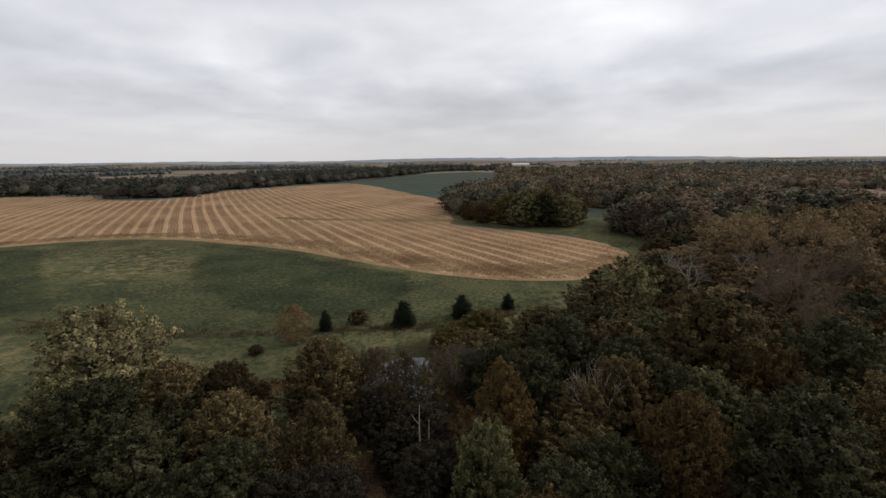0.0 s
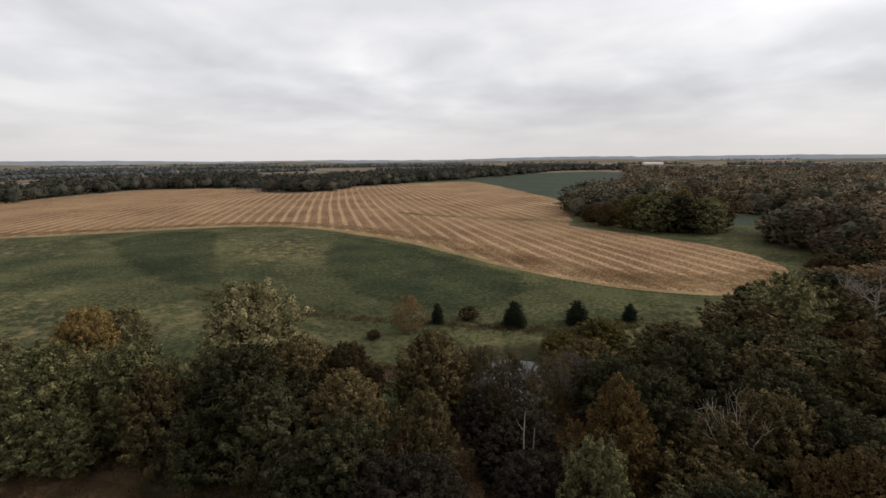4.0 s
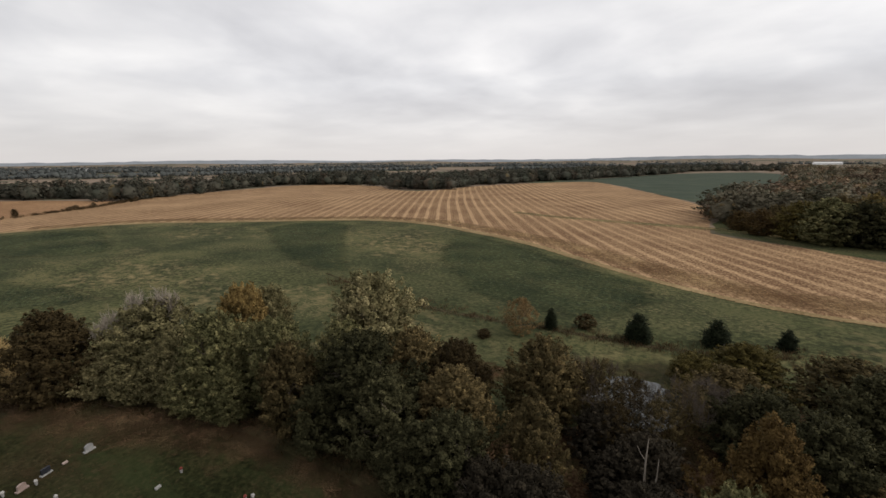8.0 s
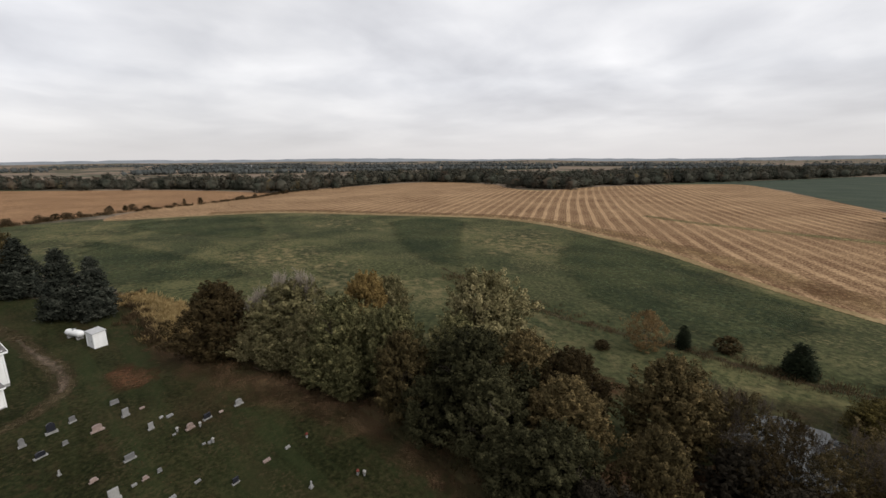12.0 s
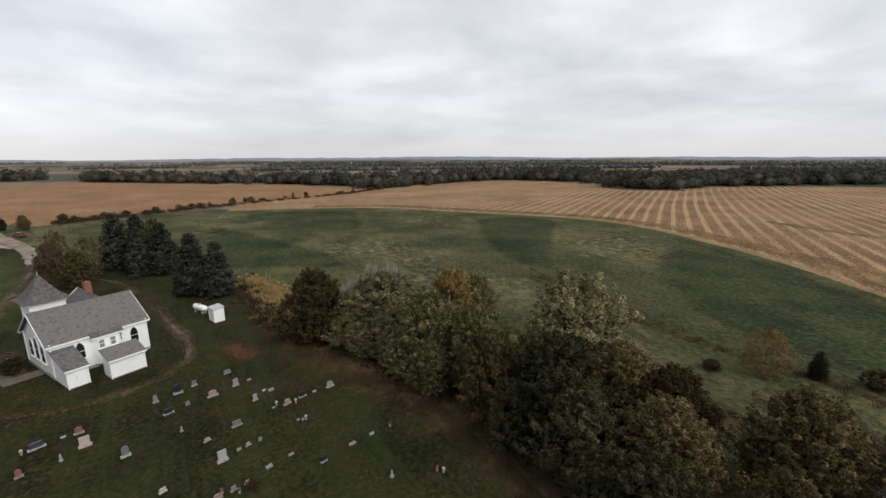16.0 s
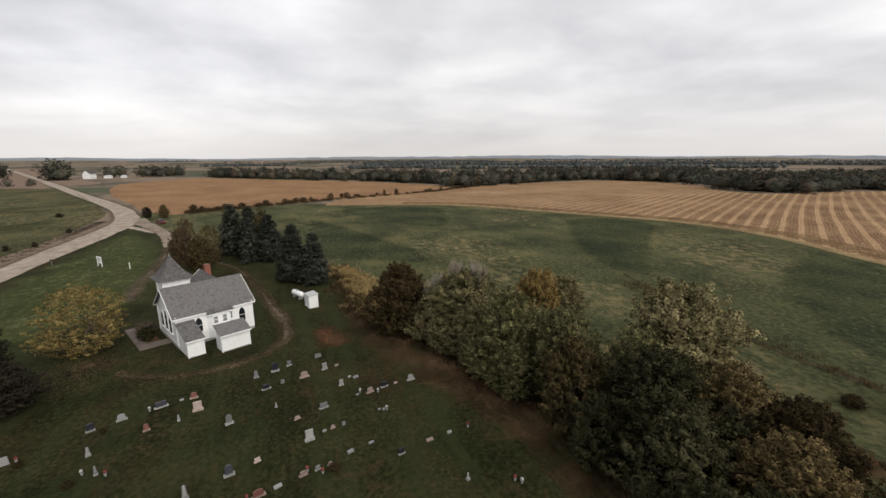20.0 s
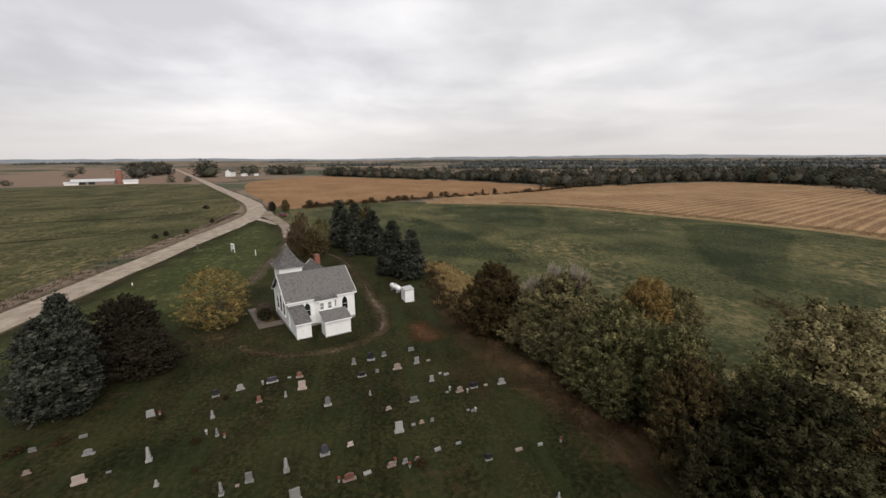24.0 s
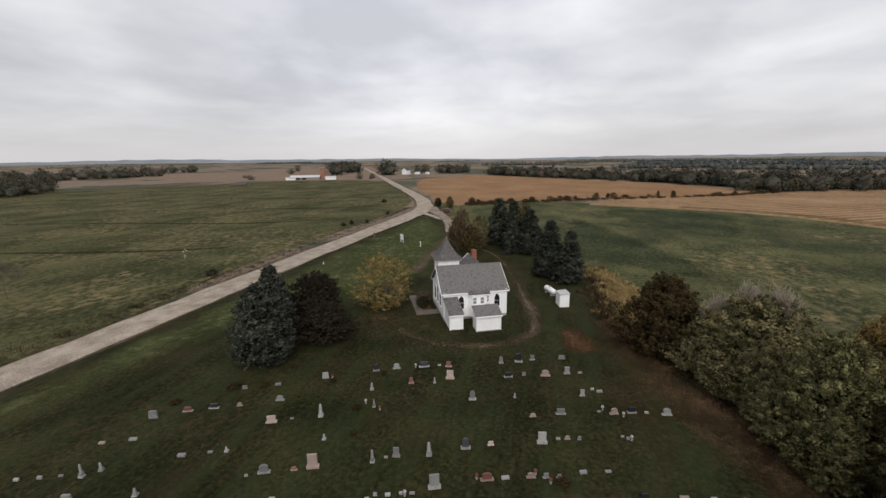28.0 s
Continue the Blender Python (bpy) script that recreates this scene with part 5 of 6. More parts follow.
# ---- church ----
church = thing("church", Matrix.Translation((-55.9, -12.95, 0)) @ Matrix.Rotation(radians(25.2), 4, "Z"), "white clapboard country church with a grey shingled roof and flared spire", "church")


def pointed(w, h, spring):
    """Outline of a pointed arch, standing on z = 0."""
    left = [(-w / 2, 0), (-w / 2, spring)]
    for s in (0.35, 0.7):
        a = math.acos(0.5) * s
        left.append((w / 2 - w * math.cos(a), spring + w * math.sin(a) * (h - spring) / (w * 0.866)))
    return left + [(0, h)] + [(-x, z) for x, z in reversed(left)]


def arched_window(x, y, z, w, h, face, parent=church):
    """A dark pointed window in a white frame, with a sill and bars; face: degrees its outside turns about z."""
    m = Matrix.Translation((x, y, z)) @ Matrix.Rotation(radians(face), 4, "Z")
    frame_out = part("window", prism(pointed(w + 0.16, h + 0.16, h * 0.62), 0.10), TRIM, parent, "white pointed window", m)
    part("pane", prism(pointed(w, h, h * 0.60), 0.05), GLASS, frame_out, "dark leaded glass", Matrix.Translation((0, -0.04, 0.08)))
    part("sill", box(w + 0.36, 0.2, 0.08, 0, -0.06, -0.07, 0.01), TRIM, frame_out)
    part("bar", box(w, 0.03, 0.03, 0, -0.07, h * 0.48), TRIM, frame_out)


def square_window(x, y, z, w, h, face, parent=church):
    m = Matrix.Translation((x, y, z)) @ Matrix.Rotation(radians(face), 4, "Z")
    f = part("window", box(w + 0.2, 0.1, h + 0.2, 0, 0, -0.1, 0.01), TRIM, parent, "small white square window", m)
    part("pane", box(w, 0.05, h, 0, -0.035, 0), CURTAINED, f, "grey glass with a pale curtain behind")
    part("bar", box(w, 0.04, 0.05, 0, -0.07, h * 0.5), TRIM, f)
    part("sill", box(w + 0.3, 0.18, 0.06, 0, -0.06, -0.15, 0.01), TRIM, f)


def slope(points, thick=0.09):
    """A roof slab from four corners, given along its top."""
    bm = bmesh.new()
    n = (Vector(points[1]) - Vector(points[0])).cross(Vector(points[3]) - Vector(points[0])).normalized()
    if n.z < 0:
        n = -n
    a = [bm.verts.new(Vector(p)) for p in points]
    c = [bm.verts.new(Vector(p) - n * thick) for p in points]
    bm.faces.new(a)
    bm.faces.new(c[::-1])
    k = len(points)
    for i in range(k):
        bm.faces.new((a[i], c[i], c[(i + 1) % k], a[(i + 1) % k]))
    return bm


def church_body():
    eave, ridge, wide, long = 3.92, 6.66, 7.85, 8.75
    part("foundation", box(wide + 0.12, long + 0.12, 0.45, -wide / 2, long / 2, -0.1), FOUNDATION, church)
    part("wall", prism([(0, 0.35), (0, eave), (-wide / 2, ridge - 0.12), (-wide, eave), (-wide, 0.35)], long), SIDING, church, m=Matrix.Translation((0, long / 2, 0)))
    k = (ridge - eave) / (wide / 2)
    ze, o = eave - 0.2 * k, 0.2
    part("roof", slope([(o, -0.38, ze), (o, long + 0.38, ze), (-wide / 2, long + 0.38, ridge), (-wide / 2, -0.38, ridge)]), SHINGLE, church)
    part("roof", slope([(-wide - o, -0.38, ze), (-wide - o, long + 0.38, ze), (-wide / 2, long + 0.38, ridge), (-wide / 2, -0.38, ridge)]), SHINGLE, church)
    part("ridge_cap", prism([(-0.16, -0.10), (0, 0.03), (0.16, -0.10), (0, -0.06)], long + 0.78), SHINGLE, church, m=Matrix.Translation((-wide / 2, long / 2, ridge)))
    part("fascia", box(0.05, long + 0.76, 0.18, o + 0.02, long / 2, ze - 0.2), TRIM, church)
    part("fascia", box(0.05, long + 0.76, 0.18, -wide - o - 0.02, long / 2, ze - 0.2), TRIM, church)
    for y in (-0.41, long + 0.41):
        for s in (1, -1):
            part("rake_board", slope([(-wide / 2 + s * (wide / 2 + o), y - 0.03, ze - 0.02), (-wide / 2 + s * (wide / 2 + o), y + 0.03, ze - 0.02), (-wide / 2, y + 0.03, ridge - 0.02), (-wide / 2, y - 0.03, ridge - 0.05)], 0.07), TRIM, church)
    for x in (0, -wide):
        for y in (0, long):
            part("corner_board", box(0.16, 0.16, eave - 0.35, x, y, 0.35), TRIM, church)
    # windows towards the graves, and in the gable
    arched_window(0.04, 2.35, 1.45, 0.74, 1.8, 90)
    arched_window(0.04, 7.4, 1.45, 0.74, 1.8, 90)
    for x, h in ((-2.2, 1.9), (-3.92, 2.5), (-5.65, 1.9)):
        arched_window(x, -0.04, 1.4, 0.85, h, 0)
    for y in (2.8, 7.6):
        arched_window(-wide - 0.04, y, 1.55, 0.62, 1.7, -90)
    arched_window(-2.4, long + 0.04, 1.5, 0.62, 1.7, 180)
    # shallow bay with its own eave
    bay = part("bay", prism([(-1.45, 0), (-0.95, 0.55), (0.95, 0.55), (1.45, 0)], 3.0), SIDING, church, "shallow white bay", Matrix.Translation((0, 4.75, 1.9)) @ Matrix(((0, 0, 1, 0), (1, 0, 0, 0), (0, 1, 0, 0), (0, 0, 0, 1))))
    part("bay_roof", slope([(0.72, 3.25, 3.58), (0.72, 6.25, 3.58), (0.1, 6.25, 4.0), (0.1, 3.25, 4.0)]), SHINGLE, church)
    part("bay_fascia", box(0.05, 3.0, 0.12, 0.73, 4.75, 3.4), TRIM, church)
    for y in (4.1, 5.15):
        square_window(0.58, y, 2.25, 0.45, 0.85, 90)
    square_window(0.33, 5.98, 2.35, 0.3, 0.8, 132)


def lean_to(y0, y1, x0, x1, back, front, door_side):
    """A small white entry with a single-pitch shingled roof."""
    shell = finish(prism([(x0, 0), (x1, 0), (x1, front), (x0, back)], y1 - y0), "annex")
    shell.transform(Matrix.Translation((0, (y0 + y1) / 2, 0)))
    a = part("annex", shell, SIDING, church, "small white lean-to entry")
    k = (back - front) / (x1 - x0)
    part("annex_roof", slope([(x1 + 0.25, y0 - 0.18, front - 0.25 * k + 0.1), (x1 + 0.25, y1 + 0.18, front - 0.25 * k + 0.1), (x0 - 0.1, y1 + 0.18, back + 0.1 * k + 0.1), (x0 - 0.1, y0 - 0.18, back + 0.1 * k + 0.1)]), SHINGLE, a, "grey shingled lean-to roof")
    part("fascia", box(0.05, y1 - y0 + 0.36, 0.16, x1 + 0.27, (y0 + y1) / 2, front - 0.25 * k - 0.08), TRIM, a)
    for y in (y0, y1):
        part("corner_board", box(0.12, 0.12, front - 0.05, x1, y, 0), TRIM, a)
    part("sill_beam", box(0.06, y1 - y0, 0.12, x1 + 0.02, (y0 + y1) / 2, 0), FOUNDATION, a)
    if door_side:
        d = part("door", box(0.05, 0.9, 1.85, x1 + 0.03, y1 - 0.62, 0.08, 0.008), TRIM, a, "white panelled door")
        part("handle", box(0.06, 0.04, 0.12, x1 + 0.08, y1 - 0.95, 1.0), STEEL, d)
        for z in (0.25, 1.05):
            part("panel", box(0.02, 0.62, 0.6, x1 + 0.06, y1 - 0.62, z, 0.005), TRIM, d)


def spire():
    cx, cy, w = -6.4, 1.75, 2.9
    part("tower", box(w, w, 7.0, cx, cy, 0.35), SIDING, church, "square white bell tower")
    part("cornice", box(w + 0.5, w + 0.5, 0.16, cx, cy, 7.14, 0.02), TRIM, church)
    for sx in (-1, 1):
        for sy in (-1, 1):
            part("corner_board", box(0.16, 0.16, 6.8, cx + sx * w / 2, cy + sy * w / 2, 0.35), TRIM, church)
    bm = bmesh.new()
    rings = []
    for r, z in ((2.05, 7.3), (1.62, 7.6), (1.17, 8.15), (0.66, 8.95), (0.09, 10.0)):
        rings.append([bm.verts.new((cx + r * a, cy + r * b, z)) for a, b in ((-1, -1), (1, -1), (1, 1), (-1, 1))])
    for p, q in zip(rings, rings[1:]):
        for i in range(4):
            bm.faces.new((p[i], p[(i + 1) % 4], q[(i + 1) % 4], q[i]))
    bm.faces.new(rings[0][::-1])
    bm.faces.new(rings[-1])
    part("spire", bm, SHINGLE, church, "flared grey shingled spire")
    part("finial", mesh_of("finial", *tube([(cx, cy, 9.95), (cx, cy, 10.15), (cx, cy, 10.4)], [0.06, 0.05, 0.015])), STEEL, church)


def wing():
    """The cross wing behind the main roof, with a brick chimney."""
    y, x0, x1, eave, ridge, half = 6.25, -7.85, -10.7, 3.86, 6.6, 3.1
    part("wing_wall", prism([(-half, 0.2), (half, 0.2), (half, eave), (0, ridge - 0.1), (-half, eave)], x0 - x1), SIDING, church, "white cross wing", Matrix.Translation(((x0 + x1) / 2, y, 0)) @ Matrix.Rotation(radians(90), 4, "Z"))
    k = (ridge - eave) / half
    for s in (-1, 1):
        e = half + 0.3
        part("roof", slope([(-4.6, y + s * e, eave - 0.3 * k), (x1 - 0.35, y + s * e, eave - 0.3 * k), (x1 - 0.35, y, ridge), (-4.6, y, ridge)]), SHINGLE, church)
        part("rake_board", slope([(x1 - 0.40, y + s * e, eave - 0.3 * k + 0.03), (x1 - 0.30, y + s * e, eave - 0.3 * k + 0.03), (x1 - 0.30, y, ridge + 0.03), (x1 - 0.40, y, ridge + 0.03)], 0.16), TRIM, church)
    chimney = part("chimney", box(0.72, 0.72, 2.85, -10.3, 7.0, 4.3), BRICK, church, "square red brick chimney")
    part("chimney_cap", box(0.8, 0.8, 0.10, -10.3, 7.0, 7.15, 0.015), BRICK, chimney)
    part("flue", mesh_of("flue", *tube([(-10.3, 7.0, 7.22), (-10.3, 7.0, 7.32)], [0.14, 0.14])), FOUNDATION, chimney)


church_body()
lean_to(0.02, 1.7, 0.0, 3.5, 3.15, 2.05, True)
lean_to(3.2, 6.35, 2.9, 4.7, 2.75, 2.1, False)
spire()
wing()


# ---- churchyard ----
def place(x, y, turn=0.0, z=0.0):
    return Matrix.Translation((x, y, z)) @ Matrix.Rotation(radians(turn), 4, "Z")


zone("ground_planting_bed", [(-58.6, -16.6), (-58.2, -15.2), (-60.0, -15.9), (-64.4, -17.9), (-65.2, -19.4), (-63.6, -19.0)], LEAFY, 0.06, "dark soil planting bed before the church gable", ragged=0.05, per=3)


def concrete_pad():
    t = thing("concrete_pad", church.matrix_basis.copy(), "brownish concrete walk round a bed at the church gable", "path", kind="structure")
    part("slab", box(1.7, 3.2, 0.16, -3.6, -1.75, -0.06, 0.02), PAD, t)
    for k in range(5):
        part("slab", box(1.36, 1.1, 0.15, -5.17 - 1.4 * k, -2.8, -0.06, 0.02), PAD, t)


concrete_pad()


def bush(x, y, h, r, mat, label, form=0, name="bush", group=""):
    crown, trunk = broadleaf_mesh(form, "low")
    t = thing(name, Matrix.Translation((x, y, 0)) @ Matrix.Rotation(form * 1.1 + x, 4, "Z") @ Matrix.Diagonal((r / 4, r / 4, h / 10, 1)), label, "bush", group)
    part("stems", trunk, BARK, t)
    part("leaves", crown, mat, t)
    return t


bush(-60.4, -17.3, 1.7, 1.1, GREEN, "clipped green shrub beside the church gable")
bush(-63.0, -17.8, 1.6, 1.4, TWIG_LEAF, "dry brown shrub beside the church gable", 1)

STONE_MESH = {}


def stone_mesh(style):
    """Unit headstones: 1 m high and 1 m wide, facing x."""
    if style in STONE_MESH:
        return STONE_MESH[style]
    if style == "slab":
        parts = [("base", finish(box(0.36, 1.0, 0.26, 0, 0, -0.05, 0.02), "base")), ("tablet", finish(box(0.2, 0.78, 0.8, 0, 0, 0.2, 0.025), "tablet"))]
    elif style == "serp":
        pts = [(-0.36, 0.2), (0.36, 0.2), (0.34, 0.82), (0.2, 0.95), (0, 1.0), (-0.2, 0.95), (-0.34, 0.82)]
        parts = [("base", finish(box(0.36, 1.0, 0.24, 0, 0, -0.04, 0.02), "base")), ("tablet", finish(prism(pts, 0.2), "tablet"))]
        parts[1][1].transform(Matrix.Rotation(radians(90), 4, "Z"))
    elif style == "tablet":
        pts = [(-0.5, -0.05), (0.5, -0.05), (0.42, 0.97), (0.3, 1.0), (-0.3, 1.0), (-0.42, 0.97)]
        parts = [("tablet", finish(prism(pts, 0.24), "tablet"))]
        parts[0][1].transform(Matrix.Rotation(radians(90), 4, "Z"))
    elif style == "flat":
        bm = box(0.42, 1.0, 1.05, 0, 0, -0.05, 0.03)
        for v in bm.verts:
            if v.co.z > 0.5 and v.co.x > 0:
                v.co.z *= 0.7
        parts = [("marker", finish(bm, "marker"))]
    else:
        v, f = tube([(0, 0, 0.32), (0, 0, 0.88), (0, 0, 0.93), (0, 0, 1.0)], [0.40, 0.28, 0.26, 0.02], 4)
        parts = [("plinth", finish(box(1.0, 1.0, 0.16, 0, 0, -0.03, 0.02), "plinth")), ("die", finish(box(0.74, 0.74, 0.22, 0, 0, 0.12, 0.02), "die")), ("shaft", mesh_of("shaft", v, f))]
    STONE_MESH[style] = parts
    return parts


def headstone(style, x, y, w, h, mat, base_mat, label, i=0):
    deep = w if style == "obelisk" else min(w, 1.0)
    lean = ((i * 37) % 7 - 3) * 0.9
    t = thing("headstone", place(x, y, 16 + ((i * 53) % 9 - 4) * 1.5, 0.035) @ Matrix.Rotation(radians(lean), 4, "Y") @ Matrix.Diagonal((deep * 0.74, w * 0.76, h * 0.8, 1)), label, "headstone", "headstones in the churchyard")
    for name, me in stone_mesh(style):
        part(name, me, base_mat if name in ("base", "plinth") else mat, t)
    return t


GREY_SLABS = [(-45.3, -4.2, 0.68, 0.98), (-46.8, -1.0, 0.76, 0.69), (-41.8, -14.7, 1.06, 0.72), (-44.5, 2.5, 0.84, 0.98), (-37.8, -6.0, 0.88, 1.11), (-40.6, 3.7, 0.66, 0.81),
              (-33.9, -23.1, 1.05, 0.58), (-37.3, 1.7, 1.12, 0.61), (-39.1, 10.4, 1.11, 0.76), (-29.2, -10.2, 0.75, 0.98), (-25.6, -18.7, 1.13, 0.83)]
DARK_SLABS = [(-46.0, -2.4, 1.09, 1.24), (-40.9, -16.6, 0.85, 0.9), (-42.8, -12.0, 1.46, 0.72), (-42.6, -3.2, 1.15, 0.65), (-31.5, -28.1, 1.13, 0.53), (-38.8, 7.6, 1.01, 0.69), (-31.2, -5.4, 0.97, 1.14), (-28.9, 6.6, 0.72, 0.61)]
TABLETS = [(-47.7, 2.1, 0.97, 0.51), (-38.4, -21.0, 0.88, 0.78), (-43.2, -1.7, 0.52, 0.48), (-34.9, -27.6, 0.66, 0.42), (-29.1, -32.1, 0.98, 0.84), (-34.1, 3.0, 0.42, 0.42), (-20.3, -29.2, 0.87, 0.98), (-25.4, -10.3, 0.36, 0.3), (-23.4, -16.5, 0.62, 0.5)]
FLATS_NORTH = [(-43.4, -10.5, 0.54), (-44.9, 3.8, 0.65), (-41.9, 4.7, 0.49), (-41.6, 5.3, 0.85), (-38.3, 4.9, 0.45), (-39.0, 8.8, 0.56), (-33.8, 1.4, 0.52), (-35.0, 6.7, 0.52), (-35.2, 6.3, 0.4), (-28.9, -10.9, 0.4), (-28.8, -2.2, 0.85),
               (-30.5, 3.0, 0.77), (-31.0, 4.7, 0.67), (-25.0, -10.7, 0.45), (-25.6, -9.5, 0.55), (-25.9, -8.7, 0.37), (-26.1, -8.0, 0.55), (-29.6, 9.1, 0.9), (-29.9, 10.9, 0.62)]
FLATS_SOUTH = [(-36.2, -24.9, 0.86), (-31.6, -20.4, 0.49), (-25.5, -33.1, 0.71), (-26.4, -31.1, 0.92), (-25.7, -25.8, 0.88), (-26.5, -24.0, 0.59), (-20.5, -36.2, 0.92), (-21.1, -35.0, 0.55), (-21.6, -33.6, 0.55), (-22.1, -32.4, 0.46), (-19.8, -37.7, 0.46), (-25.0, -19.7, 0.37)]
REDS = [(-43.4, -9.5, 0.93, 0.73), (-39.3, -12.3, 0.69, 0.81), (-30.6, -30.0, 1.12, 0.53), (-26.3, -16.8, 0.62, 0.34), (-28.4, -3.4, 1.23, 0.66)]
PINKS = [(-41.0, -8.8, 1.14, 1.1), (-30.8, -21.8, 1.19, 0.77), (-32.0, -3.6, 0.67, 0.42), (-26.8, -15.6, 1.15, 1.44)]
OBELISKS = [(-39.9, -10.1, 0.31, 0.75), (-37.4, -15.6, 0.48, 0.95), (-39.0, -2.3, 0.3, 0.6), (-34.8, -14.3, 0.34, 0.95), (-32.5, -18.2, 0.55, 1.45), (-29.9, -7.9, 0.55, 1.4), (-28.3, -11.7, 0.44, 1.3), (-29.8, -16.4, 0.41, 0.58),
            (-26.9, -22.9, 0.4, 0.5), (-22.4, -30.9, 0.42, 1.3), (-23.2, -30.2, 0.42, 0.85), (-21.9, -25.7, 0.44, 0.7), (-24.7, 10.2, 0.36, 0.7)]
BROWNS = [(-43.6, 0.4, 1.29, 0.78), (-32.3, -26.1, 0.68, 0.41), (-36.4, -0.6, 0.78, 0.38), (-38.3, 6.1, 1.01, 0.68), (-34.0, 2.1, 0.62, 0.37), (-29.3, -0.5, 0.86, 0.46), (-29.7, 1.4, 0.57, 0.35)]
WHITES = [(-33.1, 0.2, 1.03, 1.16), (-26.9, -6.7, 1.12, 1.31), (-29.5, 0.5, 0.57, 0.46)]
for i, (x, y, w, h) in enumerate(GREY_SLABS):
    headstone("slab" if i % 2 else "serp", x, y, w, h, GRANITE, MARBLE, "grey granite headstone on a pale base in the grass", i)
for i, (x, y, w, h) in enumerate(DARK_SLABS):
    headstone("slab" if i % 3 else "serp", x, y, w, h, GRANITE_BLUE, MARBLE, "dark blue-grey polished headstone on a pale base", i)
for i, (x, y, w, h) in enumerate(TABLETS):
    headstone("tablet", x, y, w, h, GRANITE, GRANITE, "plain tapering grey granite headstone", i)
for i, (x, y, w) in enumerate(FLATS_NORTH + FLATS_SOUTH):
    headstone("flat", x, y, w * 0.85, 0.16 + 0.03 * (i % 4), (GRANITE, GRANITE_BROWN, MARBLE, GRANITE)[i % 4], GRANITE, "low slanted grave marker in the grass", i)
for i, (x, y, w, h) in enumerate(REDS):
    headstone("serp", x, y, w, h, GRANITE_RED, GRANITE_BROWN, "red granite headstone on a brown base", i)
for i, (x, y, w, h) in enumerate(PINKS):
    headstone("slab", x, y, w, h, GRANITE_PINK if i < 3 else GRANITE_BROWN, GRANITE_PINK, "pale pink granite headstone on a broad base", i)
for i, (x, y, w, h) in enumerate(OBELISKS):
    headstone("obelisk", x, y, w, h, MARBLE if i % 3 else GRANITE, MARBLE, "weathered pale marble obelisk grave marker", i)
for i, (x, y, w, h) in enumerate(BROWNS):
    headstone("serp", x, y, w, h, GRANITE_BROWN, GRANITE_BROWN, "brown granite headstone with a curved top", i)
for i, (x, y, w, h) in enumerate(WHITES):
    headstone("slab", x, y, w, h, MARBLE, MARBLE, "large white marble headstone on a base", i)


def flowers(x, y, mat, label, i):
    """A small grave bouquet in a pot."""
    rng = np.random.default_rng(500 + i)
    t = thing("grave_flowers", place(x, y, i * 40, 0.035), label, "flowers", "flowers on the graves")
    part("vase", mesh_of("vase", *tube([(0, 0, 0), (0, 0, 0.12), (0, 0, 0.22)], [0.06, 0.09, 0.11])), FOUNDATION, t)
    bm = bmesh.new()
    bmesh.ops.create_icosphere(bm, subdivisions=2, radius=0.12)
    for v in bm.verts:
        v.co = v.co * rng.uniform(0.75, 1.2) + Vector((0, 0, 0.36))
    part("bouquet", bm, mat, t)


PETAL_RED = foliage("faded_red_petals", (0.10, 0.025, 0.02), (0.19, 0.05, 0.04), (0.28, 0.11, 0.085))
PETAL_WHITE = foliage("white_petals", (0.25, 0.24, 0.22), (0.40, 0.385, 0.36), (0.55, 0.54, 0.52))
for i, (x, y, red) in enumerate([(-23.0, 13.5, 0), (-23.4, 13.2, 1), (-30.0, 12.6, 1), (-29.0, 0.8, 1), (-29.6, -0.2, 1), (-38.6, 5.2, 0), (-34.9, 6.9, 0), (-34.4, -13.6, 1), (-35.1, -15.2, 0), (-38.5, -20.3, 1), (-28.3, -4.1, 1), (-25.8, -8.4, 0), (-42.4, -12.8, 0), (-38.0, 6.8, 0)]):
    flowers(x, y, PETAL_RED if red else PETAL_WHITE, "faded red grave flowers in a pot" if red else "white grave flowers in a pot", i)
for i, (x, y, r) in enumerate([(-31.4, -32.1, 0.9), (-34.9, -28.9, 1.2), (-35.7, -26.2, 1.0), (-34.2, -15.7, 0.7), (-37.9, -19.9, 0.6), (-29.2, 1.6, 0.8), (-30.8, -14.4, 0.5), (-40.4, -15.6, 0.5)]):
    bush(x, y, 0.4, r * 0.62, RUSSET, "dead brown flower clump among the graves", i % 4, "dry_plant", "dead plants among the graves")


def fallen_leaves(name, cx, cy, r, n, mat, label, seed, size=0.07):
    rng = np.random.default_rng(seed)
    a, q = rng.random(n) * 2 * np.pi, np.abs(rng.normal(0, r * 0.55, n))
    p = np.stack([cx + q * np.cos(a), cy + q * np.sin(a), np.full(n, 0.06) + rng.random(n) * 0.02], -1)
    d = rng.random(n) * 6.28
    u = np.stack([np.cos(d), np.sin(d), rng.normal(0, 0.3, n)], -1) * size
    w = np.stack([-np.sin(d), np.cos(d), rng.normal(0, 0.3, n)], -1) * size * 0.7
    v = np.stack([p - u, p - w, p + u, p + w], 1).reshape(-1, 3)
    v[:, 2] = np.maximum(v[:, 2], 0.045)
    tagged(part(name, mesh_of(name, v, np.arange(4 * n).reshape(-1, 4)), mat), label, "leaves", kind="stuff")


fallen_leaves("fallen_leaves", -54.8, -21.5, 8, 4200, WEEDS, "fallen pale yellow leaves on the lawn under a tree", 61, 0.055)
fallen_leaves("fallen_leaves", -40, 8, 22, 1100, RUSSET, "scattered brown leaves on the lawn", 62)


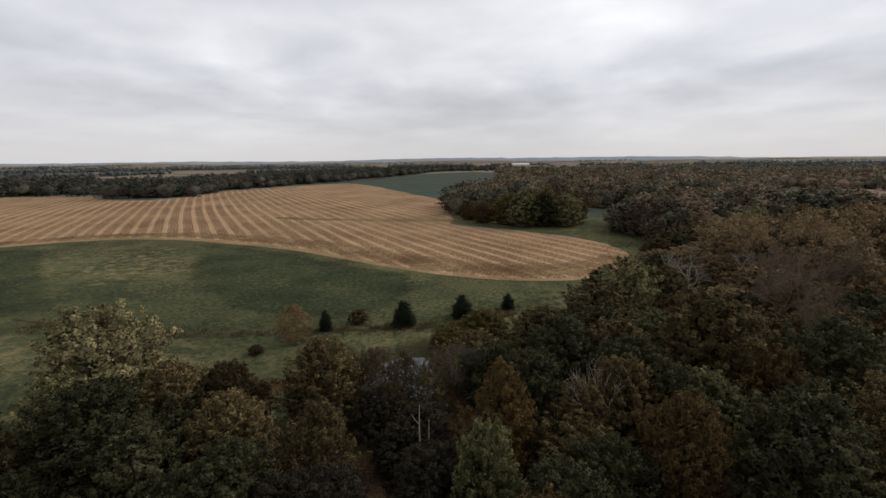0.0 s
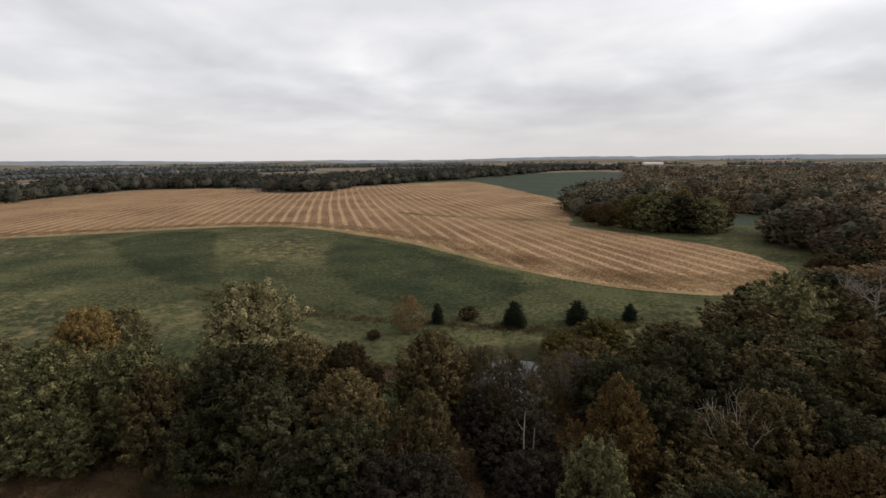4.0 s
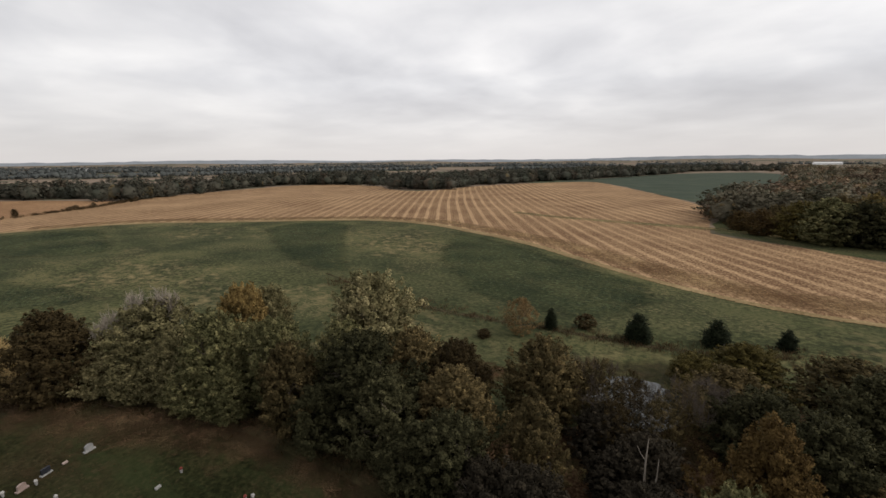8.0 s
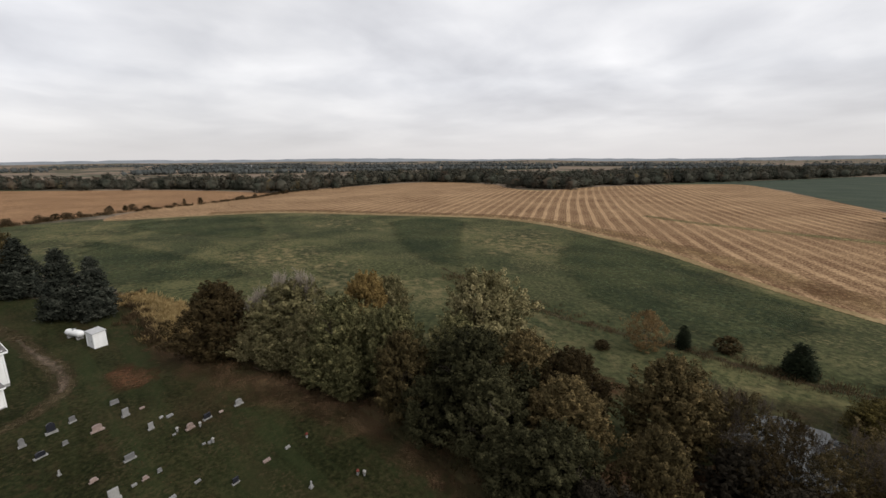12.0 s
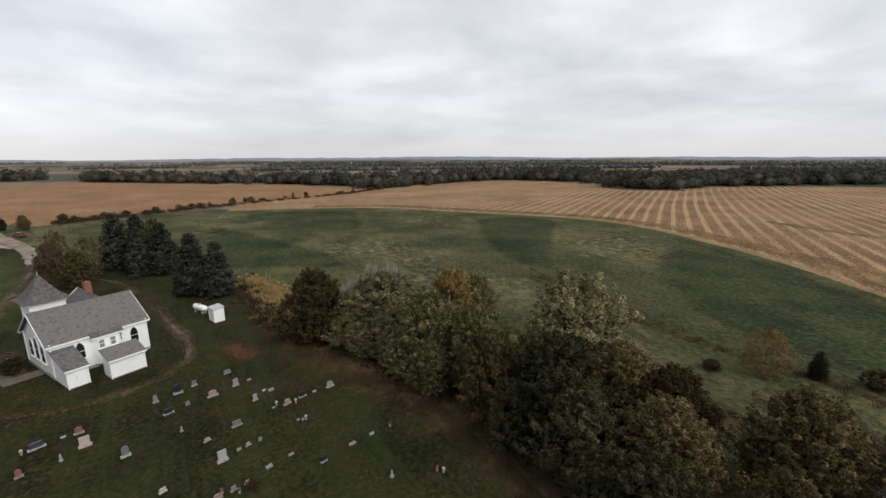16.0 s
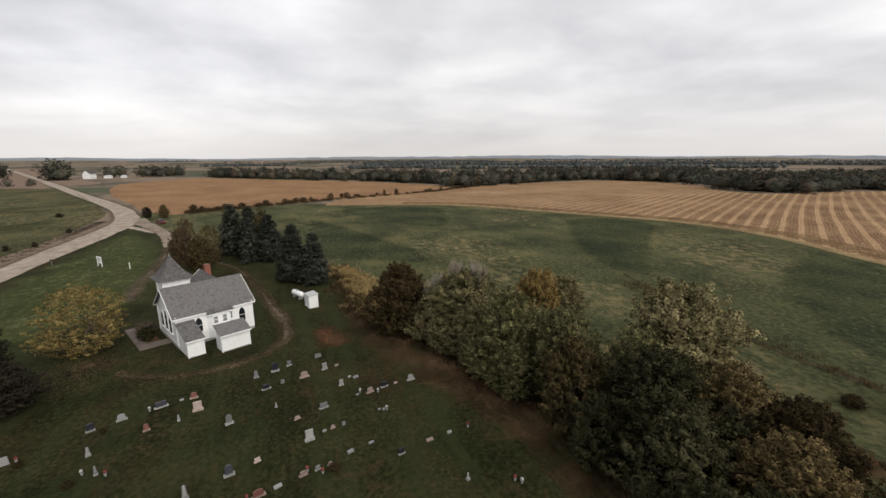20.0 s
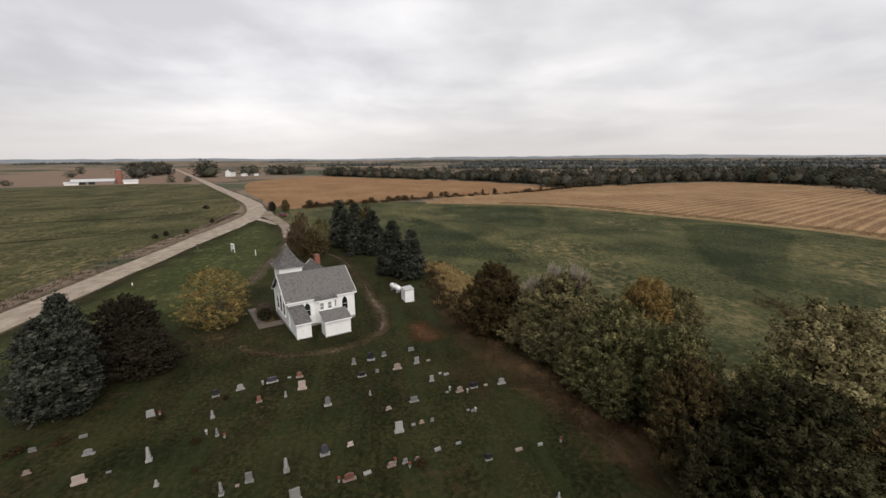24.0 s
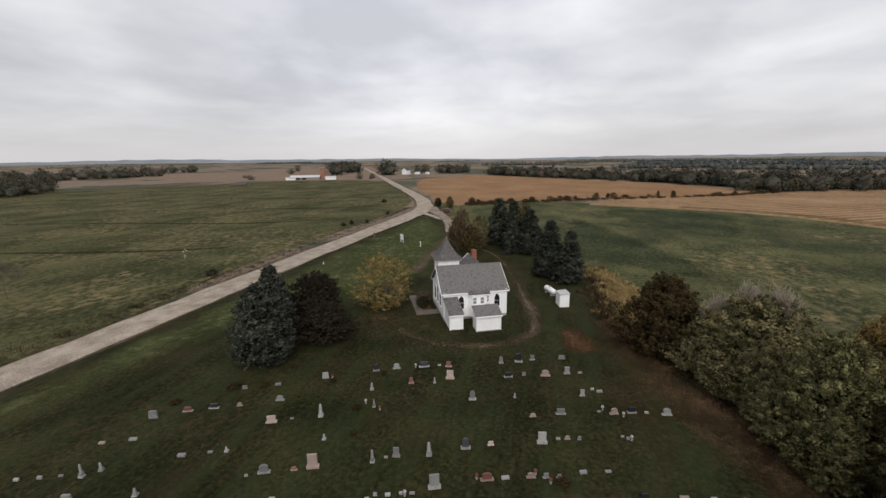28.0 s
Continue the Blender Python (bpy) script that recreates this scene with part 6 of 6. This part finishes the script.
# ---- things behind and around the church ----
def propane_tank():
    t = thing("propane_tank", place(-70.4, 1.0, 27, 0.03), "white steel propane tank on concrete blocks", "tank")
    prof = [(-1.5, 0.02), (-1.46, 0.2), (-1.36, 0.34), (-1.2, 0.42), (-1.1, 0.44), (1.1, 0.44), (1.2, 0.42), (1.36, 0.34), (1.46, 0.2), (1.5, 0.02)]
    part("shell", mesh_of("shell", *tube([(x, 0, 0.75) for x, r in prof], [r for x, r in prof], 20), smooth=True), TANK_WHITE, t)
    part("dome", mesh_of("dome", *tube([(0, 0, 1.12), (0, 0, 1.3), (0, 0, 1.36)], [0.2, 0.19, 0.02], 14)), STEEL, t)
    for x in (-0.85, 0.85):
        part("foot", box(0.25, 0.75, 0.42, x, 0, -0.05, 0.02), FOUNDATION, t)


def tin_shed():
    t = thing("garden_shed", place(-65.4, 2.75, 16, 0.03), "small white wooden shed with a flat pale roof", "shed")
    part("wall", box(1.8, 1.3, 1.95, 0, 0, 0), SIDING, t)
    part("roof", slope([(1.02, -0.76, 1.97), (1.02, 0.76, 2.12), (-1.02, 0.76, 2.12), (-1.02, -0.76, 1.97)], 0.08), TIN, t)
    d = part("door", box(0.85, 0.05, 1.75, 0.2, -0.67, 0.06, 0.008), TRIM, t, "white plank door")
    part("handle", box(0.04, 0.06, 0.14, 0.5, -0.71, 0.9), STEEL, d)
    for x in (-0.9, 0.9):
        for y in (-0.65, 0.65):
            part("corner_board", box(0.1, 0.1, 1.93, x, y, 0), TRIM, t)


def small_outbuilding():
    t = thing("outbuilding", place(-121, -12.5, 25), "small grey-roofed outbuilding half hidden by trees", "shed")
    part("wall", prism([(-2.2, 0), (2.2, 0), (2.2, 2.3), (0, 3.5), (-2.2, 2.3)], 5), POST_WOOD, t)
    for s in (-1, 1):
        part("roof", slope([(s * 2.6, -2.8, 2.15), (s * 2.6, 2.8, 2.15), (0, 2.8, 3.6), (0, -2.8, 3.6)]), SHINGLE, t)


def picnic_table():
    t = thing("picnic_table", place(-97.5, -8.5, 40, 0.03), "dark weathered picnic table under spruces", "table")
    for k in range(4):
        part("board", box(1.8, 0.16, 0.04, 0, -0.27 + 0.18 * k, 0.72), RUBBER, t)
    for s in (-1, 1):
        part("bench", box(1.8, 0.26, 0.04, 0, s * 0.75, 0.42), RUBBER, t)
        part("frame", box(0.08, 1.6, 0.08, s * 0.6, 0, 0.36), RUBBER, t)
        for q in (-0.5, 0.5):
            part("leg", box(0.08, 0.1, 0.72, s * 0.6, q, 0), RUBBER, t)


def church_sign():
    t = thing("church_sign", place(-107.0, -36.6, 40), "white signboard on two posts beside the road", "sign")
    part("panel", box(1.7, 0.1, 1.25, 0, 0, 0.75, 0.02), TRIM, t)
    part("top", box(1.9, 0.2, 0.1, 0, 0, 2.0, 0.02), TRIM, t)
    for k in range(3):
        part("lettering_bar", box(1.1 - 0.2 * k, 0.02, 0.1, 0, -0.06, 1.65 - 0.28 * k), GRANITE_BLUE, t)
    for x in (-0.85, 0.85):
        part("post", box(0.12, 0.12, 2.1, x, 0, 0, 0.01), TRIM, t)


def marker_post(x, y, h, mat, label, name="marker_post"):
    t = thing(name, place(x, y, 10, 0.03), label, "post")
    part("post", box(0.14, 0.14, h, 0, 0, 0, 0.015), mat, t)
    part("cap", box(0.2, 0.2, 0.06, 0, 0, h, 0.015), mat, t)


def mailbox():
    t = thing("mailbox", place(-112, -46.5, 0, 0.03), "dark mailbox on a wooden post by the road", "mailbox")
    part("post", box(0.1, 0.1, 1.05, 0, 0, 0), POST_WOOD, t)
    part("body", prism([(-0.12, 0), (0.12, 0), (0.12, 0.14), (0.08, 0.22), (0, 0.25), (-0.08, 0.22), (-0.12, 0.14)], 0.5), RUBBER, t, m=Matrix.Translation((0, 0, 1.05)))


def utility_pole():
    t = thing("utility_pole", place(-66.7, -65.1, 10), "short grey wooden utility pole with a transformer in the pasture", "pole")
    part("pole", mesh_of("pole", *tube([(0, 0, 0), (0, 0, 3), (0, 0, 5.4)], [0.08, 0.07, 0.05])), BARK, t)
    part("crossarm", box(0.9, 0.06, 0.07, 0, 0, 5.0), BARK, t)
    part("transformer", mesh_of("transformer", *tube([(0.2, 0, 3.9), (0.2, 0, 4.5)], [0.15, 0.15], 10)), STEEL, t)
    for x in (-0.4, 0, 0.4):
        part("insulator", box(0.08, 0.08, 0.14, x, 0, 5.1 if x else 5.4), TRIM, t)


def car():
    t = thing("car", place(-171, -39.5, 215, 0.08), "maroon sedan parked on the driveway", "car")
    body = [(-2.25, 0.35), (2.2, 0.35), (2.25, 0.62), (2.1, 0.8), (1.15, 0.9), (-1.7, 0.95), (-2.25, 0.85)]
    bm = prism(body, 1.75)
    bmesh.ops.bevel(bm, geom=list(bm.edges), offset=0.06, segments=2, affect="EDGES")
    part("body", bm, CAR_RED, t)
    part("cabin", prism([(-1.6, 0.9), (1.05, 0.88), (0.35, 1.42), (-1.05, 1.45)], 1.5), GLASS, t, "dark car windows")
    part("roof", box(1.35, 1.42, 0.05, -0.35, 0, 1.42, 0.02), CAR_RED, t)
    for x in (-1.4, 1.4):
        for y in (-0.82, 0.82):
            w = part("wheel", mesh_of("wheel", *tube([(x, y - 0.1, 0.32), (x, y + 0.1, 0.32)], [0.32, 0.32], 14)), RUBBER, t)
            part("rim", mesh_of("rim", *tube([(x, y - 0.11, 0.32), (x, y + 0.11, 0.32)], [0.2, 0.2], 12)), STEEL, w)
    for y in (-0.65, 0.65):
        part("headlight", box(0.08, 0.35, 0.14, 2.2, y, 0.6, 0.01), TANK_WHITE, t)
        part("tail_light", box(0.06, 0.3, 0.16, -2.25, y, 0.65, 0.01), PETAL_RED, t)


propane_tank()
tin_shed()
small_outbuilding()
picnic_table()
church_sign()
marker_post(-102.2, -30.1, 1.3, TRIM, "short white post on the lawn")
marker_post(-81, -45.0, 0.45, TRIM, "short white post beside the road")
mailbox()
utility_pole()
car()


# ---- rough grass, weeds and hedgerow ----
def tufts(name, spots, mat, label, blades=26, h=1.0, spread=0.35, seed=9, category="grass"):
    """Clumps of long bent grass blades."""
    rng = np.random.default_rng(seed)
    p = np.repeat(np.asarray(spots, float), blades, axis=0)
    n = len(p)
    a, d = rng.random(n) * 6.28, np.abs(rng.normal(0, spread, n))
    root = np.stack([p[:, 0] + d * np.cos(a), p[:, 1] + d * np.sin(a), np.full(n, 0.02)], -1)
    ht = h * (0.5 + 0.7 * rng.random(n)) * p[:, 2]
    lean = np.stack([np.cos(a), np.sin(a), np.zeros(n)], -1) * (ht * rng.uniform(0.1, 0.55, n))[:, None]
    side = np.stack([-np.sin(a), np.cos(a), np.zeros(n)], -1) * 0.034 * h
    tip = root + lean + np.stack([np.zeros(n), np.zeros(n), ht], -1)
    mid = root + lean * 0.3 + np.stack([np.zeros(n), np.zeros(n), ht * 0.6], -1)
    v = np.stack([root - side * 0.7, root + side * 0.7, mid + side, tip, mid - side], 1).reshape(-1, 3)
    f = np.arange(5 * n).reshape(-1, 5)
    tagged(part(name, mesh_of(name, v, f), mat), label, category, kind="stuff")


def band_spots(line, count, width, seed, lo=0.6, hi=1.2):
    rng = np.random.default_rng(seed)
    p = smooth_line(line, 10)
    i = rng.integers(0, len(p), count)
    q = p[i] + rng.normal(0, width, (count, 2))
    return np.column_stack([q, rng.uniform(lo, hi, count)])


tufts("tall_dry_grass", band_spots([(-84, 9), (-78, 11), (-72, 12), (-66, 11.5), (-61.5, 11)], 430, 1.3, 71), DRY_GRASS, "tall pale dry grass at the field corner", 40, 0.8, 0.5, 72)
tufts("weeds", band_spots([(-86, 9), (-78, 9), (-70, 8.5), (-63, 9), (-58, 11)], 160, 1.2, 73), WEEDS, "brown weeds along the lawn edge", 24, 0.8, 0.4, 74)
tufts("weeds", band_spots([(-56, 11), (-47, 14.5), (-38, 18), (-30, 20), (-20, 20.5), (-5, 19)], 420, 1.0, 75), RUSSET, "brown weeds under the trees", 20, 0.42, 0.5, 76)
tufts("weeds", band_spots([(-20, -59.5), (-60, -59.5), (-100, -59), (-150, -59), (-182, -60)], 1000, 1.0, 77), WEEDS_DARK, "dark brown weeds along the pasture fence", 12, 0.36, 0.6, 78)
tufts("weeds", band_spots([(-200, -35), (-205, -25), (-231, 22), (-262, 92), (-290, 126)], 700, 1.3, 79), WEEDS, "brown weeds along the hedgerow", 14, 1.2, 0.7, 80)
tufts("rough_grass", band_spots([(-55, 57), (-38, 53), (-15, 52.5), (2, 53.5), (16, 58)], 380, 1.2, 81), WEEDS, "rough grass along the ditch", 14, 0.5, 0.5, 82)


def hedgerow_bushes():
    rng = np.random.default_rng(91)
    p = smooth_line([(-203, -33), (-218, -8), (-233, 15), (-250, 45), (-270, 95), (-288, 132)], 9)
    for i, (x, y) in enumerate(p[::1]):
        if rng.random() < 0.25:
            continue
        bush(x + rng.normal(0, 0.8), y + rng.normal(0, 0.8), rng.uniform(1.2, 3.2), rng.uniform(1.0, 2.4), WEEDS if rng.random() < 0.5 else RUSSET, "brown hedgerow bush between stubble fields", i % 5, "hedge_bush", "bushes of the hedgerow")


hedgerow_bushes()
for i, (x, y, h, r, mat) in enumerate([(-9, 55.5, 1.9, 1.7, RUSSET), (-20, 46, 1.1, 1.1, RUSSET), (-69, -62, 1.3, 1.2, DARK_BROWN), (-130, -65, 1.3, 0.9, DARK_BROWN), (-134, -64, 1.4, 0.9, DARK_BROWN), (-138, -60, 1.3, 0.9, DARK_BROWN), (-160, -61, 1.4, 0.9, DARK_BROWN), (-205, -80, 1.6, 1.6, DARK_BROWN)]):
    bush(x, y, h, r, mat, "small dark brown bush in rough grass", i % 5)
for i, (x, y, h, r, mat) in enumerate([(-187.5, -41.8, 5.0, 2.2, OLIVE), (-191, -48, 4.0, 1.9, DARK_BROWN), (-212, -36, 2.4, 2.0, WEEDS)]):
    broadleaf(x, y, h, r, mat, "roadside tree with olive brown leaves", i, "mid", i * 50)
broadleaf(-16.2, 49.4, 4.9, 2.5, TAN_LEAF, "small twisted tree with thin orange leaves", 3, "airy", 30)

for i, (x, y, h, r, mat) in enumerate([(-6.4, 36.4, 3.4, 2.0, OLIVE), (3.6, 37.4, 2.8, 1.7, OLIVE)]):
    broadleaf(x, y, h, r, mat, "low leafy shrub on the pond bank", i, "mid", i * 50)
for i, (x, y, h, r, mat) in enumerate([(-3.6, 33.2, 6.2, 2.4, OLIVE), (2.6, 34.0, 5.6, 2.2, OLIVE), (-0.9, 32.6, 5.6, 1.9, RUSSET), (0.9, 31.4, 5.0, 2.0, OLIVE), (-1.6, 36.6, 4.2, 1.6, RUSSET), (-5.0, 35.4, 5.0, 2.2, OLIVE), (-2.2, 29.8, 4.8, 2.0, RUSSET)]):
    broadleaf(x, y, h, r, mat, "thin half-leafless tree before the pond", i % 5, "airy", i * 65)
# bare trees in the wood and the pasture
bare_tree(13.9, 22.8, 10.2, 4.2, DEADWOOD, "bleached dead tree with bare forked limbs", 3, 4, 3, lean=8, twigs=False)
snag = thing("dead_snag", place(0.4, 24.0, 0) @ Matrix.Diagonal((0.65, 0.65, 0.73, 1)), "two thin pale dead stems standing in the hedge", "tree")
part("stem", mesh_of("stem", *tube([(0, 0, -0.1), (0.05, 0, 3), (-0.05, 0.05, 6), (0.02, 0, 8.6)], [0.12, 0.10, 0.08, 0.03])), DEADWOOD, snag)
part("stem", mesh_of("stem", *tube([(0.15, 0.1, -0.1), (0.75, 0.2, 3.2), (1.0, 0.1, 5), (1.02, 0.1, 6.9)], [0.10, 0.08, 0.07, 0.03])), DEADWOOD, snag)
part("twig", mesh_of("twig", *tube([(0, 0, 6.4), (-0.5, 0.1, 6.9), (-0.9, 0.1, 7.6)], [0.04, 0.03, 0.012])), DEADWOOD, snag)
bare_tree(-3.6, 32.5, 7.4, 3.2, BARK, "half-bare dark tree in front of a pond", 12, 5, 3)
bare_tree(2.2, 33, 7.4, 3.2, BARK, "half-bare dark tree in front of a pond", 14, 5, 3)
for i, (x, y) in enumerate([(-5.8, 34.8), (3.8, 35.4)]):
    bare_tree(x, y, 6.4, 3.4, (TWIG, BARK)[i % 2], "thin half-bare tree at the pond edge", 12 + i % 2, 5, 3)
for i, (x, y, h, r) in enumerate([(-3, 29.5, 4.2, 2.6), (0.5, 27.5, 4.2, 2.6), (-1, 25.5, 3.4, 2.8)]):
    broadleaf(x, y, h, r, DARK_BROWN, "thin dark brown shrub under bare trees", i % 5, "mid", i * 50)
for i, (x, y, h, r) in enumerate([(31.5, 43, 9.6, 4.5), (45, 44, 13.5, 6), (50, 52, 13.5, 6), (41, 38, 13, 5.5), (58, 50, 14, 6)]):
    bare_tree(x, y, h, r, TWIG, "grey-brown leafless tree in the wood", 20 + i % 3, 4, 4)
bare_tree(39, 54, 11.0, 6.6, GREY_LIMB, "grey leafless tree with pale forked limbs in the wood", 5, 5, 3, twigs=False, girth=0.026)
bare_tree(53, 62, 11.5, 6, GREY_LIMB, "grey leafless tree with pale forked limbs in the wood", 6, 5, 3, twigs=False, girth=0.026)
for i, (x, y, h, r) in enumerate([(58, 68, 12.0, 6.4), (67, 66, 12.8, 6.8), (63, 76, 12.2, 6.4), (74, 74, 12.5, 6.5)]):
    broadleaf(x, y, h, r, WOOD_BROWN, "tall brown tree with thinning leaves in the wood", i, "airy", i * 47, group="trees of the wood")
bare_tree(62, 74, 11, 6, TWIG, "grey leafless tree in the wood", 7, 5, 3)
bare_tree(-48.2, 17.8, 10.4, 4.2, DEADWOOD, "bare grey twigs above a thinning crown", 8, 5, 3, girth=0.034, thick=0.0042)
bare_tree(-46.4, 19.6, 10.9, 4.6, DEADWOOD, "bare grey twigs beside a thinning crown", 31, 5, 3, girth=0.034, thick=0.0042)
bare_tree(-50, -84, 7, 4.5, BARK, "dark leafless tree in the pasture", 9, 5, 3)


# ---- fence along the pasture ----
def fence():
    line = [(40, -61.5), (-80, -60.8), (-182, -62.5), (-236, -78), (-330, -118)]
    p = smooth_line(line, 24)
    t = thing("pasture_fence", Matrix.Identity(4), "weathered wooden post and wire fence along the road", "fence")
    s = np.concatenate([[0], np.cumsum(np.linalg.norm(np.diff(p, axis=0), axis=1))])
    me = finish(box(0.08, 0.08, 1.05, 0, 0, 0, 0.01), "post")
    spots = [(np.interp(d, s, p[:, 0]), np.interp(d, s, p[:, 1])) for d in np.arange(0, s[-1], 4.5)]
    for x, y in spots:
        part("post", me, BARK, t, m=Matrix.Translation((x, y, 0)))
    for z in (0.4, 0.7, 0.98):
        part("wire", mesh_of("wire", *tube([(x, y, z) for x, y in spots], [0.006] * len(spots), 3)), BARK, t)


fence()


# ---- farmsteads in the distance ----
def gabled(name, m, w, l, eave, ridge, wall, roof, label, category, windows=0):
    t = thing(name, m, label, category)
    part("wall", prism([(-w / 2, 0), (w / 2, 0), (w / 2, eave), (0, ridge - 0.1), (-w / 2, eave)], l), wall, t)
    k = (ridge - eave) / (w / 2)
    for s in (-1, 1):
        part("roof", slope([(s * (w / 2 + 0.5), -l / 2 - 0.5, eave - 0.5 * k), (s * (w / 2 + 0.5), l / 2 + 0.5, eave - 0.5 * k), (0, l / 2 + 0.5, ridge), (0, -l / 2 - 0.5, ridge)], 0.15), roof, t)
    for i in range(windows):
        y = -l / 2 + l * (i + 0.5) / windows
        for z in ((0.9,) if eave < 4 else (0.9, 3.6)):
            wdw = part("window", box(0.12, 1.1, 1.5, w / 2 + 0.02, y, z), TRIM, t)
            part("pane", box(0.06, 0.8, 1.2, w / 2 + 0.08, y, z + 0.15), GLASS, wdw)
    return t


barn = gabled("barn", place(-434, -264, 24), 11, 31, 3.0, 5.0, GRANITE_BROWN, TIN, "long low barn with a pale tin roof", "barn", 0)
gabled("barn", place(-440, -236, 24), 7, 11, 2.4, 3.8, SIDING, TIN, "small low barn with a pale tin roof", "barn", 0)
gabled("barn", place(-424, -276, 24), 6, 10, 1.9, 3.0, SIDING, TIN, "low white shed beside a long barn", "barn", 0)
# no openings are cut: black panels stand for the shaded inside of the barn
for i in range(6):
    part("doorway", box(0.3, 4.6, 2.3, 5.55 if i < 3 else -5.55, -14 + 6.5 * (i % 3), 0.3), RUBBER, barn, "black panel in place of the shade inside an open barn doorway")
gabled("pasture_shed", place(-315, -256, 30), 5, 12, 2.0, 3.4, BARK, BARK, "low dark weathered shelter in the pasture", "shed", 0)
silo = thing("silo", place(-441, -246, 0), "tall red clay tile silo beside the barn", "silo")
part("shaft", mesh_of("shaft", *tube([(0, 0, 0), (0, 0, 7), (0, 0, 13.2)], [2.7, 2.7, 2.7], 20)), SILO_RED, silo)
part("rim", mesh_of("rim", *tube([(0, 0, 13.0), (0, 0, 13.5)], [2.85, 2.85], 20)), FOUNDATION, silo)
gabled("farmhouse", place(-590, -197, 75), 8, 10, 6.2, 9.5, SIDING, SHINGLE, "white two-storey farmhouse among trees", "house", 4)
gabled("barn", place(-600, -183, 70), 5, 7, 2.2, 3.4, SIDING, TIN, "low white machine shed by the farmhouse", "barn", 0)
gabled("barn", place(-604, -169, 70), 4, 5, 2.0, 3.2, SIDING, TIN, "small white shed by the farmhouse", "barn", 0)
gabled("barn", place(-1500, 560, 30), 14, 40, 5, 8, SIDING, TIN, "distant white machine shed", "barn", 0)
gabled("barn", place(-700, 520, 60), 10, 24, 4, 7, SIDING, TIN, "distant white barn among trees", "barn", 0)
gabled("barn", place(330, 1480, 100), 16, 60, 5, 8, SIDING, TIN, "distant white farm shed", "barn", 0)
far_trees("farm_trees", [(-566, -216, 20, 0), (-574, -222, 22, 0), (-558, -211, 18, 0), (-622, -189, 13, 0), (-634, -180, 14, 0), (-640, -160, 13, 0), (-644, -150, 15, 0), (-626, -151, 13, 0), (-632, -141, 14, 0), (-636, -131, 13, 0), (-640, -119, 12, 0), (-625, -136, 11, 0), (-660, -131, 12, 0), (-668, -123, 14, 0),
                         (-560, -292, 20, 0), (-568, -300, 18, 0), (-640, -318, 20, 0), (-655, -312, 19, 0), (-670, -308, 16, 0), (-720, -352, 18, 0), (-735, -345, 17, 0), (-450, -205, 7, 0), (-462, -195, 6, 0), (-446, -190, 5, 0)],
          BELT, "tall dark trees round the farmsteads", seed=15)
far_trees("pasture_trees", along([(-196, -345), (-212, -352), (-228, -362), (-245, -385), (-262, -410), (-280, -440), (-300, -470)], 2.4, 5, 5, 12, 18) + along([(-230, -470), (-262, -480), (-290, -520), (-331, -600), (-390, -590), (-447, -582), (-530, -570)], 5, 6, 8, 14, 16) + along([(-331, -700), (-447, -690), (-600, -700), (-760, -720)], 14, 16, 10, 17, 17)
          + [(-428, -330, 5, 0), (-436, -338, 4, 0), (-452, -352, 5, 0), (-470, -372, 4, 0), (-600, -390, 9, 0), (-760, -480, 12, 0), (-950, -520, 12, 0)], BELT, "trees along the far side of the pasture", seed=16)
